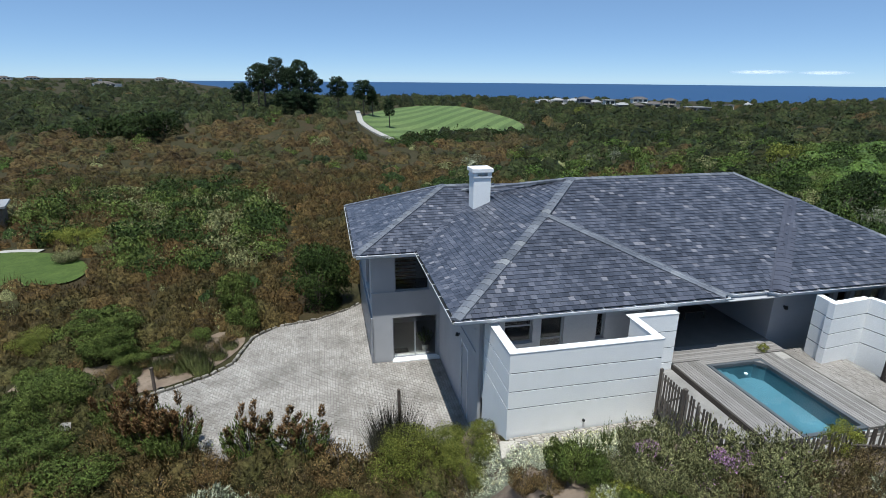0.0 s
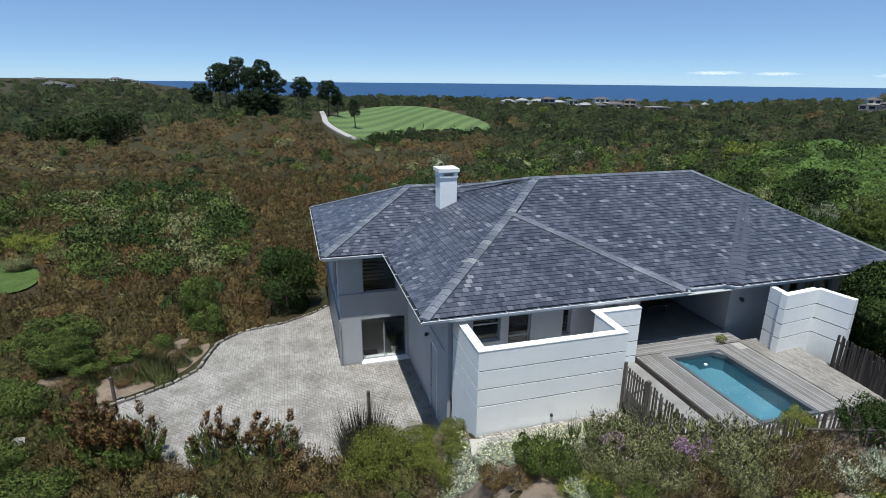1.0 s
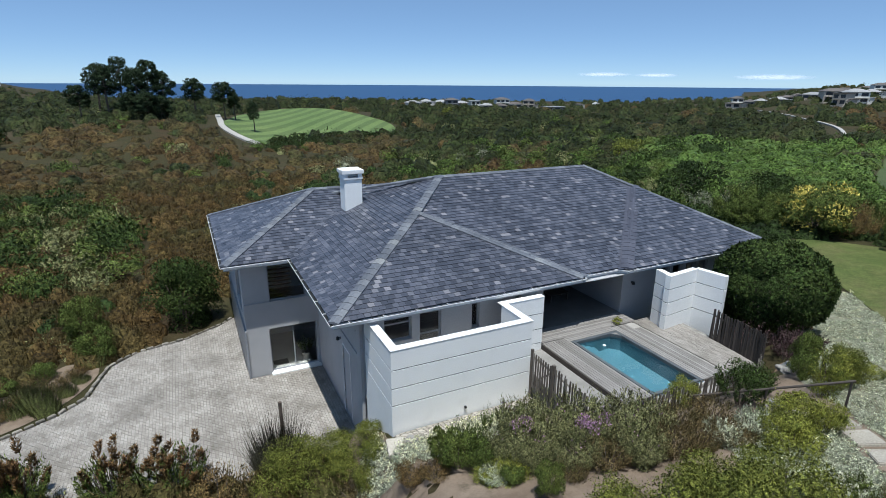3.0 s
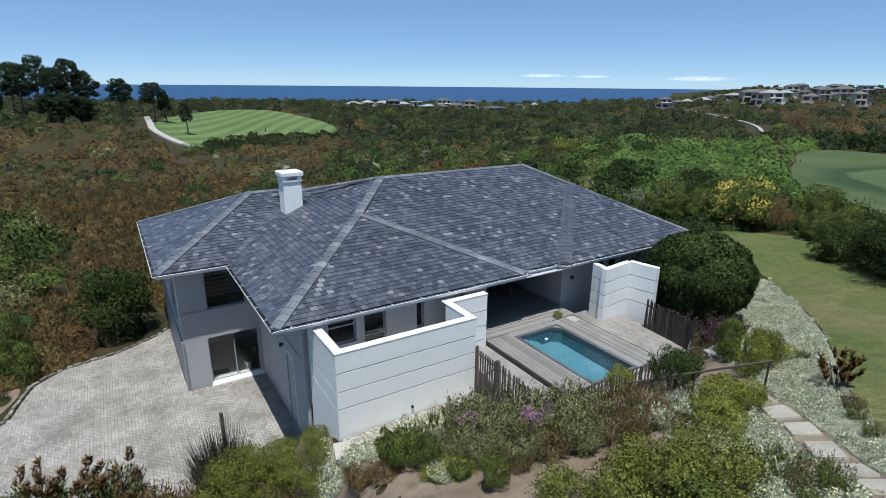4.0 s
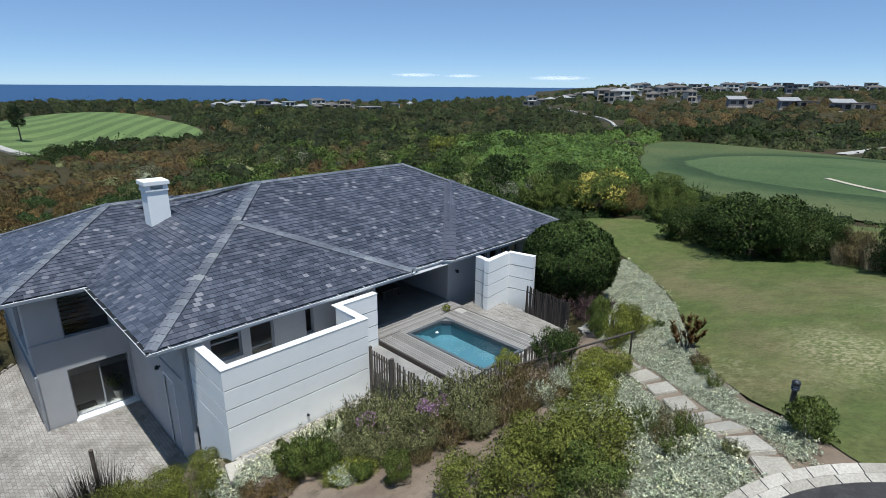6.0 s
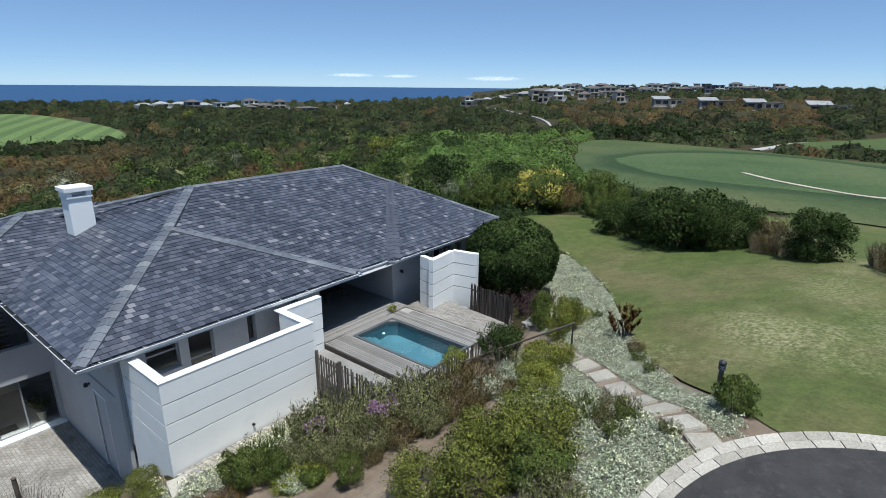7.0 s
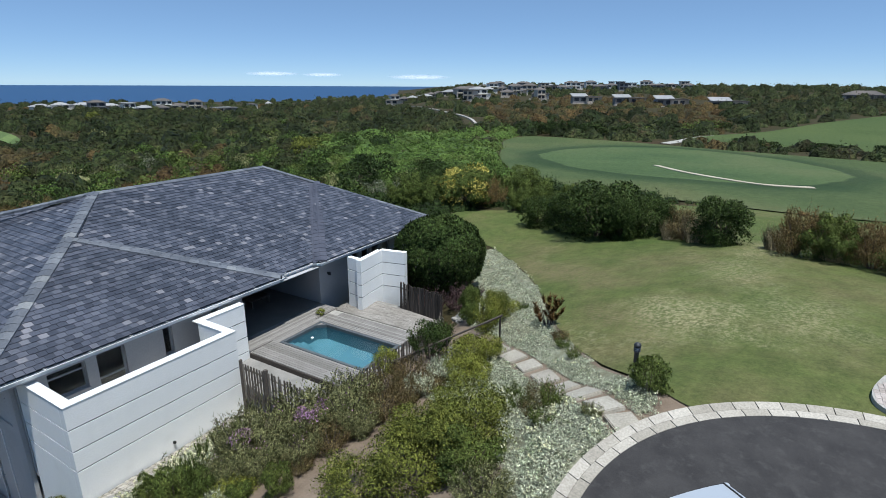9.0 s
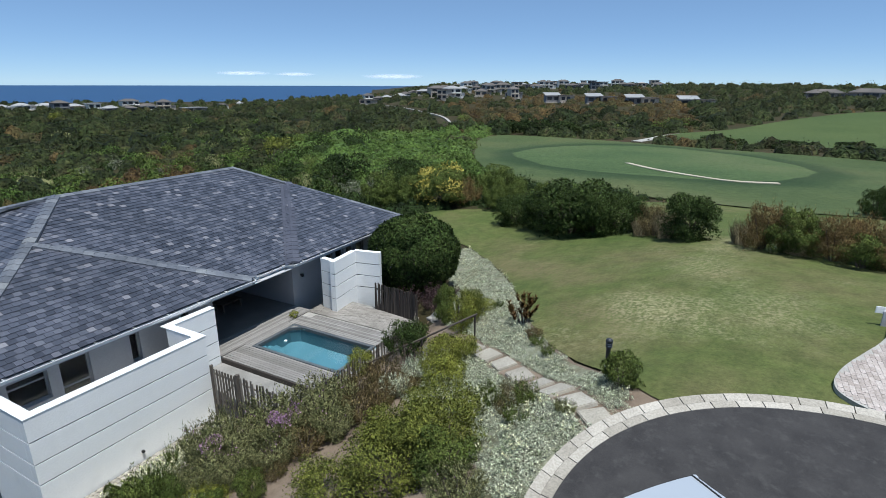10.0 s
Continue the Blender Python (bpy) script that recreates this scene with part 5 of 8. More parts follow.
    if kind == "plum":
        return 1.4, 1.1, [("foliage", np.concatenate([wispy(rs, 1.4, 1.1, 60, 24, 0.075, 0.035, 0.45), mound(rs, 1.2, 0.7, 500, 0.08, 10)]), PLUMLEAF)]
    return 0.9, 0.35, [("foliage", mound(rs, 0.9, 0.34, 1800, 0.05, 14), SILVERLEAF), ("flower", mound(rs, 0.9, 0.36, 50, 0.045, 10), WHITEFLOWER)]


FYNBOSNEAR = leafy("dry_fynbos_foliage", [(0.125, 0.085, 0.04), (0.15, 0.115, 0.052), (0.10, 0.11, 0.038)], 0.9, jitter=0.5, depth=1.12)
RUSTLEAF = leafy("rust_brown_bracts", [(0.14, 0.075, 0.032), (0.18, 0.105, 0.045), (0.105, 0.085, 0.038)], 1.2, jitter=0.5, depth=0.92)
REEDLEAF = leafy("grey_reed_stems", [(0.055, 0.055, 0.04), (0.085, 0.08, 0.055), (0.04, 0.045, 0.03)], 1.2, jitter=0.5)
TUFTLEAF = leafy("yellow_green_blades", [(0.13, 0.16, 0.05), (0.2, 0.21, 0.08)], 1.2, jitter=0.4)
ALOELEAF = leafy("rusty_aloe_leaves", [(0.13, 0.06, 0.025), (0.16, 0.09, 0.03), (0.08, 0.09, 0.03)], 2.0, jitter=0.4)
PLUMLEAF = leafy("plum_foliage", [(0.09, 0.05, 0.052), (0.14, 0.085, 0.088), (0.07, 0.07, 0.04)], 1.2, jitter=0.5)
STRAWLEAF = leafy("dry_straw_blades", [(0.28, 0.22, 0.12), (0.36, 0.30, 0.18), (0.2, 0.17, 0.085)], 1.2, jitter=0.4, depth=0.9)

LABELS = {
    "dark": "dense dark green rounded shrub with shaded foot", "ball": "large clipped dark green dome-shaped bush beside the house", "mid": "leafy mid-green garden shrub", "bright": "small bright green garden shrub",
    "olive": "olive-green mounded shrub in the bed", "brown": "brown dry-headed fynbos shrub with green base", "fyn": "wispy brown-green fynbos shrub", "grey": "grey-green shrub with pinkish flowers",
    "protea": "shrub with tall rust-brown flower spikes", "restio": "tuft of dark grey reeds", "tuft": "yellow-green grassy tuft beside the kerb", "aloe": "rust-coloured aloe clump in the flower bed",
    "feather": "dark feathery shrub on bare stems by the fence",
    "sprig": "loose upright green garden sprig",
    "dry": "clump of tall dry straw-coloured grass",
    "pink": "grey-green shrub with clusters of pink flowers",
    "sage": "pale silver-leaved shrub on the bank", "yellow": "large shrub covered in yellow flowers", "plum": "plum-tinged shrub against the fence", "silver": "low silver-leaved cushion plant with pale flowers",
}
protos = {}
plant_rng = random.Random(21)


def plant(kind, x, y, diam, high, z=None):
    """One shrub; shapes are shared between plants of a kind."""
    big = diam > 2.3 and kind in ("mid", "olive", "brown", "fyn")
    key = (kind, plant_rng.randrange(3), big)
    if key not in protos:
        d0, h0, parts_ = species(kind, hash_seed(kind) + key[1])
        rs = np.random.default_rng(key[1] + 5)
        if big:
            # a wide shrub is several heads grown together, with leaves of the usual size
            grown = []
            for n, V, m in parts_:
                T = V.reshape(-1, 18)
                heads = []
                for k, (ox, oy, oz) in enumerate(((-0.2, -0.13, 0.0), (0.21, -0.15, 0.06), (0.02, 0.2, 0.1), (0.0, -0.02, 0.34))):
                    H = T[rs.random(len(T)) < 0.6].reshape(-1, 6)
                    heads.append(moved(H, (0.62, 0.62, 0.66), (ox * d0, oy * d0, oz * h0), 1.7 * k))
                grown.append((n, np.concatenate(heads), m))
            parts_ = grown
        meshes = [(n, foliage_mesh(n, V, m)) for n, V, m in parts_]
        meshes.append(("stem", stems_mesh(rs, d0, h0, BARK)))
        protos[key] = d0, h0, meshes
    d0, h0, meshes = protos[key]
    name = {"restio": "reed_tuft", "tuft": "grass_tuft", "aloe": "aloe", "silver": "cushion_plant"}.get(kind, "shrub")
    ob = empty(name, (0, 0, 0), 0, LABELS[kind], "plant" if kind in ("aloe", "silver") else "tuft" if kind in ("restio", "tuft") else "shrub", kind + " shrubs")
    z = ground_height(x, y) if z is None else z
    ob.matrix_basis = pose(x, y, z - 0.03, 0, 0, plant_rng.uniform(0, 360)) @ Matrix.Diagonal((diam / d0, diam / d0, high / h0, 1))
    for n, me in meshes:
        p = meshpart(n, me, ob)
        if n.startswith("flower"):
            tagged(p, kind="stuff")
    return ob


def hash_seed(kind):
    return sum(ord(c) * (i + 3) for i, c in enumerate(kind))


def set_out(kind, rows):
    """Plants of one kind at (x, y, width, height)."""
    for row in rows:
        plant(kind, *row)


set_out("dark", ((-5.9, 18.1, 3.6, 4.0), (30.1, -5.2, 5.3, 3.7), (33.4, 0.2, 3.0, 2.3), (30.0, -8.2, 3.2, 2.5), (25.9, -12.7, 2.9, 2.5), (32.0, -2.6, 3.4, 2.7), (28.9, -7.0, 2.6, 2.9), (48.3, -25.0, 2.7, 2.5), (38.7, 13.5, 3.8, 3.3)))
set_out("mid", ((-16.9, 14.5, 4.2, 2.3), (-10.8, 17.6, 2.0, 2.6), (-17.0, 9.4, 3.5, 1.5), (-17.5, 7.3, 3.0, 1.9), (-16.1, 4.9, 3.3, 1.5), (-13.8, 3.6, 2.3, 1.2), (-15.9, 12.9, 2.6, 2.0), (-10.1, 15.3, 1.9, 1.8), (-16.3, 8.9, 2.2, 1.5), (-13.7, 13.4, 1.5, 0.7), (-14.6, 10.3, 1.0, 0.5), 
    (6.55, -12.72, 0.85, 0.9), (35.6, 14.0, 4.1, 3.6), (22.6, -17.2, 2.4, 2.3), (21.2, -19.4, 1.8, 1.5), (-14.8, 12.2, 1.6, 1.0), (-18.2, 10.8, 2.0, 1.2), (-12.2, 14.2, 1.3, 0.8), (1.6, -5.9, 0.7, 0.9), (1.3, -4.9, 0.6, 0.5), (2.6, -10.3, 1.3, 0.9), (44.7, 6.4, 5.5, 3.3), (39.6, 4.4, 2.9, 3.0), (38.3, 1.7, 2.6, 2.7), (37.2, 3.2, 2.4, 2.3), (36.8, -0.9, 2.7, 2.9), (35.6, -3.2, 2.5, 2.5), (34.2, -5.2, 2.3, 2.7), (0.55, -3.45, 1.0, 1.1), (0.95, -3.9, 0.8, 0.9), (0.3, -3.0, 0.7, 1.2), (13.3, -4.5, 0.9, 1.5), (12.5, -4.9, 0.8, 1.0), (35.3, 11.2, 3.0, 3.1), (34.6, 13.4, 2.6, 2.4)))
set_out("olive", ((-19.8, 14.5, 2.8, 1.4), (-2.8, 1.9, 3.4, 1.9), (-1.4, 2.3, 2.4, 1.3), (-1.0, 0.9, 1.9, 1.0), (-0.5, 0.25, 1.0, 0.6), (-0.45, 1.1, 1.0, 0.6), (-0.9, -0.3, 1.1, 0.6), (2.5, -9.1, 2.1, 1.3), (3.3, -9.7, 2.0, 1.3), (2.0, -7.9, 1.7, 1.0), (4.9, -9.0, 2.2, 1.15), (4.1, -8.3, 2.0, 1.1)))
set_out("tuft", ((-11.5, 11.0, 1.5, 0.9), (-12.0, 11.9, 1.3, 0.8), (-10.9, 12.2, 1.0, 0.6), (-12.6, 11.2, 1.1, 0.6), (-10.5, 13.2, 0.9, 0.5), (-14.6, 11.2, 1.0, 0.6), (-12.6, 12.6, 1.2, 0.7), (-11.9, 11.5, 1.6, 1.1), (-13.4, 11.6, 1.3, 0.85), (-10.2, 14.8, 1.5, 0.95)))
set_out("brown", ((-5.3, 2.2, 2.3, 1.5), (-12.9, 12.0, 1.1, 0.5), (-10.7, 14.0, 0.9, 0.5), (-14.4, 12.0, 1.0, 0.6), (-13.4, 5.2, 2.4, 1.5), (-9.6, 2.8, 2.9, 1.3), (-11.4, 2.6, 2.3, 1.3), (23.3, -16.0, 2.4, 2.7), (22.0, -18.6, 2.4, 2.4), (21.6, -20.6, 2.6, 2.3), (22.6, -19.6, 2.0, 2.6), (38.1, 6.7, 3.0, 3.1), (-7.0, 0.6, 2.0, 1.2), (-15.6, 10.7, 1.3, 0.9), (-13.2, 11.0, 1.0, 0.6), (-17.4, 11.2, 1.6, 1.2), (-0.5, -2.8, 0.9, 0.8), (-0.1, -3.5, 0.8, 0.5)))
set_out("protea", ((-12.6, 5.6, 1.9, 2.71), (-11.9, 4.9, 2.0, 2.60), (-13.7, 6.8, 1.8, 2.36), (-11.0, 4.6, 1.9, 2.83), (-8.4, 3.9, 1.9, 2.48), (-6.5, 3.5, 2.1, 2.36), (-12.3, 5.0, 1.5, 2.36)))
set_out("fyn", ((-11.4, 12.7, 1.1, 0.55), (-12.3, 13.3, 1.3, 0.7), (-11.1, 13.6, 1.0, 0.5), (-15.2, 11.5, 1.1, 0.6), (3.55, -5.65, 1.2, 1.0), (5.2, -6.2, 1.2, 1.15), (5.9, -6.4, 1.0, 1.0), (2.5, -5.6, 0.8, 0.7), (-6.9, 1.6, 2.9, 1.4), (-4.5, 1.2, 2.3, 1.4), (-1.3, -0.6, 2.3, 1.0), (6.2, -5.3, 1.3, 1.15), (7.4, -5.5, 1.4, 0.9), (6.2, -10.3, 0.8, 0.7), (10.6, -9.3, 0.6, 0.5), (5.0, -10.6, 0.7, 0.6), (6.8, -6.6, 1.2, 0.8), (30.1, -10.3, 2.8, 2.3), (24.3, -17.2, 2.1, 2.4), (23.0, -21.5, 2.4, 2.4), (28.0, -10.8, 2.2, 1.7)))
set_out("feather", ((9.2, -5.1, 1.5, 1.5), (10.1, -4.9, 1.2, 1.2)))
set_out("pink", ((3.6, -5.0, 1.0, 1.3), (2.2, -3.9, 0.8, 1.2)))
set_out("sprig", ((1.0, -3.0, 1.1, 1.25), (1.5, -2.9, 0.8, 0.9), (2.4, -1.8, 0.4, 1.0), (5.7, -10.0, 0.6, 0.6), (6.8, -9.3, 0.5, 0.5), (9.2, -10.2, 0.5, 0.5), (4.4, -11.0, 0.6, 0.6), (14.0, -6.6, 0.5, 0.5), (5.3, -10.9, 0.6, 0.9), (10.0, -9.6, 0.5, 0.45)))
set_out("restio", ((-3.2, 3.4, 2.0, 2.1),))
set_out("grey", ((2.1, -4.7, 1.0, 0.95), (2.9, -5.25, 1.2, 1.05), (4.3, -6.0, 1.2, 1.1), (1.7, -4.15, 1.1, 1.0), (2.5, -3.3, 1.4, 1.7), (3.1, -3.6, 1.6, 1.7), (3.9, -4.4, 2.0, 1.7), (4.7, -5.3, 2.0, 1.6), (5.4, -4.9, 1.6, 1.4), (4.9, -11.9, 0.5, 0.4), (2.3, -4.2, 1.7, 1.5), (1.7, -3.5, 1.0, 0.9), (1.6, -11.0, 1.1, 0.8)))
set_out("bright", ((1.9, -4.5, 1.3, 0.4), (7.2, -7.8, 1.4, 0.85), (8.5, -7.0, 1.4, 1.1), (1.2, -4.6, 1.1, 0.35), (0.9, -4.4, 0.8, 0.3), (7.9, -7.2, 1.2, 0.7), (8.9, -7.5, 1.0, 1.0), (11.5, -6.2, 1.1, 1.5), (13.5, -6.0, 1.3, 0.7), (8.1, -4.0, 0.9, 0.9)))
set_out("olive", ((12.5, -6.1, 1.05, 1.5),))
set_out("aloe", ((12.0, -8.4, 1.3, 1.15), (9.6, -6.3, 0.6, 0.7)))
set_out("dry", ((27.2, -11.6, 1.8, 1.7), (28.4, -10.0, 1.3, 1.3), (23.0, -17.6, 2.0, 1.6), (24.6, -15.4, 1.6, 1.4), (30.6, -6.6, 1.6, 1.6)))
set_out("ball", ((17.2, -0.62, 4.65, 4.4),))
set_out("yellow", ((36.8, 8.6, 5.0, 3.7),))
set_out("sage", ((-9.3, 1.0, 1.9, 1.15), (-8.3, 0.7, 1.5, 1.0), (6.6, -6.4, 0.9, 0.7), (1.0, -4.6, 0.8, 0.4), (7.6, -6.6, 1.0, 0.8)))
set_out("plum", ((14.4, -1.9, 1.5, 1.3), (15.2, -3.3, 1.6, 1.2), (14.2, -3.4, 1.2, 1.1)))

# filler shrubs on the near bank
for i in range(64):
    x = plant_rng.uniform(-21, 1.5)
    y = plant_rng.uniform(-2.2, 1.8) if x > -14 else plant_rng.uniform(-1, 5)
    if x > -1.6 and y > -3.6:
        continue
    kind = plant_rng.choice(("brown", "fyn", "brown", "mid", "olive", "brown", "fyn") if x > -12.5 else ("mid", "mid", "brown", "fyn", "olive"))
    s = plant_rng.uniform(0.9, 1.9)
    plant(kind, x, y, s, s * plant_rng.uniform(0.5, 0.75))


# ---- scrub cover ----
def canopy(rs, n, squash, leaf, lumps=7, loose=0.3):
    """A clump of unit width whose leaves lie along its lumpy surface."""
    th = rs.uniform(0, 2 * np.pi, lumps)
    rr = np.sqrt(rs.random(lumps)) * 0.34
    C = np.stack([rr * np.cos(th), rr * np.sin(th), squash * rs.uniform(0.3, 0.66, lumps) * (1.1 - rr)], 1)
    rad = rs.uniform(0.15, 0.27, lumps)[:, None] * np.array([1, 1, squash * 1.25])
    k = rs.integers(0, lumps, n)
    u = unit(rs.normal(size=(n, 3)) + np.array([0, 0, 0.45]))
    p = C[k] + u * rad[k] * (1 + rs.normal(0, 0.08, (n, 1)))
    d = unit(np.cross(u, rs.normal(size=(n, 3)))) + loose * (u + np.array([0, 0, 0.8]))
    return leaves(p, d, leaf, leaf * 0.72, rs, u + 0.3 * unit(p) + rs.normal(0, 0.12, (n, 3)))


def clump_core(rs, squash, rings=(0.19, 0.34, 0.45), sides=7):
    """The closed leafy body of a clump of unit width: lumpy dome, its places and normals, and its triangles."""
    V, F = [(0, 0, squash * rs.uniform(0.6, 0.8), 0, 0, 1)], []
    for k, r in enumerate(rings):
        for i in range(sides):
            a = 2 * math.pi * (i + 0.5 * (k % 2)) / sides + rs.uniform(-0.2, 0.2)
            q = r * rs.uniform(0.8, 1.15)
            z = squash * math.sqrt(max(0.0, 1 - (q / 0.5) ** 2)) * rs.uniform(0.55, 0.92) if k < 2 else 0.0
            V.append((q * math.cos(a), q * math.sin(a), z, math.cos(a) * r * 2 + rs.normal(0, 0.3), math.sin(a) * r * 2 + rs.normal(0, 0.3), 0.95 - r))
    for i in range(sides):
        j = (i + 1) % sides
        F.append((0, 1 + i, 1 + j))
        for k in range(len(rings) - 1):
            p, q = 1 + k * sides, 1 + (k + 1) * sides
            F += [(p + i, q + i, q + j), (p + i, q + j, p + j)]
    V = np.array(V)
    V[:, 3:] = unit(V[:, 3:])
    return V, np.array(F)


def scrub(name, mat, label, rs, spots, cards, squash, leaf=0.16, feathers=0, category="scrub", body=0.92):
    """One sheet of clumps at (x, y, width, ground) spots; eight clump shapes in turn, each a body with leaves over it."""
    out, faces, got = [], [], 0
    for k in range(8):
        S = spots[k::8]
        if not len(S):
            continue
        P = canopy(rs, cards, squash, leaf, 8, 0.3)
        if feathers:
            P = np.concatenate([P, plumes(rs, feathers, squash * 1.2, 0.22, leaf * 0.4)])
        B, T = clump_core(rs, squash)
        F = np.concatenate([tri_faces(P), T + len(P)])
        P = np.concatenate([P, moved(B, body, (0, 0, 0))])
        a = rs.uniform(0, 2 * np.pi, len(S))
        c, s = np.cos(a)[:, None], np.sin(a)[:, None]
        w = S[:, 2:3]
        hz = w * rs.uniform(0.7, 1.3, (len(S), 1))
        V = np.stack([(P[None, :, 0] * c - P[None, :, 1] * s) * w + S[:, 0:1], (P[None, :, 0] * s + P[None, :, 1] * c) * w + S[:, 1:2], P[None, :, 2] * hz + S[:, 3:4] - 0.05 * w,
                      P[None, :, 3] * c - P[None, :, 4] * s, P[None, :, 3] * s + P[None, :, 4] * c, P[None, :, 5] + 0 * w], -1)
        out.append(V.reshape(-1, 6))
        faces.append((F[None] + (got + len(P) * np.arange(len(S)))[:, None, None]).reshape(-1, 3))
        got += len(P) * len(S)
    return tagged(new(name, foliage_mesh(name, np.concatenate(out), mat, np.concatenate(faces))), label, category, "", "stuff")


SOIL_WEST = smooth_loop([(-19.5, 9.6), (-16.5, 9.3), (-13.4, 9.7), (-11.6, 10.7), (-10.4, 12.2), (-9.9, 14.2), (-11.4, 15.2), (-13.4, 13.2), (-16.0, 12.6), (-19.0, 12.2)], 3)
west_bed, _ = drape("soil_bank", SOIL_WEST, SOIL, 0.03, 0.6)
tagged(west_bed, "bare brown soil beside the court", "soil", "", "structure")
OPEN = [(in_lawn, 0.0), (in_fair, 0.0), (in_golf, 0.0), (in_golf2, 0.0), (in_nb, 0.0)]


def free_ground(x, y, margin):
    if -2.2 < x < 24.0 and -4.5 < y < 18.8 or -5.5 < x < 0 and 8.0 < y < 21.0:
        return False
    if in_outline(COURT, x, y) or math.hypot(x + 5.85, y - 18.2) < 1.7:
        return False
    if math.hypot(x - ROAD_C[0], y - ROAD_C[1]) < ROAD_R + 1.2:
        return False
    if 0 < x < 14 and y < 0 or 13 < x < 27 and -9 < y < 2:
        return False
    if near_track(x, y, 1.6 + margin * 1.1) or in_outline(SOIL_WEST, x, y) or in_outline(COURT, x + margin, y) or in_outline(COURT, x + margin * 0.7, y - margin * 0.7) or in_outline(COURT, x, y - margin):
        return False
    for test, _ in OPEN:
        if test(x, y) or test(x + margin, y) or test(x - margin, y) or test(x, y + margin) or test(x, y - margin):
            return False
    return True


rs = np.random.default_rng(77)


def cover_kind(b, d, x, y):
    q = noise.noise((x * 0.03, y * 0.03, 3.0)) + 0.5 * noise.noise((x * 0.11, y * 0.11, 7.0))
    if d < 34 and b < 12:
        return "fyn" if q > -0.3 else "thicket"
    if b < -8 and 36 < d < 74 and q > 0.06:
        return "bright" if q > 0.18 else "thicket"
    if b < 22 and d < 175:
        return "thicket" if q > 0.30 or (d < 50 and b < -12 and q > 0.02) else "fyn"
    if b < 37 and 50 < d < 140:
        return "thicket" if q > 0.06 else "fyn"
    if 46 < b < 67 and 60 < d < 172:
        return "bright" if q > -0.5 else "thicket"
    if 62 < b < 86 and 190 < d < 420:
        return "fyn" if q > -0.3 else "thicket"
    if d < 70:
        return "fyn" if q > 0.12 else "thicket"
    return "thicket" if q > -0.42 else "fyn"


cover = {}
for near, count, d0, d1 in ((True, 10800, 15.0, 100.0), (False, 7900, 92.0, 1100.0)):
    for _ in range(count):
        b = rs.uniform(-33, 104)
        u = rs.random()
        d = d0 * math.exp((u ** 0.66 if near else u) * math.log(d1 / d0))
        x, y = polar(b, d)
        wide = 0.75 * math.exp(rs.uniform(0, 0.95)) if near else min(max(0.027 * d, 1.6), 6.0) * math.exp(rs.uniform(-0.55, 0.6))
        if not free_ground(x, y, wide * 0.4):
            continue
        z = ground_height(x, y)
        if z < -15.5:
            continue
        kind = cover_kind(b, d, x, y)
        if rs.random() < 0.03 and d < 120:
            kind = "silver"
        if kind != "fyn":
            wide *= 1.25
        if near and d > 55:
            wide *= 1.25
        cover.setdefault((kind, near), []).append((x, y, wide, z))
# close bracken beside the golf course
for _ in range(1100):
    b, d = rs.uniform(46, 66.5), 66 * math.exp(rs.random() * 0.95)
    x, y = polar(b, d)
    wide = rs.uniform(1.6, 3.0)
    if free_ground(x, y, wide * 0.4) and cover_kind(b, d, x, y) == "bright":
        cover["bright", True].append((x, y, wide, ground_height(x, y)))
# low scrub on the bank round the turning circle, outside the garden
for _ in range(420):
    b, d = rs.uniform(120, 310), rs.uniform(2.5, 40)
    x, y = polar(b, d)
    if free_ground(x, y, 0.6):
        cover["fyn" if rs.random() < 0.6 else "thicket", True].append((x, y, rs.uniform(0.8, 1.5), ground_height(x, y)))
arr = {k: np.array(v) for k, v in cover.items()}
for near, cards, leaf in ((True, 26, 0.085), (False, 34, 0.085)):
    scrub("fynbos_scrub", FYNBOS if near else FARFYN, "brown and rust fynbos scrub over the slopes", rs, arr["fyn", near], 10 if near else 26, 0.75 if near else 0.5, 0.07 if near else 0.05, 54 if near else 8)
    scrub("thicket", THICKET if near else FARTHICKET, "dark green coastal thicket and low trees", rs, arr["thicket", near], cards + 6, 0.6, leaf * (1.0 if near else 0.72), 10 if near else 0, "thicket", 0.86)
    scrub("bracken", BRACKEN, "bright green low bracken beside the golf course", rs, arr["bright", near], cards + 16, 0.4, leaf, 0)
    scrub("grey_scrub", GREYLEAF, "pale grey-green bushes among the fynbos", rs, arr["silver", near], 110, 0.55, 0.045, 14, "scrub", 0.6)

# larger rounded shrubs among the scrub
for name, mat, label, count, seed in (("green_shrubs", MIDLEAF, "mid-green rounded shrubs scattered over the slope", 120, 1), ("dark_shrubs", DARKLEAF, "dark green rounded shrubs scattered over the slope", 110, 2),
                                      ("light_shrubs", BRACKEN, "light green rounded shrubs scattered over the slope", 60, 3), ("pale_shrubs", GREYLEAF, "grey-green rounded shrubs scattered over the slope", 55, 4)):
    rq = np.random.default_rng(400 + seed)
    spots = []
    while len(spots) < count:
        zone = rq.random() * (0.62 if seed == 3 else 1.0) + (0.38 if seed == 3 else 0.0)
        if zone < 0.38:
            b, d = rq.uniform(-27, -5), rq.uniform(40, 78)
        elif zone < 0.75:
            b, d = rq.uniform(24, 66), 48 * math.exp(rq.random() * 1.3)
        else:
            b, d = rq.uniform(-28, 86), 85 * math.exp(rq.random() * 1.2)
        x, y = polar(b, d)
        if not free_ground(x, y, 2.0) or 50 < b < 68 and 72 < d < 175:
            continue
        spots.append((x, y, rq.uniform(2.0, 4.4) * (1 + d / 260), ground_height(x, y)))
    scrub(name, mat, label, rq, np.array(spots), 460, 0.62, 0.055, 0, "shrubs", 0.6)

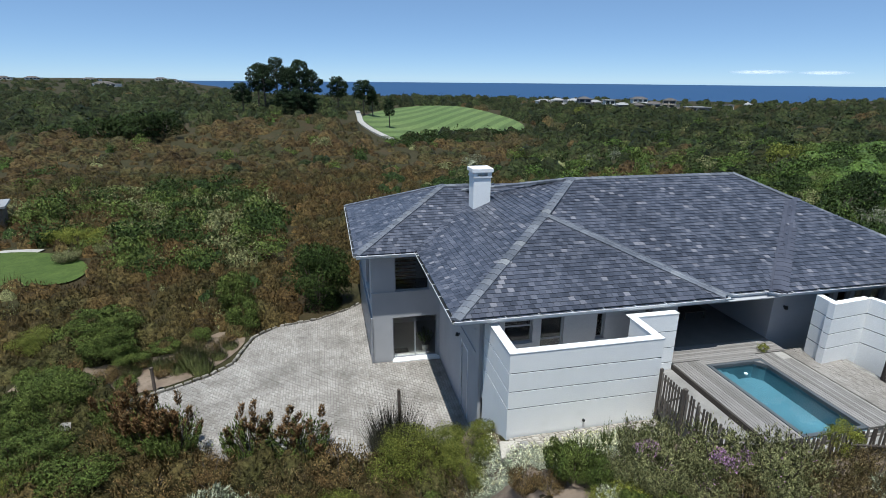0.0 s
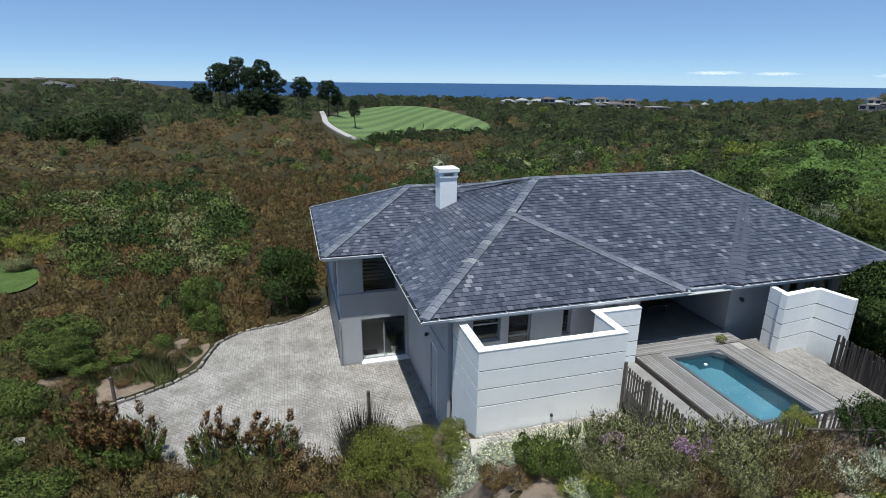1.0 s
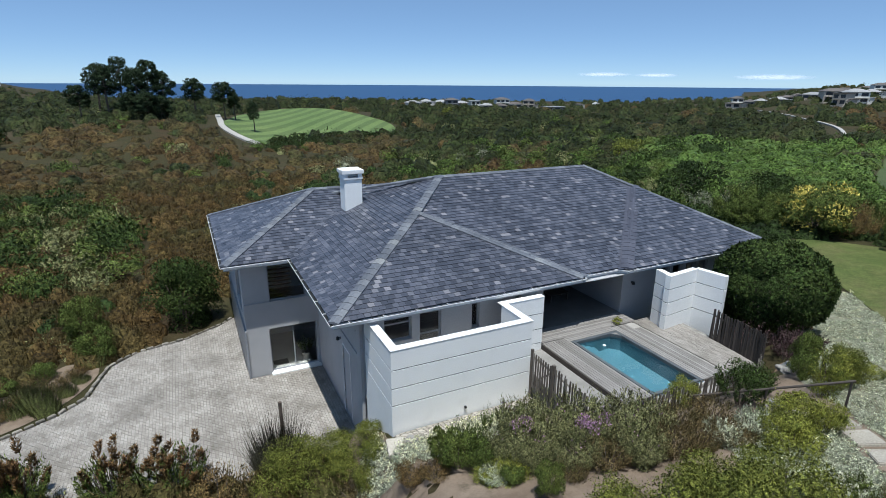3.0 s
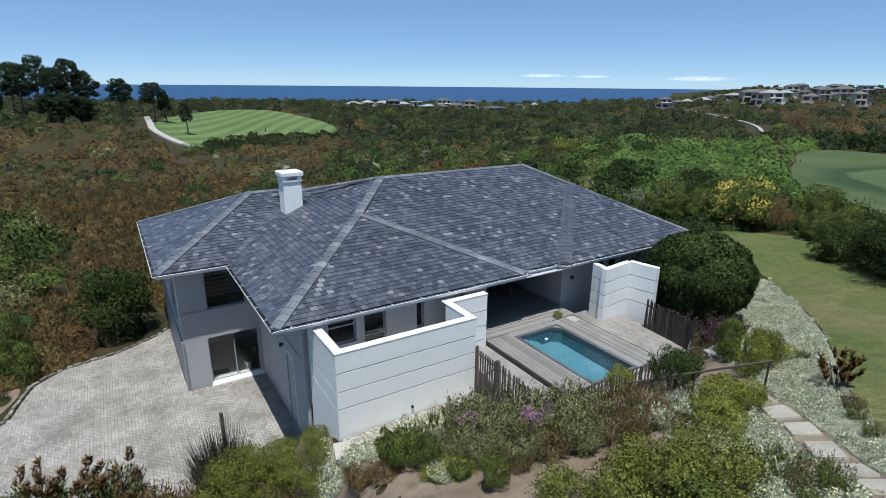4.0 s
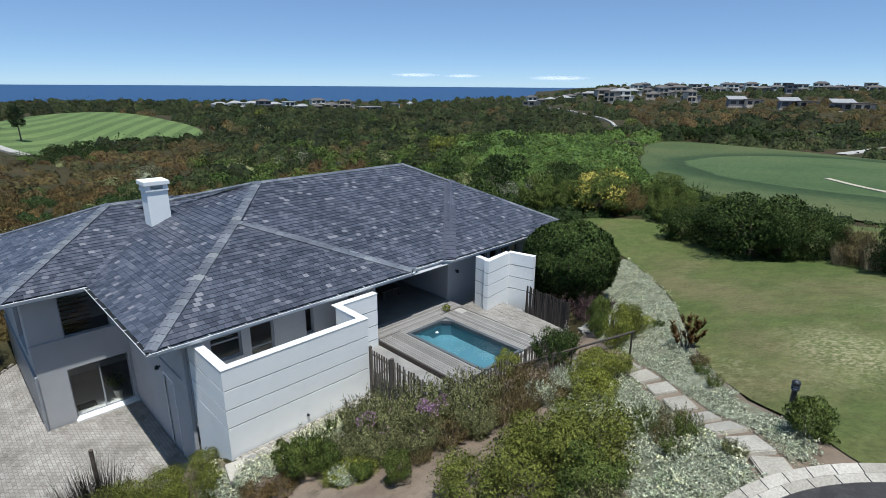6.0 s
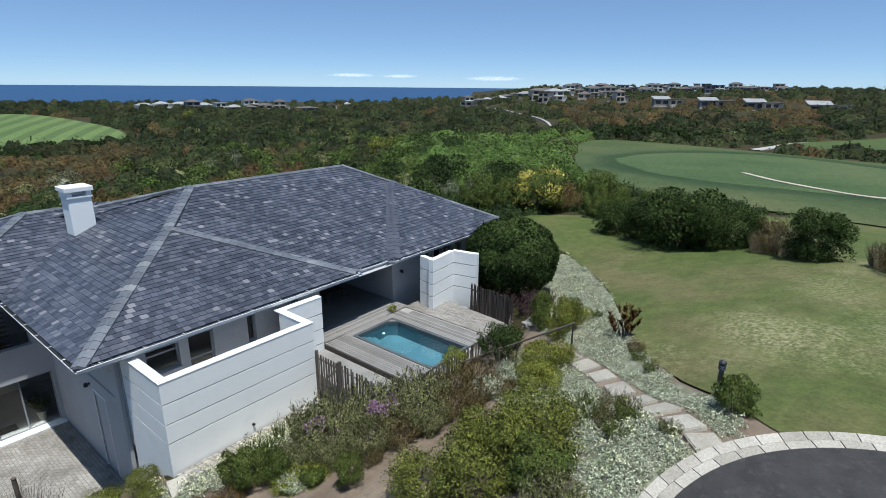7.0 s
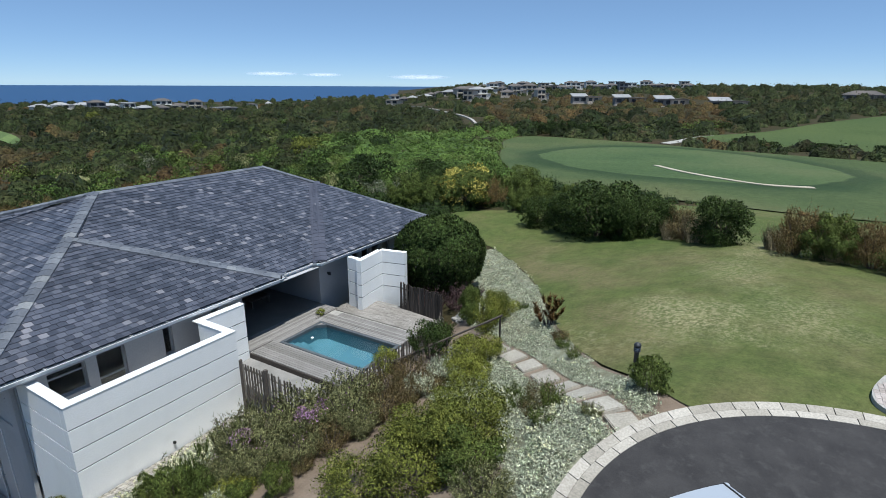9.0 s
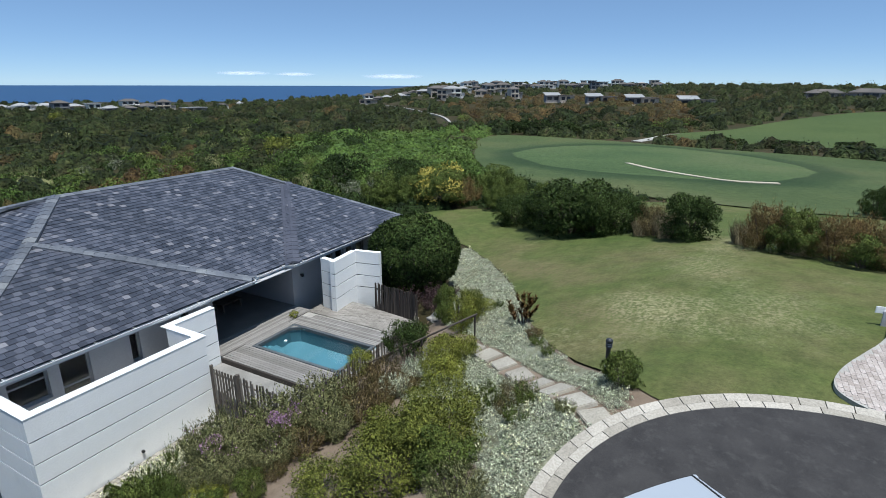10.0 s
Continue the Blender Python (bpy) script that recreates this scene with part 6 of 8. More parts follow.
# pale bushes behind the east end of the roof and among the far scrub
rq = np.random.default_rng(61)
pale = [(40.9, 22.5, 3.2), (40.3, 20.1, 3.0), (43.5, 20.5, 3.2), (38.9, 16.4, 2.4), (41.4, 17.6, 2.6), (46.5, 29.8, 3.2), (38.6, 18.6, 1.8), (42.0, 25.6, 2.4), (36.9, 15.6, 1.7), (24.3, 92.3, 5.0), (57.0, 94.7, 5.0), (49.8, 92.4, 4.0), (51.9, 71.9, 4.6)]
scrub("pale_bushes", PALEBUSH, "pale silver-grey bushes behind the house", rq, np.array([(x, y, w, ground_height(x, y)) for x, y, w in pale]), 460, 0.62, 0.05, 0, "shrubs", 0.6)
# trees that overlap the near rim of the far fairway
rim = []
for k in range(44):
    b = rq.uniform(7.5, 21.5)
    d = np.interp(b, (7.3, 8.8, 10.2, 13.8, 17.4, 20.1), (142, 148, 159, 177, 177, 191)) - abs(rq.normal(0, 6))
    x, y = polar(b, d)
    rim.append((x, y, rq.uniform(4.0, 7.0), ground_height(x, y)))
scrub("rim_trees", THICKET, "rounded dark green trees below the fairway", rq, np.array(rim), 300, 0.55, 0.06, 0, "trees", 0.8)
# dark trees at the back of the bracken
back = [(79.4, 59.7, 7.5), (97.2, 65.6, 8.5), (88.0, 67.0, 6.5), (84.2, 109.8, 8.0), (70.0, 60.0, 5.5), (92.0, 88.0, 8.0), (105.0, 92.0, 9.0), (60.0, 48.0, 4.5)]
scrub("bracken_trees", THICKET, "dark rounded trees standing in the bracken", rq, np.array([(x, y, w, ground_height(x, y)) for x, y, w in back]), 420, 0.6, 0.05, 0, "trees", 0.75)

# silver groundcover beds
BED1 = smooth_loop([(1.7, -11.2), (1.9, -12.0), (3.0, -12.1), (4.1, -12.5), (5.0, -11.9), (6.8, -10.25), (8.3, -8.7), (9.3, -7.3), (9.0, -6.0), (7.2, -6.3), (6.0, -7.4), (5.4, -9.0), (4.2, -10.2), (3.1, -10.8)], 4)
BED2 = smooth_loop([(5.75, -12.85), (6.5, -12.9), (7.7, -11.9), (9.6, -10.2), (12.0, -8.6), (15.0, -7.1), (19.6, -4.5), (26.2, 0.3), (24.6, 0.9), (21.4, -0.3), (19.0, -1.7), (16.6, -2.9), (14.8, -3.9), (12.4, -4.9), (10.7, -7.2), (9.0, -9.2), (7.4, -10.95), (6.4, -11.9)], 4)
BED3 = smooth_loop([(-0.3, 0.6), (-0.1, -0.9), (1.2, -1.0), (2.4, -0.9), (4.2, -0.9), (4.6, -1.6), (3.0, -2.3), (1.0, -2.6), (-0.6, -2.0), (-1.3, -0.6), (-1.2, 0.8)], 4)
for outline, n, flowers in ((BED1, 3400, 260), (BED2, 7600, 520), (BED3, 1500, 750)):
    x0, x1 = min(p[0] for p in outline), max(p[0] for p in outline)
    y0, y1 = min(p[1] for p in outline), max(p[1] for p in outline)
    V, F, got = [], [], 0
    base_shape = [mound(rs, 1.0, 0.42, 66, 0.115, 10) for _ in range(5)]
    while got < n:
        x, y = rs.uniform(x0, x1), rs.uniform(y0, y1)
        got += 1
        if not in_outline(outline, x, y) or noise.noise((x * 0.9, y * 0.9, 1.0)) < -0.42:
            continue
        w = rs.uniform(0.2, 0.54)
        z = ground_height(x, y)
        V.append(moved(base_shape[got % 5], (w, w, w * rs.uniform(0.5, 1.0)), (x, y, z), got))
        if got % max(1, n // flowers) == 0:
            F.append(moved(mound(rs, 0.25, 0.2, 14, 0.06, 4), 1, (x, y, z + w * 0.35)))
    V = np.concatenate(V)
    bed = tagged(new("groundcover", foliage_mesh("groundcover", V, SILVERLEAF)), "silver-grey groundcover mat between the path and lawn", "groundcover", "", "stuff")
    F = np.concatenate(F)
    tagged(new("bed_flowers", foliage_mesh("bed_flowers", F, WHITEFLOWER)), "small pale yellow and white daisies in the silver mat", "flowers", "", "stuff")
    mat_sheet, _ = drape("groundcover_mat", outline, SILVERMAT, 0.038, 0.5)
    tagged(mat_sheet, "close silver-green mat of creeping stems", "groundcover", "", "stuff")
soil_bed, _ = drape("soil_bed", smooth_loop([(0.0, -2.0), (5.0, -1.4), (7.0, -3.6), (13.6, -3.6), (19, -3.0), (25, -0.6), (15.2, -7.05), (9.9, -10.2), (7.0, -12.75), (6.35, -13.85), (5.2, -13.1), (3.9, -12.4), (1.4, -11.8), (-1.5, -11.5), (-3, -6), (-1, -3)], 3), SOIL, 0.02, 0.5)
corner_bed, _ = drape("soil_corner", smooth_loop([(-2.6, 2.3), (-0.15, 2.4), (-0.12, 0.1), (0.0, -1.9), (-1.0, -2.9), (-3.0, -2.0), (-3.4, 0.5)], 3), SOIL, 0.03, 0.4)
tagged(corner_bed, "bare brown soil at the patio corner", "soil", "", "structure")
tagged(soil_bed, "bare brown soil of the garden beds", "soil", "", "structure")


# ---- windows and doors ----
def window(p, ang, u0, u1, z0, z1, bars=(), rails=(), depth=0.12, name="window"):
    """A framed window in a wall that starts at p and runs along ang; bars and rails are places of mullions and transoms."""
    m = pose(p[0], p[1], 0, 0, 0, ang)
    bm = bmesh.new()
    t = 0.055
    y0, y1 = depth, depth + 0.06
    add_box(bm, (u0, y0, z0), (u0 + t, y1, z1), 0.004, m)
    add_box(bm, (u1 - t, y0, z0), (u1, y1, z1), 0.004, m)
    add_box(bm, (u0 + t, y0 + 0.001, z0), (u1 - t, y1 - 0.001, z0 + t), 0.004, m)
    add_box(bm, (u0 + t, y0 + 0.001, z1 - t), (u1 - t, y1 - 0.001, z1), 0.004, m)
    for u in bars:
        add_box(bm, (u - t / 2, y0 + 0.004, z0 + t), (u + t / 2, y1 - 0.004, z1 - t), 0.003, m)
    for z in rails:
        add_box(bm, (u0 + t, y0 - 0.004, z - t / 2), (u1 - t, y1 - 0.008, z + t / 2), 0.003, m)
    w = part(name, bm, FRAME, house, "grey aluminium framed window")
    g = part("pane", box((u0 + 0.02, y0 + 0.026, z0 + 0.02), (u1 - 0.02, y0 + 0.034, z1 - 0.02), 0, m), GLASS, w, "reflective window glass")
    g.visible_shadow = False
    part("sill", box((u0 - 0.05, -0.03, z0 - 0.045), (u1 + 0.05, depth, z0 - 0.002), 0.005, m), PLASTER, w)
    return w


window((WW, FW), 0, 0.76, 1.82, 1.7, 2.59, (), (2.35,))
window((WW, FW), 0, 2.14, 3.02, 0.9, 2.64, (), (1.74,))
window((WW, FW), 0, 4.32, 4.66, 1.6, 2.64)
window((WW, FW), 0, 6.25, 6.57, 1.6, 2.64)
window((WW, EY), -90, 6.47, 6.89, 1.96, 2.75)
window((EX, EY), 0, 1.12, 2.78, 1.00, 2.86)
window((EX, 18.85), -90, 5.3, 7.6, 0.3, 2.5, (6.4,))
for u0, u1 in ((2.01, 2.86), (3.07, 3.71), (3.92, 4.56), (4.77, 5.41)):
    window((TX1, FW), 0, u0, u1, 1.6, 2.70)
# louvre blind slats behind the upper entrance window
for k in range(9):
    part("blind_slat", box((EX + 1.2, EY + 0.27, 1.07 + k * 0.19), (EX + 2.2, EY + 0.35, 1.12 + k * 0.19), 0.004), BARK, house)
# glazed entrance: fixed pane and door leaf
DT = -0.36
window((EX, EY), 0, 0.98, 3.20, COURT_Z + 0.06, DT, (2.10,), (), 0.16, "entrance_glazing")
part("threshold", box((EX + 0.93, EY - 0.25, COURT_Z - 0.02), (WW - 0.02, EY + 0.26, COURT_Z + 0.06), 0.01), CAP, house, "bright white entrance threshold")
D0, D1 = EY - 5.41, EY - 4.40
door = part("side_door", box((WW + 0.03, D0 + 0.04, COURT_Z + 0.02), (WW + 0.09, D1 - 0.04, 0.42), 0.006), PLASTER, house, "flush grey-painted side door")
for lo, hi in (((WW - 0.02, D0 - 0.05, COURT_Z + 0.02), (WW + 0.06, D0 + 0.0, 0.50)), ((WW - 0.02, D1 + 0.0, COURT_Z + 0.02), (WW + 0.06, D1 + 0.05, 0.50)), ((WW - 0.02, D0 + 0.002, 0.43), (WW + 0.06, D1 - 0.002, 0.50))):
    part("door_frame", box(lo, hi), GUTTER, door)
bm = bmesh.new()
add_cyl(bm, (WW - 0.03, D1 - 0.12, -1.6), (WW - 0.03, D1 - 0.24, -1.6), 0.014)
add_cyl(bm, (WW + 0.03, D1 - 0.12, -1.6), (WW - 0.03, D1 - 0.12, -1.6), 0.012)
part("handle", bm, FRAME, door)
# corner pier at the side wall, dark plinth panel on the west side
part("corner_pier", box((WW - 0.12, FW + 0.1, -2.4), (WW - 0.002, FW + 0.55, SOF), 0.008), PLASTER, house)
part("plinth", box((EX - 0.08, EY - 0.08, COURT_Z - 0.1), (EX - 0.004, EY + 8.4, COURT_Z + 2.4), 0.006), FRAME, house, "dark grey plinth panel")


def wall_light(x, y, z, ang, label):
    ob = empty("wall_light", (x, y, z), ang, label, "lamp")
    bm = bmesh.new()
    add_cyl(bm, (0, 0, -0.07), (0, 0, 0.03), 0.075, 0.06, 14)
    bmesh.ops.create_uvsphere(bm, u_segments=14, v_segments=8, radius=0.062, matrix=Matrix.Translation((0, 0, 0.03)) @ Matrix.Diagonal((1, 1, 0.7, 1)))
    part("shade", bm, BLACK, ob)
    bm = bmesh.new()
    add_cyl(bm, (0.1, 0, 0), (0.0, 0, 0), 0.02, None, 8)
    add_cyl(bm, (0.12, 0, 0), (0.095, 0, 0), 0.05, None, 12)
    part("bracket", bm, BLACK, ob)
    return ob


wall_light(WW - 0.12, 6.02, 0.58, 0, "black round wall lamp on the plaster")
wall_light(TX1 + 0.55, FW - 0.12, 2.2, 90, "small black wall lamp by the terrace")

# doormat and potted plant at the entrance
mat = empty("doormat", (EX + 1.5, EY + 0.9, COURT_Z + 0.02), 0, "black doormat inside the entrance glazing", "doormat")
part("mat", box((-0.35, -0.25, 0), (0.35, 0.25, 0.02), 0.006), BLACK, mat)
pot = empty("potted_plant", (WW - 0.6, EY + 0.7, COURT_Z + 0.02), 0, "leafy pale plant in a round pot", "plant")
bm = bmesh.new()
add_cyl(bm, (0, 0, 0), (0, 0, 0.4), 0.15, 0.2, 18)
part("pot", bm, CONCRETE, pot)
rsd = np.random.default_rng(3)
meshpart("foliage", foliage_mesh("foliage", moved(wispy(rsd, 0.8, 1.0, 40, 16, 0.11, 0.04), 1, (0, 0, 0.35)), MIDLEAF), pot)

# sofa and low table under the terrace roof
sofa = empty("outdoor_sofa", (10.3, 6.2, DECK_Z + 0.005), 0, "dark wicker outdoor sofa in terrace shade", "sofa")
part("base", box((-0.9, -0.4, 0.08), (0.9, 0.4, 0.36), 0.03), BARK, sofa)
part("backrest", box((-0.9, 0.25, 0.361), (0.9, 0.42, 0.8), 0.04), BARK, sofa)
for sx in (-1, 1):
    part("armrest", box((sx * 0.9 - 0.09, -0.4, 0.362), (sx * 0.9 + 0.09, 0.24, 0.6), 0.03), BARK, sofa)
    part("cushion", box((sx * 0.4 - 0.38, -0.36, 0.363), (sx * 0.4 + 0.38, 0.22, 0.5), 0.05), PLASTER, sofa, "grey seat cushion")
    for sy in (-0.3, 0.3):
        part("leg", box((sx * 0.82 - 0.03, sy - 0.03, 0), (sx * 0.82 + 0.03, sy + 0.03, 0.08)), BARK, sofa)
table = empty("low_table", (10.2, 5.1, DECK_Z + 0.005), 0, "low dark wooden table before the sofa", "table")
part("top", box((-0.55, -0.32, 0.34), (0.55, 0.32, 0.38), 0.01), BARK, table)
for sx in (-0.48, 0.48):
    for sy in (-0.26, 0.26):
        part("leg", box((sx - 0.03, sy - 0.03, 0), (sx + 0.03, sy + 0.03, 0.34)), BARK, table)


# ---- fences ----
def picket_run(fence, pts, top, foot, gap=0.13, seed=1, wood=PICKET):
    """Round-topped split poles along plan points, with two rails."""
    r = random.Random(seed)
    shapes = []
    for k in range(4):
        bm = bmesh.new()
        w = 0.07 + 0.012 * k
        h = top - foot
        add_box(bm, (-w / 2, -0.02, 0), (w / 2, 0.02, h), 0.008)
        for v in bm.verts:
            if v.co.z > h - 0.02:
                v.co.x *= 0.7
        me = bpy.data.meshes.new("picket")
        bm.to_mesh(me)
        bm.free()
        me.materials.append(wood)
        shapes.append(me)
    for (ax, ay), (bx, by) in zip(pts, pts[1:]):
        d = Vector((bx - ax, by - ay))
        ang = math.degrees(math.atan2(d.y, d.x))
        n = int(d.length / gap)
        for i in range(n):
            t = (i + 0.5) / n
            meshpart("picket", shapes[r.randrange(4)], fence, "", pose(ax + d.x * t, ay + d.y * t, foot + r.uniform(-0.05, 0.05), r.uniform(-1.5, 1.5), r.uniform(-2, 2), ang))
        m = pose(ax, ay, foot, 0, 0, ang)
        for z in (0.2, (top - foot) * 0.78):
            bm = bmesh.new()
            add_cyl(bm, m @ Vector((0, 0.045, z)), m @ Vector((d.length, 0.045, z)), 0.028, None, 8)
            part("rail", bm, wood, fence)


fence = empty("picket_fence", (0, 0, 0), 0, "dark weathered pole picket fence round the pool", "fence")
picket_run(fence, [(5.2, -1.25), (5.05, -3.95), (8.4, -3.95), (11.5, -4.15), (12.4, -3.6)], 1.75, 0.62, 0.145, 2, LITPICKET)
fence2 = empty("pole_fence", (0, 0, 0), 0, "tall dark close-set pole fence beside the terrace", "fence")
picket_run(fence2, [(13.45, -0.78), (13.3, -2.0), (13.15, -3.25)], 2.1, 0.75, 0.082, 5)
gate = empty("pool_gate", (5.24, -0.06, 0.3), -91, "dark timber picket gate with diagonal brace", "gate")
for k in range(8):
    part("picket", box((0.06 + k * 0.14, -0.02, 0.02), (0.125 + k * 0.14, 0.02, 1.4), 0.008), LITPICKET, gate)
for z in (0.15, 1.15):
    part("rail", box((0.02, 0.021, z), (1.15, 0.06, z + 0.075), 0.006), LITPICKET, gate)
bm = bmesh.new()
add_cyl(bm, (0.06, 0.075, 0.2), (1.1, 0.075, 1.15), 0.03, None, 6)
part("brace", bm, LITPICKET, gate)
part("post", box((-0.05, -0.05, -0.4), (0.03, 0.05, 1.5), 0.01), LITPICKET, gate)
part("post", box((1.17, -0.06, -0.6), (1.29, 0.06, 1.5), 0.01), LITPICKET, gate)
part("latch", box((1.12, -0.045, 0.95), (1.2, -0.022, 1.0), 0.004), BLACK, gate)

# ---- stepping-stone path, steps and handrail ----
path = empty("stone_path", (0, 0, 0), 0, "path of pale sandstone slabs through silver groundcover", "path", "", "structure")
LINE = [Vector(p) for p in ((4.75, -12.65), (5.45, -12.0), (6.25, -11.3), (7.05, -10.6), (7.8, -9.85), (8.55, -9.05), (9.2, -8.25), (9.7, -7.45))]
prng = random.Random(8)
for i, p in enumerate(LINE):
    q = LINE[min(i + 1, len(LINE) - 1)] - LINE[max(i - 1, 0)]
    ang = math.degrees(math.atan2(q.y, q.x))
    gx_ = ground_height(p.x + 0.3, p.y) - ground_height(p.x - 0.3, p.y)
    gy_ = ground_height(p.x, p.y + 0.3) - ground_height(p.x, p.y - 0.3)
    tilt_ = Vector((0, 0, 1)).rotation_difference(Vector((-gx_ / 0.6, -gy_ / 0.6, 1))).to_matrix().to_4x4()
    m = Matrix.Translation((p.x, p.y, ground_height(p.x, p.y) + 0.10)) @ tilt_ @ pose(0, 0, 0, 0, 0, ang + prng.uniform(-5, 5))
    L, w = 0.385 + prng.uniform(-0.03, 0.04), 0.34 + prng.uniform(-0.04, 0.04)
    part("slab", box((-L, -w, -0.12), (L, w, 0), 0.02, m), SANDSTONE, path)
stair = empty("garden_steps", (0, 0, 0), 0, "pale stone garden steps down to the pool", "steps", "", "structure")
for k in range(8):
    t = k / 7
    x, y, z = 9.95 + 1.25 * t, -6.95 + 2.2 * t, 2.05 - 1.15 * t
    part("step", box((-0.17, -0.6, -0.4), (0.2, 0.6, 0), 0.015, pose(x, y, z, 0, 0, 60)), SANDSTONE, stair)
rail = empty("handrail", (0, 0, 0), 0, "dark timber handrail on posts beside garden steps", "handrail")
bm = bmesh.new()
add_cyl(bm, (10.46, -7.29, 3.17), (8.1, -4.25, 1.58), 0.035, None, 10)
part("top_rail", bm, PICKET, rail)
for t in (0.02, 0.5, 0.97):
    x, y, z = 10.46 - 2.36 * t, -7.29 + 3.04 * t, 3.17 - 1.59 * t
    bm = bmesh.new()
    add_cyl(bm, (x, y, min(z - 0.9, ground_height(x, y) - 0.1)), (x, y, z), 0.032, None, 8)
    part("post", bm, PICKET, rail)


# silver mat creeping up to the slabs
fr = np.random.default_rng(91)
tuft_shapes = [mound(fr, 1.0, 0.42, 60, 0.115, 10) for _ in range(4)]
creep = []
for p, q in zip(LINE, LINE[1:]):
    along = (q - p).normalized()
    side = Vector((-along.y, along.x))
    for k in range(64):
        off = fr.uniform(0.44, 0.85) * (1 if k % 2 else -1)
        c = p + (q - p) * fr.random() + side * off
        w = fr.uniform(0.16, 0.34)
        creep.append(moved(tuft_shapes[k % 4], (w, w, w * 0.7), (c.x, c.y, ground_height(c.x, c.y) + 0.02), k))
tagged(new("path_edge_groundcover", foliage_mesh("path_edge_groundcover", np.concatenate(creep), SILVERLEAF)), "silver groundcover creeping along the stone slabs", "groundcover", "", "stuff")

# rough stone paving along the foot of the patio wall
foot_paving = empty("foot_paving", (0, 0, 0), 0, "strip of rough pale stones along the patio wall", "paving", "", "structure")
fx = 0.05
while fx < 5.1:
    fw = prng.uniform(0.13, 0.24)
    fy = -0.06
    while fy > -0.75:
        fd = prng.uniform(0.12, 0.24)
        cx, cy = fx + fw / 2, fy - fd / 2
        slope = math.degrees(math.atan2(ground_height(cx, cy + 0.15) - ground_height(cx, cy - 0.15), 0.3))
        part("stone", box((-fw / 2 + 0.005, -fd / 2 + 0.005, -0.1), (fw / 2 - 0.005, fd / 2 - 0.005, 0.04), 0.02, pose(cx, cy, ground_height(cx, cy) + prng.uniform(-0.01, 0.01), slope + prng.uniform(-2, 2), prng.uniform(-2, 2), prng.uniform(-12, 12))), KERBSTONE, foot_paving)
        fy -= fd
    fx += fw
part("step_slab", box((-0.28, -0.35, -0.12), (0.28, 0.35, 0.06), 0.02, pose(-0.15, -0.75, ground_height(-0.15, -0.75) + 0.1, 8, 0, -12)), SANDSTONE, foot_paving)


def boulder(x, y, size, seed, mat=ROCK, label="pale lichen-covered garden rock"):
    bm = bmesh.new()
    bmesh.ops.create_icosphere(bm, subdivisions=3, radius=size / 2)
    for v in bm.verts:
        n_ = noise.noise(v.co * (2.2 / size) + Vector((seed, seed * 2, 0)))
        v.co *= 1 + 0.45 * n_
        v.co.z *= 0.65
    ob = part("rock", bm, mat, None, label)
    ob.matrix_basis = pose(x, y, ground_height(x, y) + size * 0.12, 0, 0, seed * 40)
    return tagged(ob, label, "rock", "garden rocks")


for i, (x, y, s) in enumerate(((12.9, -3.5, 0.45), (13.3, -3.6, 0.5), (12.6, -3.8, 0.4), (13.1, -4.0, 0.45), (13.5, -4.0, 0.4), (12.8, -4.3, 0.35), (9.6, -5.9, 0.6), (8.9, -6.3, 0.35), (-15.9, 7.5, 0.5), (-14.9, 7.9, 0.45), (-17.0, 7.2, 0.4), (0.3, -0.9, 0.4))):
    boulder(x, y, s, i + 1)

# ---- edging stones round the court ----
edging = empty("court_edging", (0, 0, 0), 0, "row of rough pale edging stones round the court", "edging", "", "structure")
EL = [(-3.52, 17.73), (-4.16, 16.99), (-6.17, 15.77), (-8.29, 15.30), (-9.51, 14.18), (-9.88, 12.70), (-10.14, 11.48), (-11.04, 10.53), (-12.42, 9.71), (-15.07, 8.46), (-17.72, 7.40)]
for (ax, ay), (bx, by) in zip(EL, EL[1:]):
    d = Vector((bx - ax, by - ay))
    n = max(1, int(d.length / 0.36))
    for i in range(n):
        t = (i + 0.5) / n
        h = prng.uniform(0.04, 0.10)
        m = pose(ax + d.x * t, ay + d.y * t, COURT_Z - 0.03, prng.uniform(-4, 4), prng.uniform(-4, 4), math.degrees(math.atan2(d.y, d.x)) + prng.uniform(-9, 9))
        part("edging_stone", box((-0.165, -0.075, -0.1), (0.165, 0.075, h), 0.025, m), EDGESTONE, edging)


# ---- posts and lamps ----
def garden_post(x, y, z, high, label):
    ob = empty("garden_post", (x, y, z), 0, label, "post")
    bm = bmesh.new()
    add_cyl(bm, (0, 0, -0.2), (0.0, 0.03, high), 0.075, 0.065, 10)
    part("pole", bm, BARK, ob)
    bm = bmesh.new()
    add_cyl(bm, (0, 0.03, high), (0, 0.03, high + 0.03), 0.08, 0.05, 10)
    part("cap", bm, BARK, ob)


garden_post(-13.16, 9.52, COURT_Z, 1.15, "dark rough timber post at court edge")
garden_post(-2.83, 4.43, COURT_Z, 1.9, "dark rough timber post among reeds")


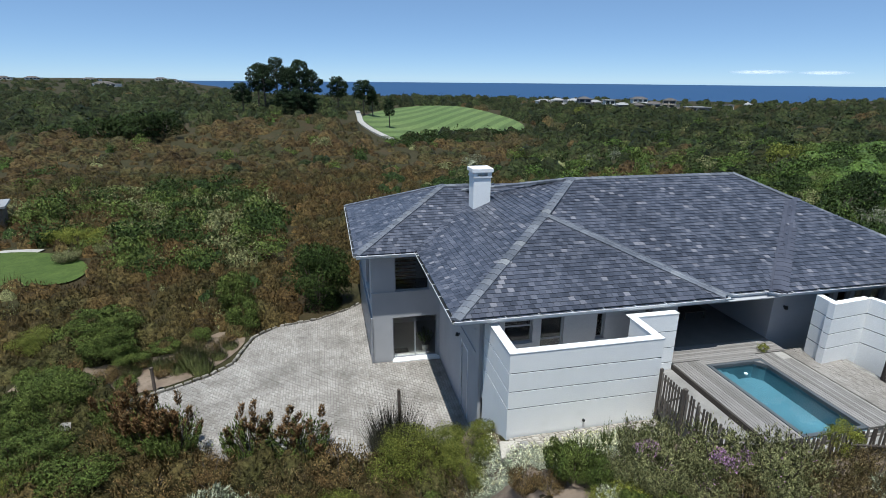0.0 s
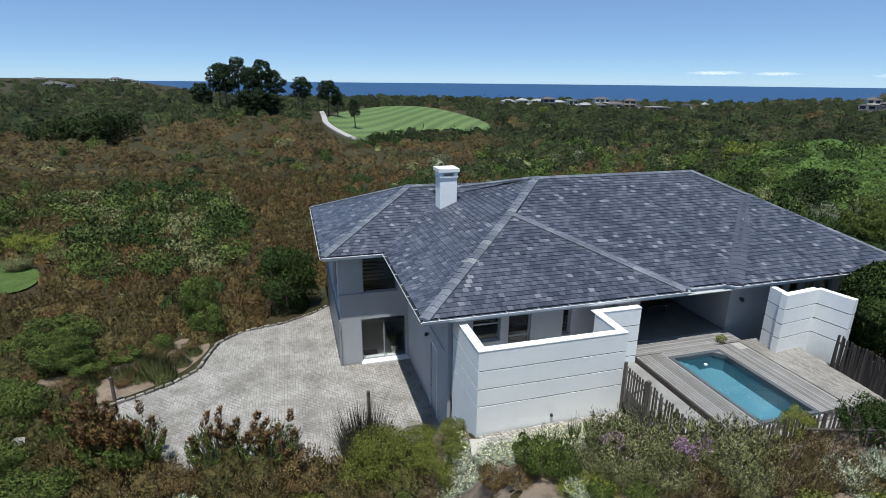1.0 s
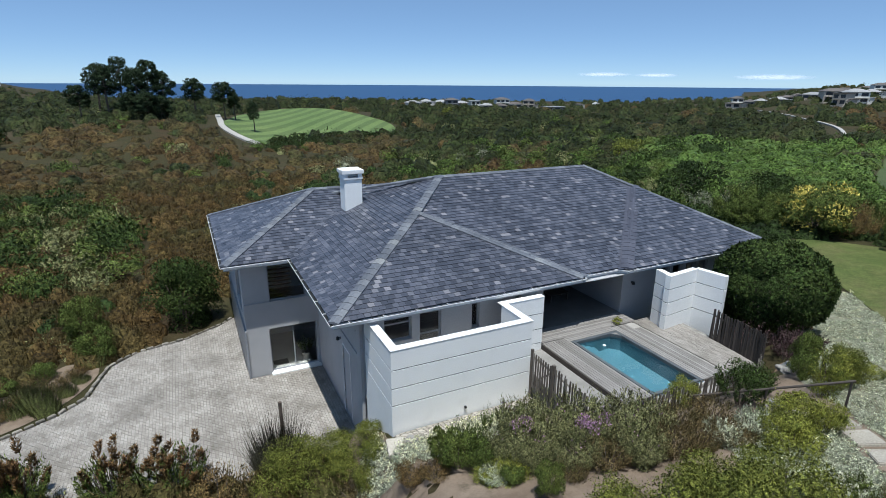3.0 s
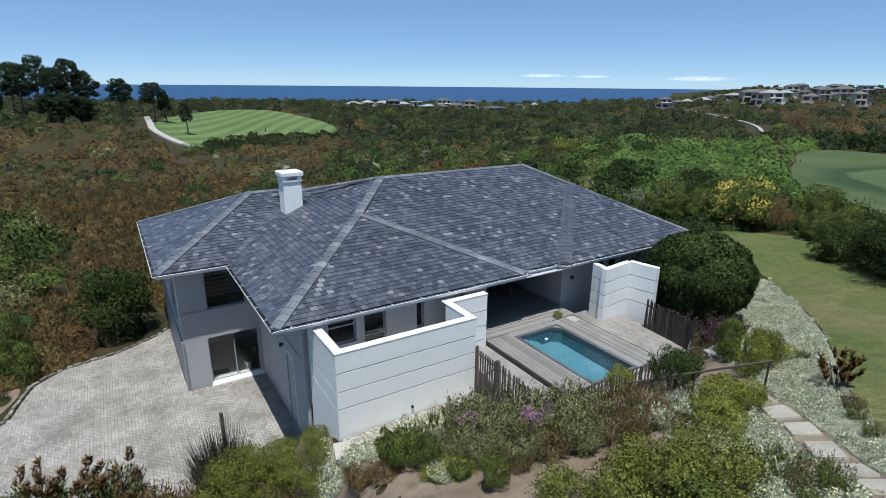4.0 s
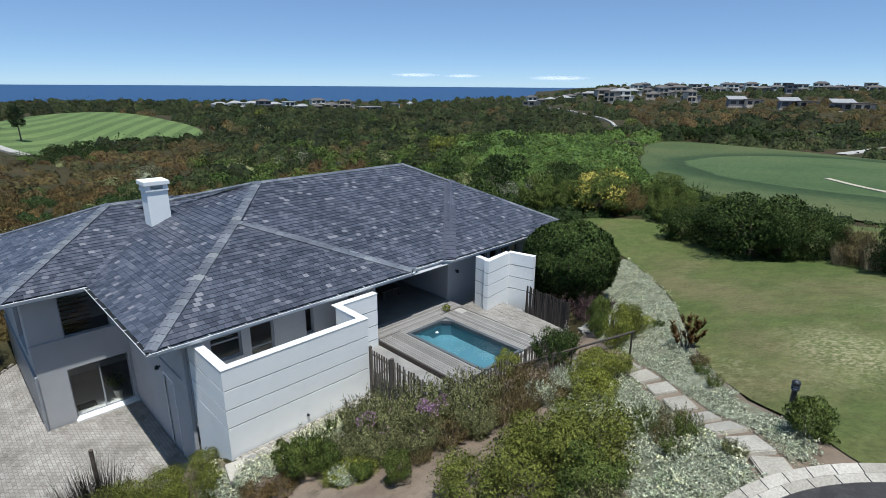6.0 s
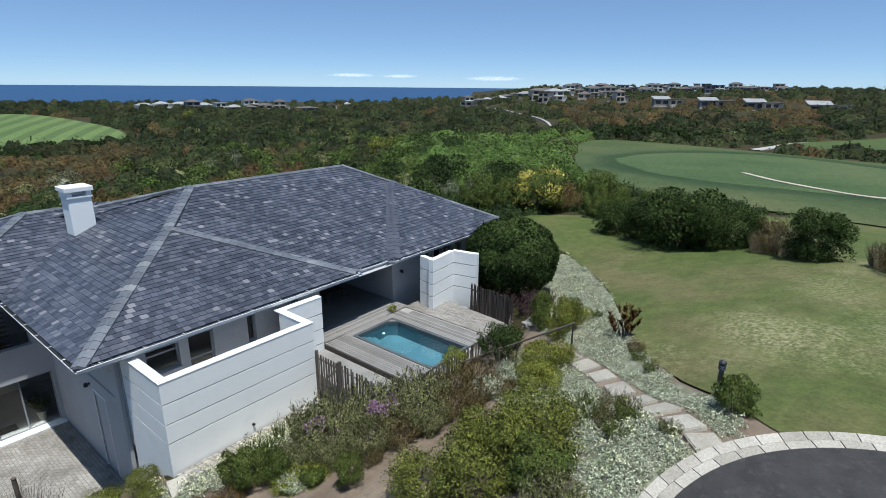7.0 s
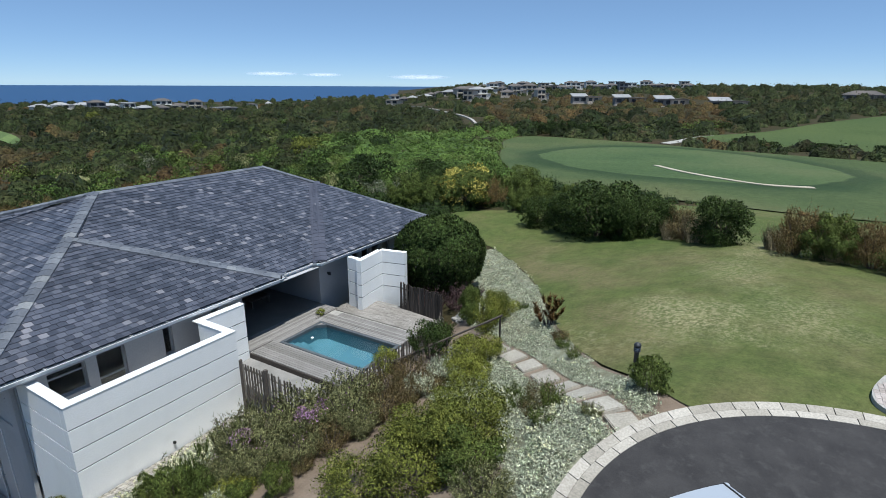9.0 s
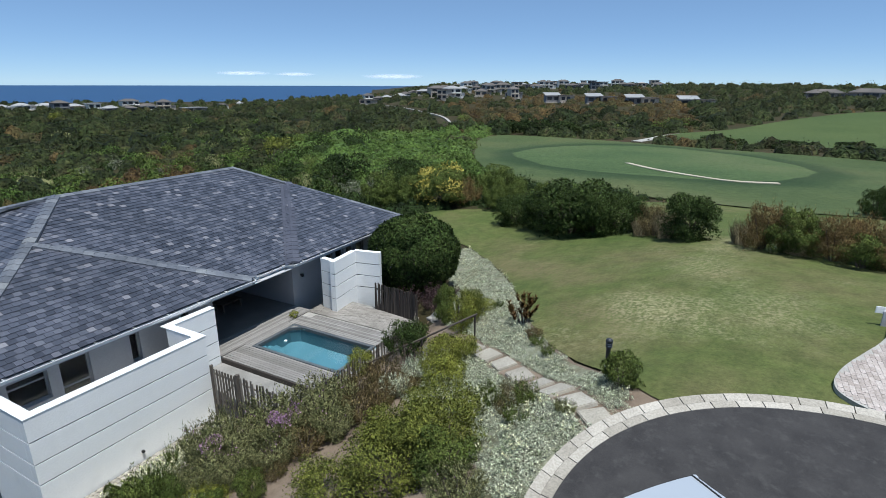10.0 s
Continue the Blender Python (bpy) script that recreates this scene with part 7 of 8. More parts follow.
def bollard(x, y, z, high, label):
    ob = empty("bollard_light", (x, y, z), 0, label, "lamp")
    bm = bmesh.new()
    add_cyl(bm, (0, 0, -0.1), (0, 0, high * 0.76), 0.06, 0.055, 16)
    part("pole", bm, DARKMETAL, ob)
    bm = bmesh.new()
    add_cyl(bm, (0, 0, high * 0.76), (0, 0, high * 0.9), 0.05, None, 16)
    part("lens", bm, GUTTER, ob, "frosted lamp lens")
    for k in range(3):
        bm = bmesh.new()
        add_cyl(bm, (0, 0, high * (0.775 + 0.045 * k)), (0, 0, high * (0.79 + 0.045 * k)), 0.085, 0.075, 16)
        part("louvre", bm, DARKMETAL, ob)
    bm = bmesh.new()
    bmesh.ops.create_uvsphere(bm, u_segments=16, v_segments=8, radius=0.088, matrix=Matrix.Translation((0, 0, high * 0.92)) @ Matrix.Diagonal((1, 1, 0.8, 1)))
    part("cap", bm, DARKMETAL, ob)


bollard(7.35, -12.25, ground_height(7.35, -12.25), 1.05, "dark metal bollard light at the lawn edge")
bollard(12.9, -5.3, ground_height(12.9, -5.3), 0.95, "dark metal bollard light among green shrubs")

# ---- driveway apron and sign ----
APRON = smooth_loop([(8.1, -17.1), (8.6, -16.98), (9.2, -17.12), (9.9, -17.42), (10.8, -17.9), (12.0, -18.5), (15, -19.6), (16, -23), (11, -23), (7.6, -21.5), (7.2, -19.0), (7.6, -17.7)], 4)
apron = empty("driveway_apron", (0, 0, 0), 0, "pinkish block-paved driveway apron with grey border", "driveway", "", "structure")
part("bed", prism(APRON, 3.6, ROAD_Z + 0.03), CONCRETE, apron)
PINKPAVER = random_piece("pink_paver", [(0.0, (0.34, 0.29, 0.26)), (0.5, (0.42, 0.36, 0.33)), (1.0, (0.48, 0.42, 0.39))])
b2 = box((0, 0, -0.05), (0.215, 0.105, 0))
me_q = bpy.data.meshes.new("paver")
b2.to_mesh(me_q)
b2.free()
me_q.materials.append(PINKPAVER)
for j in range(45):
    for i in range(40):
        x, y = 7.0 + i * 0.222 + (0.111 if j % 2 else 0), -21.5 + j * 0.112
        if in_outline(APRON, x, y) and in_outline(APRON, x + 0.215, y + 0.105) and math.hypot(x - ROAD_C[0], y - ROAD_C[1]) > ROAD_R + 0.05 and -19.6 < y:
            meshpart("paver", me_q, apron, "", pose(x, y, ROAD_Z + 0.04 + prng.uniform(-0.004, 0.004)))
sign = empty("notice_board", (13.55, -19.2, ground_height(13.55, -19.2)), 100, "low white notice board on grey legs", "sign")
part("board", box((-0.75, -0.02, 0.42), (0.75, 0.02, 0.62), 0.004), CAP, sign)
for sx in (-0.45, 0.45):
    part("leg", box((sx - 0.11, 0.021, -0.1), (sx + 0.11, 0.06, 0.5), 0.004), PLASTER, sign)
for k in range(5):
    part("lettering_bar", box((-0.62 + k * 0.26, -0.026, 0.47), (-0.46 + k * 0.26, -0.021, 0.57)), BLACK, sign, "dark lettering bar")

# ---- parked car ----
CARPAINT, n_, l_, b_ = material("silver_blue_car_paint", 0.28, 0.35)
b_.inputs["Base Color"].default_value = (0.52, 0.55, 0.59, 1)
b_.inputs["Coat Weight"].default_value = 0.6
fl = world_noise(n_, l_, 240, 2)
bump(n_, l_, b_, fl.outputs["Fac"], 0.03, 0.001)
car = empty("parked_car", (0.206, -15.50, ROAD_Z + 0.01), -130, "silver-blue parked hatchback on the asphalt", "car")


def car_shell(stations, name, mat, label=""):
    """A lofted body: stations are (x, half width, z low, z high, corner)."""
    bm = bmesh.new()
    rings = []
    for x, w, z0, z1, c in stations:
        ring = []
        for sx, sz in ((-1, 0), (-1, 1), (1, 1), (1, 0)):
            for k in range(4):
                a = math.pi / 2 * k / 3
                if (sx, sz) == (-1, 0):
                    o = (-math.cos(math.pi / 2 - a), -math.sin(math.pi / 2 - a))
                elif (sx, sz) == (-1, 1):
                    o = (-math.cos(a), math.sin(a))
                elif (sx, sz) == (1, 1):
                    o = (math.sin(a), math.cos(a))
                else:
                    o = (math.cos(a), -math.sin(a))
                ring.append(bm.verts.new((x, sx * (w - c) + o[0] * c, (z0 + c if sz == 0 else z1 - c) + o[1] * c)))
        rings.append(ring)
    for r0, r1 in zip(rings, rings[1:]):
        for i in range(len(r0)):
            j = (i + 1) % len(r0)
            bm.faces.new((r0[i], r0[j], r1[j], r1[i]))
    bm.faces.new(rings[0])
    bm.faces.new(rings[-1][::-1])
    return part(name, bm, mat, car, label, True)


car_shell([(-2.05, 0.74, 0.35, 0.80, 0.10), (-1.95, 0.82, 0.25, 0.95, 0.12), (-1.2, 0.86, 0.22, 0.98, 0.12), (0.9, 0.86, 0.22, 0.96, 0.12), (1.7, 0.82, 0.25, 0.86, 0.12), (2.05, 0.70, 0.35, 0.66, 0.10)], "body", CARPAINT)
car_shell([(-2.02, 0.70, 0.90, 1.05, 0.05), (-1.96, 0.66, 0.90, 1.42, 0.08), (-0.9, 0.66, 0.90, 1.47, 0.09), (0.1, 0.64, 0.90, 1.44, 0.09), (0.95, 0.70, 0.90, 0.99, 0.04)], "cabin_glass", BLACK, "dark tinted glass")
bm = bmesh.new()
rows_ = [(-1.95, 0.64, 1.438), (-1.2, 0.68, 1.475), (-0.5, 0.68, 1.485), (0.12, 0.66, 1.455)]
top_, low_ = [], []
for x, w_, z in rows_:
    for s_ in (-1, -0.55, 0, 0.55, 1):
        zz_ = z - 0.035 * s_ * s_
        top_.append(bm.verts.new((x, s_ * w_, zz_ + 0.014)))
        low_.append(bm.verts.new((x, s_ * w_, zz_ - 0.02)))
for i in range(3):
    for j in range(4):
        a = i * 5 + j
        bm.faces.new((top_[a], top_[a + 5], top_[a + 6], top_[a + 1]))
        bm.faces.new((low_[a], low_[a + 1], low_[a + 6], low_[a + 5]))
part("roof", bm, CARPAINT, car, "silver-blue roof panel", True)
for s_ in (-1, 1):
    bm = bmesh.new()
    for (x0, _, z0), (x1, _, z1) in zip(rows_, rows_[1:]):
        add_cyl(bm, (x0, s_ * 0.60, z0 - 0.01), (x1, s_ * 0.60, z1 - 0.01), 0.012, None, 6)
    part("roof_seam", bm, BLACK, car)
    for p_, q_ in (((-1.93, s_ * 0.64, 1.40), (-2.0, s_ * 0.74, 0.95)), ((0.12, s_ * 0.62, 1.42), (0.95, s_ * 0.72, 0.96))):
        bm = bmesh.new()
        add_cyl(bm, p_, q_, 0.042, None, 8)
        part("pillar", bm, CARPAINT, car)
    part("mirror", box((0.55, s_ * 0.86 - 0.02 + (0.0 if s_ > 0 else -0.12), 0.93), (0.70, s_ * 0.86 + 0.02 + (0.12 if s_ > 0 else 0.0), 1.05), 0.02), CARPAINT, car)
    for x in (-1.3, 1.3):
        bm = bmesh.new()
        add_cyl(bm, (x, s_ * 0.68, 0.31), (x, s_ * 0.87, 0.31), 0.31, None, 24)
        wheel = part("wheel", bm, BLACK, car)
        bm = bmesh.new()
        add_cyl(bm, (x, s_ * 0.80, 0.31), (x, s_ * 0.885, 0.31), 0.20, None, 18)
        part("rim", bm, GUTTER, wheel)
    part("headlight", box((1.86, s_ * 0.55 - 0.13, 0.62), (2.02, s_ * 0.55 + 0.13, 0.74), 0.02), GUTTER, car)
    part("tail_light", box((-2.06, s_ * 0.66 - 0.1, 0.68), (-1.93, s_ * 0.66 + 0.1, 0.86), 0.02), RUSTLEAF, car)

# pool fittings
bm = bmesh.new()
add_cyl(bm, (9.0, 0.1, -0.6), (9.0, 0.1, -0.52), 0.13, 0.1, 14)
bm_f = bmesh.new()
bmesh.ops.create_uvsphere(bm_f, u_segments=14, v_segments=8, radius=0.07, matrix=Matrix.Translation((9.19, 0.6, DECK_Z - 0.09)) @ Matrix.Diagonal((1, 1, 0.55, 1)))
part("pool_float", bm_f, CAP, pool, "small white floating dispenser", True)
part("pool_cleaner", bm, BLACK, pool, "small dark pool cleaner on the floor")
# drift of stone and a small plant at the deck corner
plant("bright", 10.9, 1.75, 0.4, 0.3, DECK_Z + 0.03)


# ---- pines on the rise ----
def pine(x, y, high, spread, seed, label="tall umbrella-crowned pine on the rise"):
    rs = np.random.default_rng(seed)
    z = ground_height(x, y)
    ob = empty("pine_tree", (x, y, z - 0.3), seed * 47 % 360, label, "tree", "pines on the rise")
    bm = bmesh.new()
    lean = rs.uniform(-0.04, 0.04, 2) * high
    add_cyl(bm, (0, 0, 0), (lean[0], lean[1], high * 0.72), high * 0.022, high * 0.010, 8, False)
    tips = []
    lower = 0.46 if high > 9 else 0.30
    for k in range(22):
        a = k * 2.4 + rs.uniform(-0.4, 0.4)
        f = (k + rs.random()) / 22
        h = high * (lower + (0.95 - lower) * f)
        r = spread * 0.5 * math.sqrt(max(0.02, 1 - (2.0 * f - 0.72) ** 2 / 1.7)) * rs.uniform(0.45, 1.0)
        t = np.array([lean[0] * h / high + r * math.cos(a), lean[1] * h / high + r * math.sin(a), h])
        add_cyl(bm, (lean[0] * h / high * 0.9, lean[1] * h / high * 0.9, min(h - high * 0.07, high * 0.7)), t, high * 0.006, high * 0.003, 5, False)
        tips.append(t)
    part("trunk", bm, BARK, ob)
    V = []
    for t in tips:
        n = 210
        u = unit(rs.normal(size=(n, 3)))
        rad = np.array([spread * 0.17, spread * 0.17, high * 0.05]) * rs.uniform(0.7, 1.3)
        p = t + u * rad * rs.uniform(0.6, 1.05, (n, 1))
        out = u + 0.5 * unit(p - np.array([0, 0, high * 0.6])) + np.array([0, 0, 0.15])
        V.append(leaves(p, unit(np.cross(u, rs.normal(size=(n, 3)))) + u * 0.5 + np.array([0, 0, 0.5]), spread * 0.075, spread * 0.035, rs, out))
    V = np.concatenate(V)
    meshpart("crown", foliage_mesh("crown", V, PINELEAF), ob)


for k, (b, d, h, s) in enumerate(((-7.6, 195, 11, 6.5), (-6.2, 200, 16.5, 7), (-5.5, 196, 16, 6.5), (-4.3, 205, 18, 7.5), (-3.2, 196, 14.5, 7), (-2.2, 200, 17, 8), (-1.0, 204, 14, 7), (1.5, 215, 13.5, 7.5), (4.1, 222, 14, 8), (5.0, 224, 11, 5))):
    x, y = polar(b, d)
    pine(x, y, h, s, 30 + k)
for k, (b, d, h, s) in enumerate(((-3.6, 186, 8, 7), (-2.4, 184, 8, 7.5), (-1.4, 187, 7, 7))):
    x, y = polar(b, d)
    pine(x, y, h, s, 60 + k, "lower dark pine below the rise")
x, y = polar(6.7, 192)
pine(x, y, 10.5, 4.2, 81, "slender lone tree beside the fairway")

# dark trees along the slope at the west
rs = np.random.default_rng(5)


def thicket_tree(b, d, high, wide, mat=THICKET, label="broad dark green coastal tree"):
    x, y = polar(b, d)
    ob = empty("tree", (x, y, ground_height(x, y) - 0.1), rs.uniform(0, 360), label, "tree", "coastal trees")
    bm = bmesh.new()
    add_cyl(bm, (0, 0, -0.3), (0, 0, high * 0.55), wide * 0.035, wide * 0.02, 7, False)
    for k in range(5):
        a = k * 1.26
        add_cyl(bm, (0, 0, high * 0.25), (wide * 0.3 * math.cos(a), wide * 0.3 * math.sin(a), high * 0.6), wide * 0.015, wide * 0.006, 5, False)
    part("trunk", bm, BARK, ob)
    V = mound(rs, wide, high, 1500, wide * 0.06, 26, 0.75, 0.0, 0.12)
    meshpart("crown", foliage_mesh("crown", V, mat), ob)


WOODS = ((-18.2, 150, 6, 11), (-17.2, 146, 7, 12), (-16.0, 150, 7, 12), (-14.8, 152, 6, 10), (-20, 152, 5, 10), (8.9, 146, 3.6, 6), (10.8, 160, 3.8, 6.5), (14.5, 175, 3.6, 7), (17.6, 174, 3.2, 7), (51.5, 68, 4.0, 6), (50.0, 64, 3.5, 5))
WOODS += ((68, 170, 4, 9), (71, 168, 4.5, 10), (74, 166, 4, 10), (77.5, 160, 4, 8), (88, 150, 2.2, 6), (86.5, 205, 2.6, 6), (89.6, 148, 1.8, 7), (94, 146, 1.8, 8), (99, 147, 2.0, 8), (57.5, 71, 2.5, 4.5), (45, 70, 2.5, 5), (41, 66, 2.2, 5), (33, 62, 2.2, 4))
for b, d, h, w_ in WOODS:
    thicket_tree(b, d, h, w_)
for b, d, h, w_ in ((26.2, 330, 6, 7), (44.5, 118, 4, 7)):
    thicket_tree(b, d, h, w_, OLIVELEAF, "yellowish flowering tree in the thicket")

# ridge of trees behind the fairway
rt = []
for k in range(420):
    b = rs.uniform(6, 30)
    d = rs.uniform(330, 430)
    x, y = polar(b, d)
    w_ = rs.uniform(5, 9)
    rt.append((x, y, w_, ground_height(x, y)))
scrub("ridge_trees", FARTHICKET, "dark belt of coastal trees behind the fairway", rs, np.array(rt), 60, 0.6, 0.09, 0, "trees")


# ---- houses in the distance ----
FARWALL = surface("far_white_wall", (0.62, 0.6, 0.56), (0.72, 0.70, 0.66), 0.1, 1.2, 0.85, 0)
FARTAN = surface("far_tan_wall", (0.42, 0.37, 0.31), (0.54, 0.48, 0.41), 0.1, 1.2, 0.85, 0)
FARGREY = surface("far_grey_wall", (0.16, 0.16, 0.17), (0.23, 0.23, 0.24), 0.1, 1.2, 0.8, 0)
FARROOF = surface("far_dark_roof", (0.075, 0.066, 0.062), (0.13, 0.112, 0.10), 0.1, 1.5, 0.7, 0)
FARPALE = surface("far_pale_roof", (0.28, 0.275, 0.275), (0.37, 0.36, 0.355), 0.1, 1.5, 0.5, 0)
FARPANE = surface("far_window", (0.03, 0.035, 0.045), (0.05, 0.055, 0.065), 1, 4, 0.2, 0)


def far_house(b, d, wide, deep, storeys, wall_mat, roof_mat, roof_kind, turn, label):
    x, y = polar(b, d)
    z = min(ground_height(x + dx, y + dy) for dx in (-wide / 2, 0, wide / 2) for dy in (-deep / 2, 0, deep / 2))
    ob = empty("villa", (x, y, z + 1.0), -b + turn, label, "house", "houses of the estate")
    hh = 3.1 * storeys
    part("wall", box((-wide / 2, -deep / 2, -4.5), (wide / 2, deep / 2, hh)), wall_mat, ob)
    bm = bmesh.new()
    o = 0.7
    if roof_kind == "flat":
        add_box(bm, (-wide / 2 - o, -deep / 2 - o, hh + 0.004), (wide / 2 + o, deep / 2 + o, hh + 0.35))
    elif roof_kind == "mono":
        q = [(-wide / 2 - o, -deep / 2 - o, hh + 0.02), (wide / 2 + o, -deep / 2 - o, hh + 0.02), (wide / 2 + o, deep / 2 + o, hh + 1.6), (-wide / 2 - o, deep / 2 + o, hh + 1.6)]
        lo = [bm.verts.new(v) for v in q]
        hi = [bm.verts.new((v[0], v[1], v[2] + 0.3)) for v in q]
        bm.faces.new(hi)
        bm.faces.new(lo[::-1])
        for i in range(4):
            j = (i + 1) % 4
            bm.faces.new((lo[i], lo[j], hi[j], hi[i]))
    else:
        e = [(-wide / 2 - o, -deep / 2 - o), (wide / 2 + o, -deep / 2 - o), (wide / 2 + o, deep / 2 + o), (-wide / 2 - o, deep / 2 + o)]
        lo = [bm.verts.new((*v, hh + 0.004)) for v in e]
        r = max(0.2, wide / 2 - deep / 2)
        rz = hh + deep * 0.24
        a_, b_ = bm.verts.new((-r, 0, rz)), bm.verts.new((r, 0, rz))
        bm.faces.new((lo[0], lo[1], b_, a_))
        bm.faces.new((lo[1], lo[2], b_))
        bm.faces.new((lo[2], lo[3], a_, b_))
        bm.faces.new((lo[3], lo[0], a_))
        bm.faces.new(lo[::-1])
    part("roof", bm, roof_mat, ob)
    for s in range(storeys):
        n = max(2, int(wide / 4.2))
        for k in range(n):
            cx = -wide / 2 + wide * (k + 0.5) / n
            ww = wide / n * 0.33
            part("window", box((cx - ww, -deep / 2 - 0.05, s * 3.1 + 0.6), (cx + ww, -deep / 2 + 0.05, s * 3.1 + 2.5)), FARPANE, ob)
    part("retaining_wall", box((-wide * 0.62, -deep / 2 - 3.2, -4.5), (wide * 0.55, -deep / 2 - 2.8, -0.3)), FARTAN, ob)
    part("terrace", box((-wide * 0.62, -deep / 2 - 2.79, -4.5), (wide * 0.55, -deep / 2 - 0.01, -0.5)), FARTAN, ob)
    part("side_wing", box((wide / 2 + 0.01, -deep / 2 + 1.0, -4.5), (wide / 2 + wide * 0.3, deep / 2 - 1, 2.9)), wall_mat, ob)
    part("wing_roof", box((wide / 2 + 0.72, -deep / 2 + 0.5, 2.904), (wide / 2 + wide * 0.3 + 0.4, deep / 2 - 0.5, 3.25)), roof_mat, ob)
    if storeys > 1:
        part("balcony", box((-wide / 2 + 0.5, -deep / 2 - 1.6, 2.95), (wide / 2 - 0.5, -deep / 2 - 0.06, 3.15)), wall_mat, ob)


hr = random.Random(17)
CENTRE = ((22.6, 470, 24, 1, 0), (24.0, 520, 22, 1, 0), (25.6, 520, 26, 1, 0), (26.6, 480, 22, 2, 2), (27.6, 500, 24, 1, 1), (29.0, 440, 16, 2, 0), (30.3, 450, 22, 1, 2), (31.6, 455, 22, 1, 2), (31.8, 520, 28, 2, 0), (33.2, 500, 26, 1, 0),
          (34.6, 500, 22, 2, 1), (36.9, 420, 26, 1, 2), (39.6, 520, 12, 1, 0), (41.2, 540, 10, 1, 0))
for b, d, w_, s, c in CENTRE:
    far_house(b, d, w_ * 0.47, 7.5, s, (FARWALL, FARTAN, FARGREY)[c], hr.choice((FARROOF, FARPALE)), hr.choice(("hip", "hip", "flat")), hr.uniform(-25, 25), "distant villa with pale walls and dark windows")
HILL = ((53.6, 460, 22, 1, 1), (54.8, 480, 18, 1, 2), (59.5, 470, 24, 1, 1), (60.8, 420, 26, 2, 1), (62.4, 400, 24, 2, 0), (61.6, 560, 26, 1, 0), (64.6, 640, 18, 2, 1), (66.2, 470, 26, 2, 2), (67.6, 500, 28, 2, 1), (66.9, 620, 24, 2, 2), (69.0, 600, 20, 2, 1), (70.2, 640, 24, 1, 2), (71.6, 620, 22, 2, 0), (73.6, 640, 26, 2, 0), (75.6, 650, 24, 1, 0))
HILL += ((76.4, 660, 18, 2, 2), (78.8, 660, 28, 2, 0), (81.0, 680, 18, 1, 1), (68.6, 400, 18, 1, 2), (64.9, 540, 18, 1, 1), (63.4, 480, 22, 1, 0), (65.4, 420, 20, 1, 1), (57.0, 455, 20, 1, 2), (58.2, 520, 22, 1, 0), (63.0, 600, 24, 1, 1), (70.9, 560, 22, 1, 0), (74.6, 600, 22, 1, 2), (77.4, 600, 20, 2, 0), (72.8, 700, 24, 2, 1), (80.0, 640, 22, 1, 2), (82.6, 660, 24, 1, 0))
COMPANIONS = tuple((b + hr.uniform(-0.9, 0.9), d + hr.uniform(-40, 50), w_ * hr.uniform(0.6, 0.9), 1 + (k % 3 == 0), hr.randrange(3)) for k, (b, d, w_, s, c) in enumerate(HILL))
for b, d, w_, s, c in HILL + COMPANIONS:
    far_house(b, d, w_ * 0.47, 7.5, s, (FARWALL, FARTAN, FARGREY)[c], hr.choice((FARROOF, FARROOF, FARPALE)), hr.choice(("hip", "flat", "hip")), hr.uniform(-30, 30), "hillside villa with balconies and dark windows")
for b, d in ((72.6, 350), (76.7, 335), (80.55, 320), (85.4, 300)):
    far_house(b, d, 8.5, 6, 1, FARGREY, FARPALE, "mono", 15, "modern dark villa with a pale sloping roof")
    far_house(b + 1.3, d - 4, 6.5, 5, 1, FARTAN, FARROOF, "flat", 15, "low dark flat-roofed wing of a modern villa")
for b, d in ((96, 420), (99, 440), (-26, 1100), (-24, 1150), (-20, 1050), (-14.5, 1200), (-13.5, 1180), (-19, 700)):
    far_house(b, d, 20, 10, 1, FARWALL if b < 0 else FARGREY, FARROOF, "hip", 10, "far low house on the skyline")


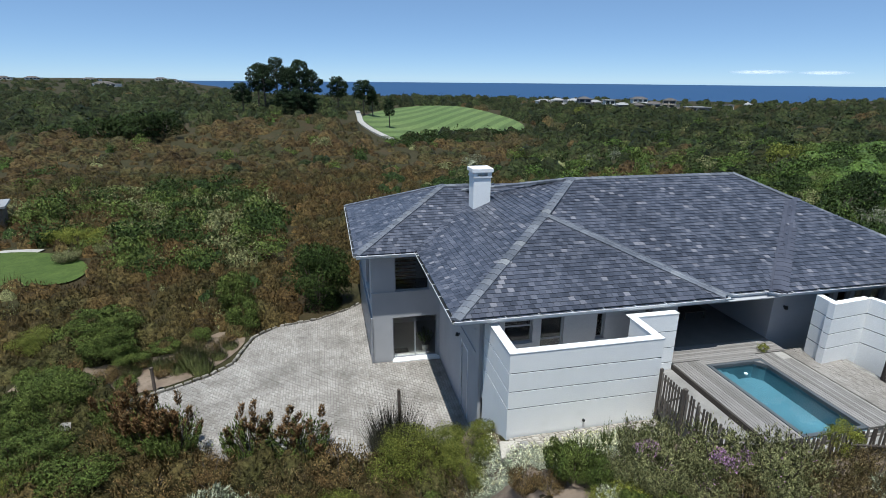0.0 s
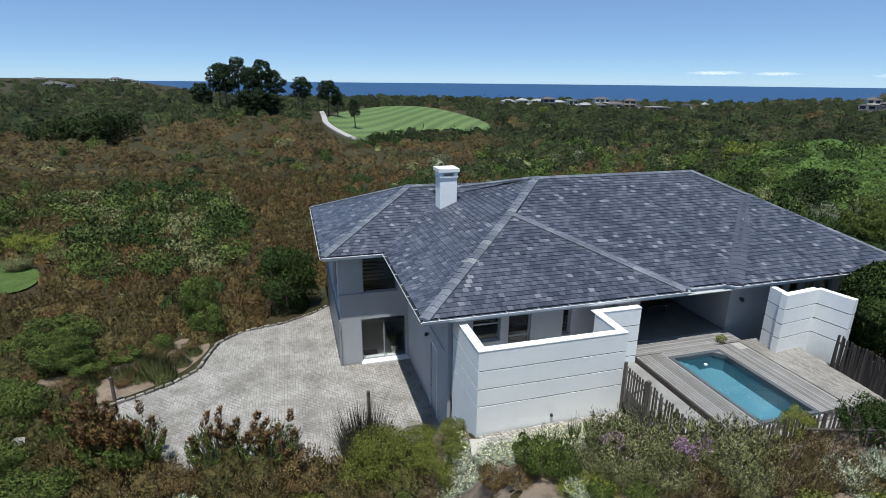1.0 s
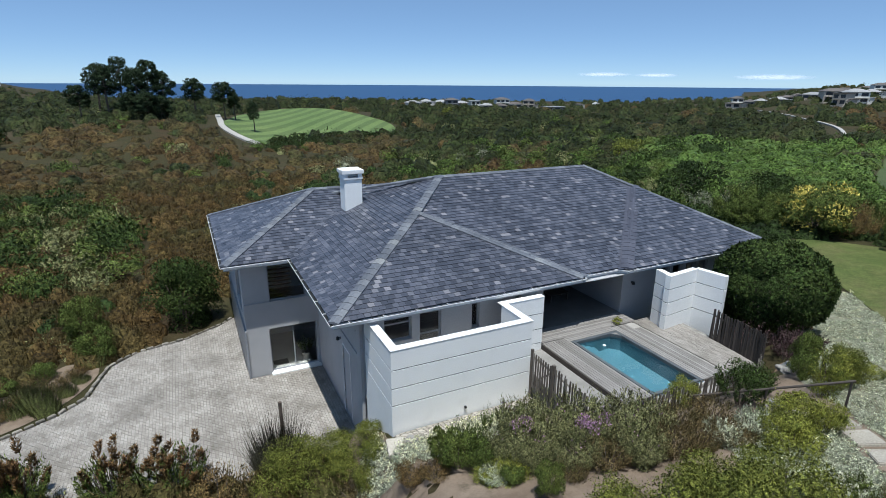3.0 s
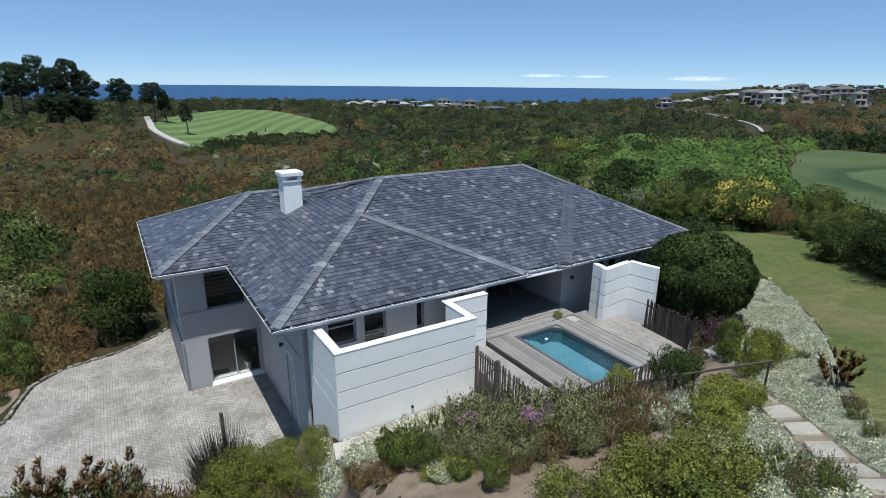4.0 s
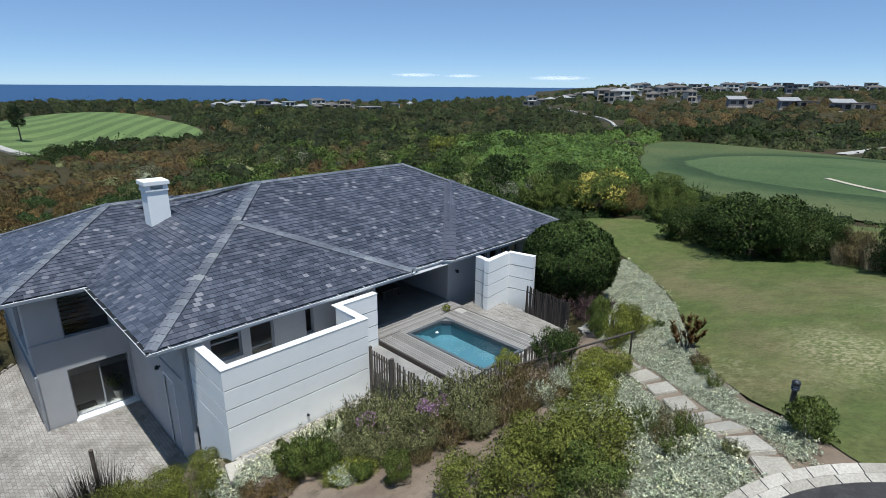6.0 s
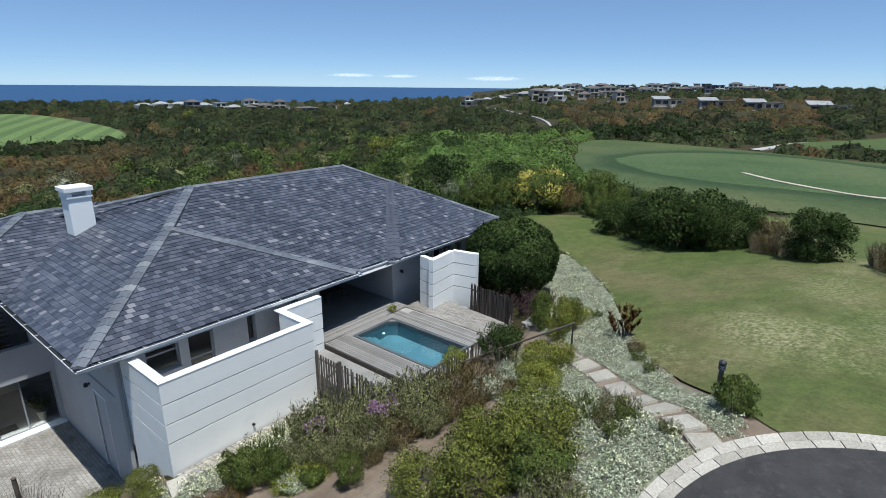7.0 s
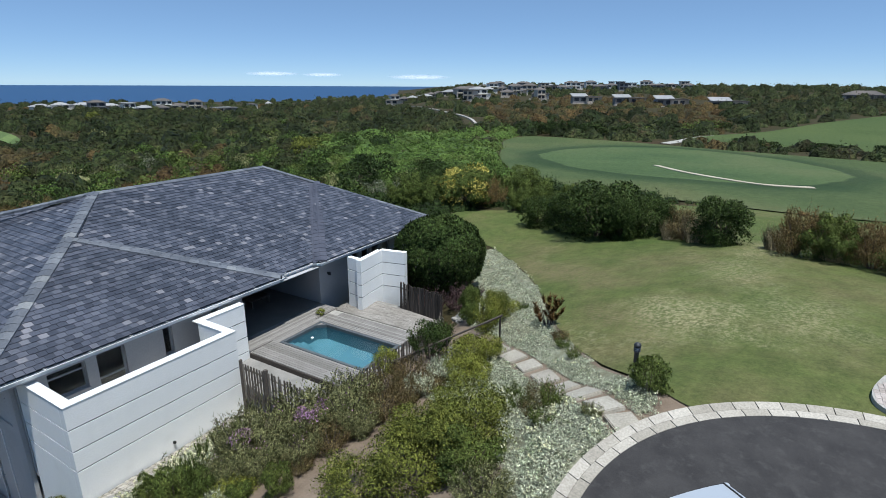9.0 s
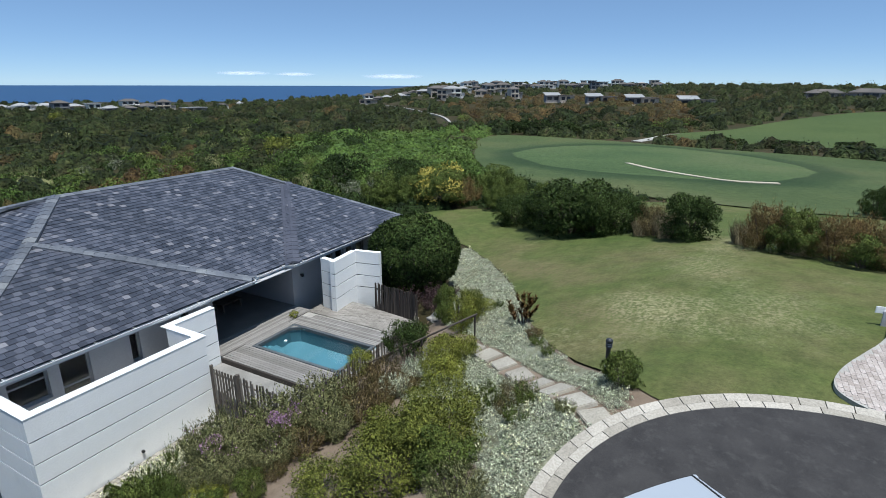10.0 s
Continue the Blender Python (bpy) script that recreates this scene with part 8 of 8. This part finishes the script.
# ---- tracks and bunkers ----
def ribbon(name, pts, wide, mat, lift, label, category):
    P = [Vector(p) for p in pts]
    line = []
    for i in range(len(P) - 1):
        p0, p1, p2, p3 = P[max(i - 1, 0)], P[i], P[i + 1], P[min(i + 2, len(P) - 1)]
        for k in range(6):
            t = k / 6
            line.append(0.5 * (2 * p1 + (p2 - p0) * t + (2 * p0 - 5 * p1 + 4 * p2 - p3) * t * t + (3 * p1 - p0 - 3 * p2 + p3) * t ** 3))
    line.append(P[-1])
    bm = bmesh.new()
    prev = None
    for i, p in enumerate(line):
        q = (line[min(i + 1, len(line) - 1)] - line[max(i - 1, 0)]).normalized()
        n = Vector((-q.y, q.x)) * wide / 2
        a, b = p + n, p - n
        z = max(ground_height(a.x, a.y), ground_height(b.x, b.y), ground_height(p.x, p.y)) + lift
        cur = (bm.verts.new((a.x, a.y, z)), bm.verts.new((b.x, b.y, z)), bm.verts.new((b.x, b.y, z - 1.5)), bm.verts.new((a.x, a.y, z - 1.5)))
        if prev:
            for i0, i1 in ((0, 1), (1, 2), (2, 3), (3, 0)):
                bm.faces.new((prev[i0], prev[i1], cur[i1], cur[i0]))
        prev = cur
    return tagged(part(name, bm, mat), label, category, "", "structure")


ribbon("cart_path", TRACKS[0], 1.9, CONCRETE, 0.5, "pale concrete cart path beside the fairway", "path")
ribbon("cart_road", TRACKS[1], 1.2, CONCRETE, 0.45, "pale winding road below the hillside villas", "road")
ribbon("cart_track", TRACKS[2], 2.6, CONCRETE, 0.2, "pale cart track between the fairways", "path")
ribbon("bunker_lip", [(86, 1.0), (79, -4.0), (73.5, -9.5), (69.8, -14.5), (70.5, -19.5)], 0.9, SAND, 0.24, "narrow pale sand bunker along the green", "bunker")
# neighbour's garden to the west
nb = empty("garden_shed", (-37.4, 43.4, ground_height(-37.4, 43.4)), 20, "small brown timber building at garden edge", "shed")
part("wall", box((-2.0, -1.6, -0.3), (2.0, 1.6, 2.3), 0.02), SOIL, nb)
part("roof", box((-2.4, -2.0, 2.304), (2.4, 2.0, 2.5), 0.02), FARPALE, nb)
part("window", box((-0.5, -1.65, 0.9), (0.7, -1.55, 1.9)), FARPANE, nb)
ribbon("garden_walk", [(-31.5, 33.5), (-29.8, 33.6), (-28.0, 33.2)], 1.2, CONCRETE, 0.1, "pale concrete garden walk by the lawn", "path")
for x, y, d, h in ((-27.5, 35.5, 2.6, 1.5), (-26.0, 34.5, 2.4, 1.6), (-24.8, 35.3, 2.2, 1.4), (-23.5, 33.0, 2.0, 1.2)):
    plant("bright", x, y, d, h)
plant("grey", -22.0, 31.0, 2.4, 1.3)
plant("grey", -24.5, 29.5, 2.0, 1.2)
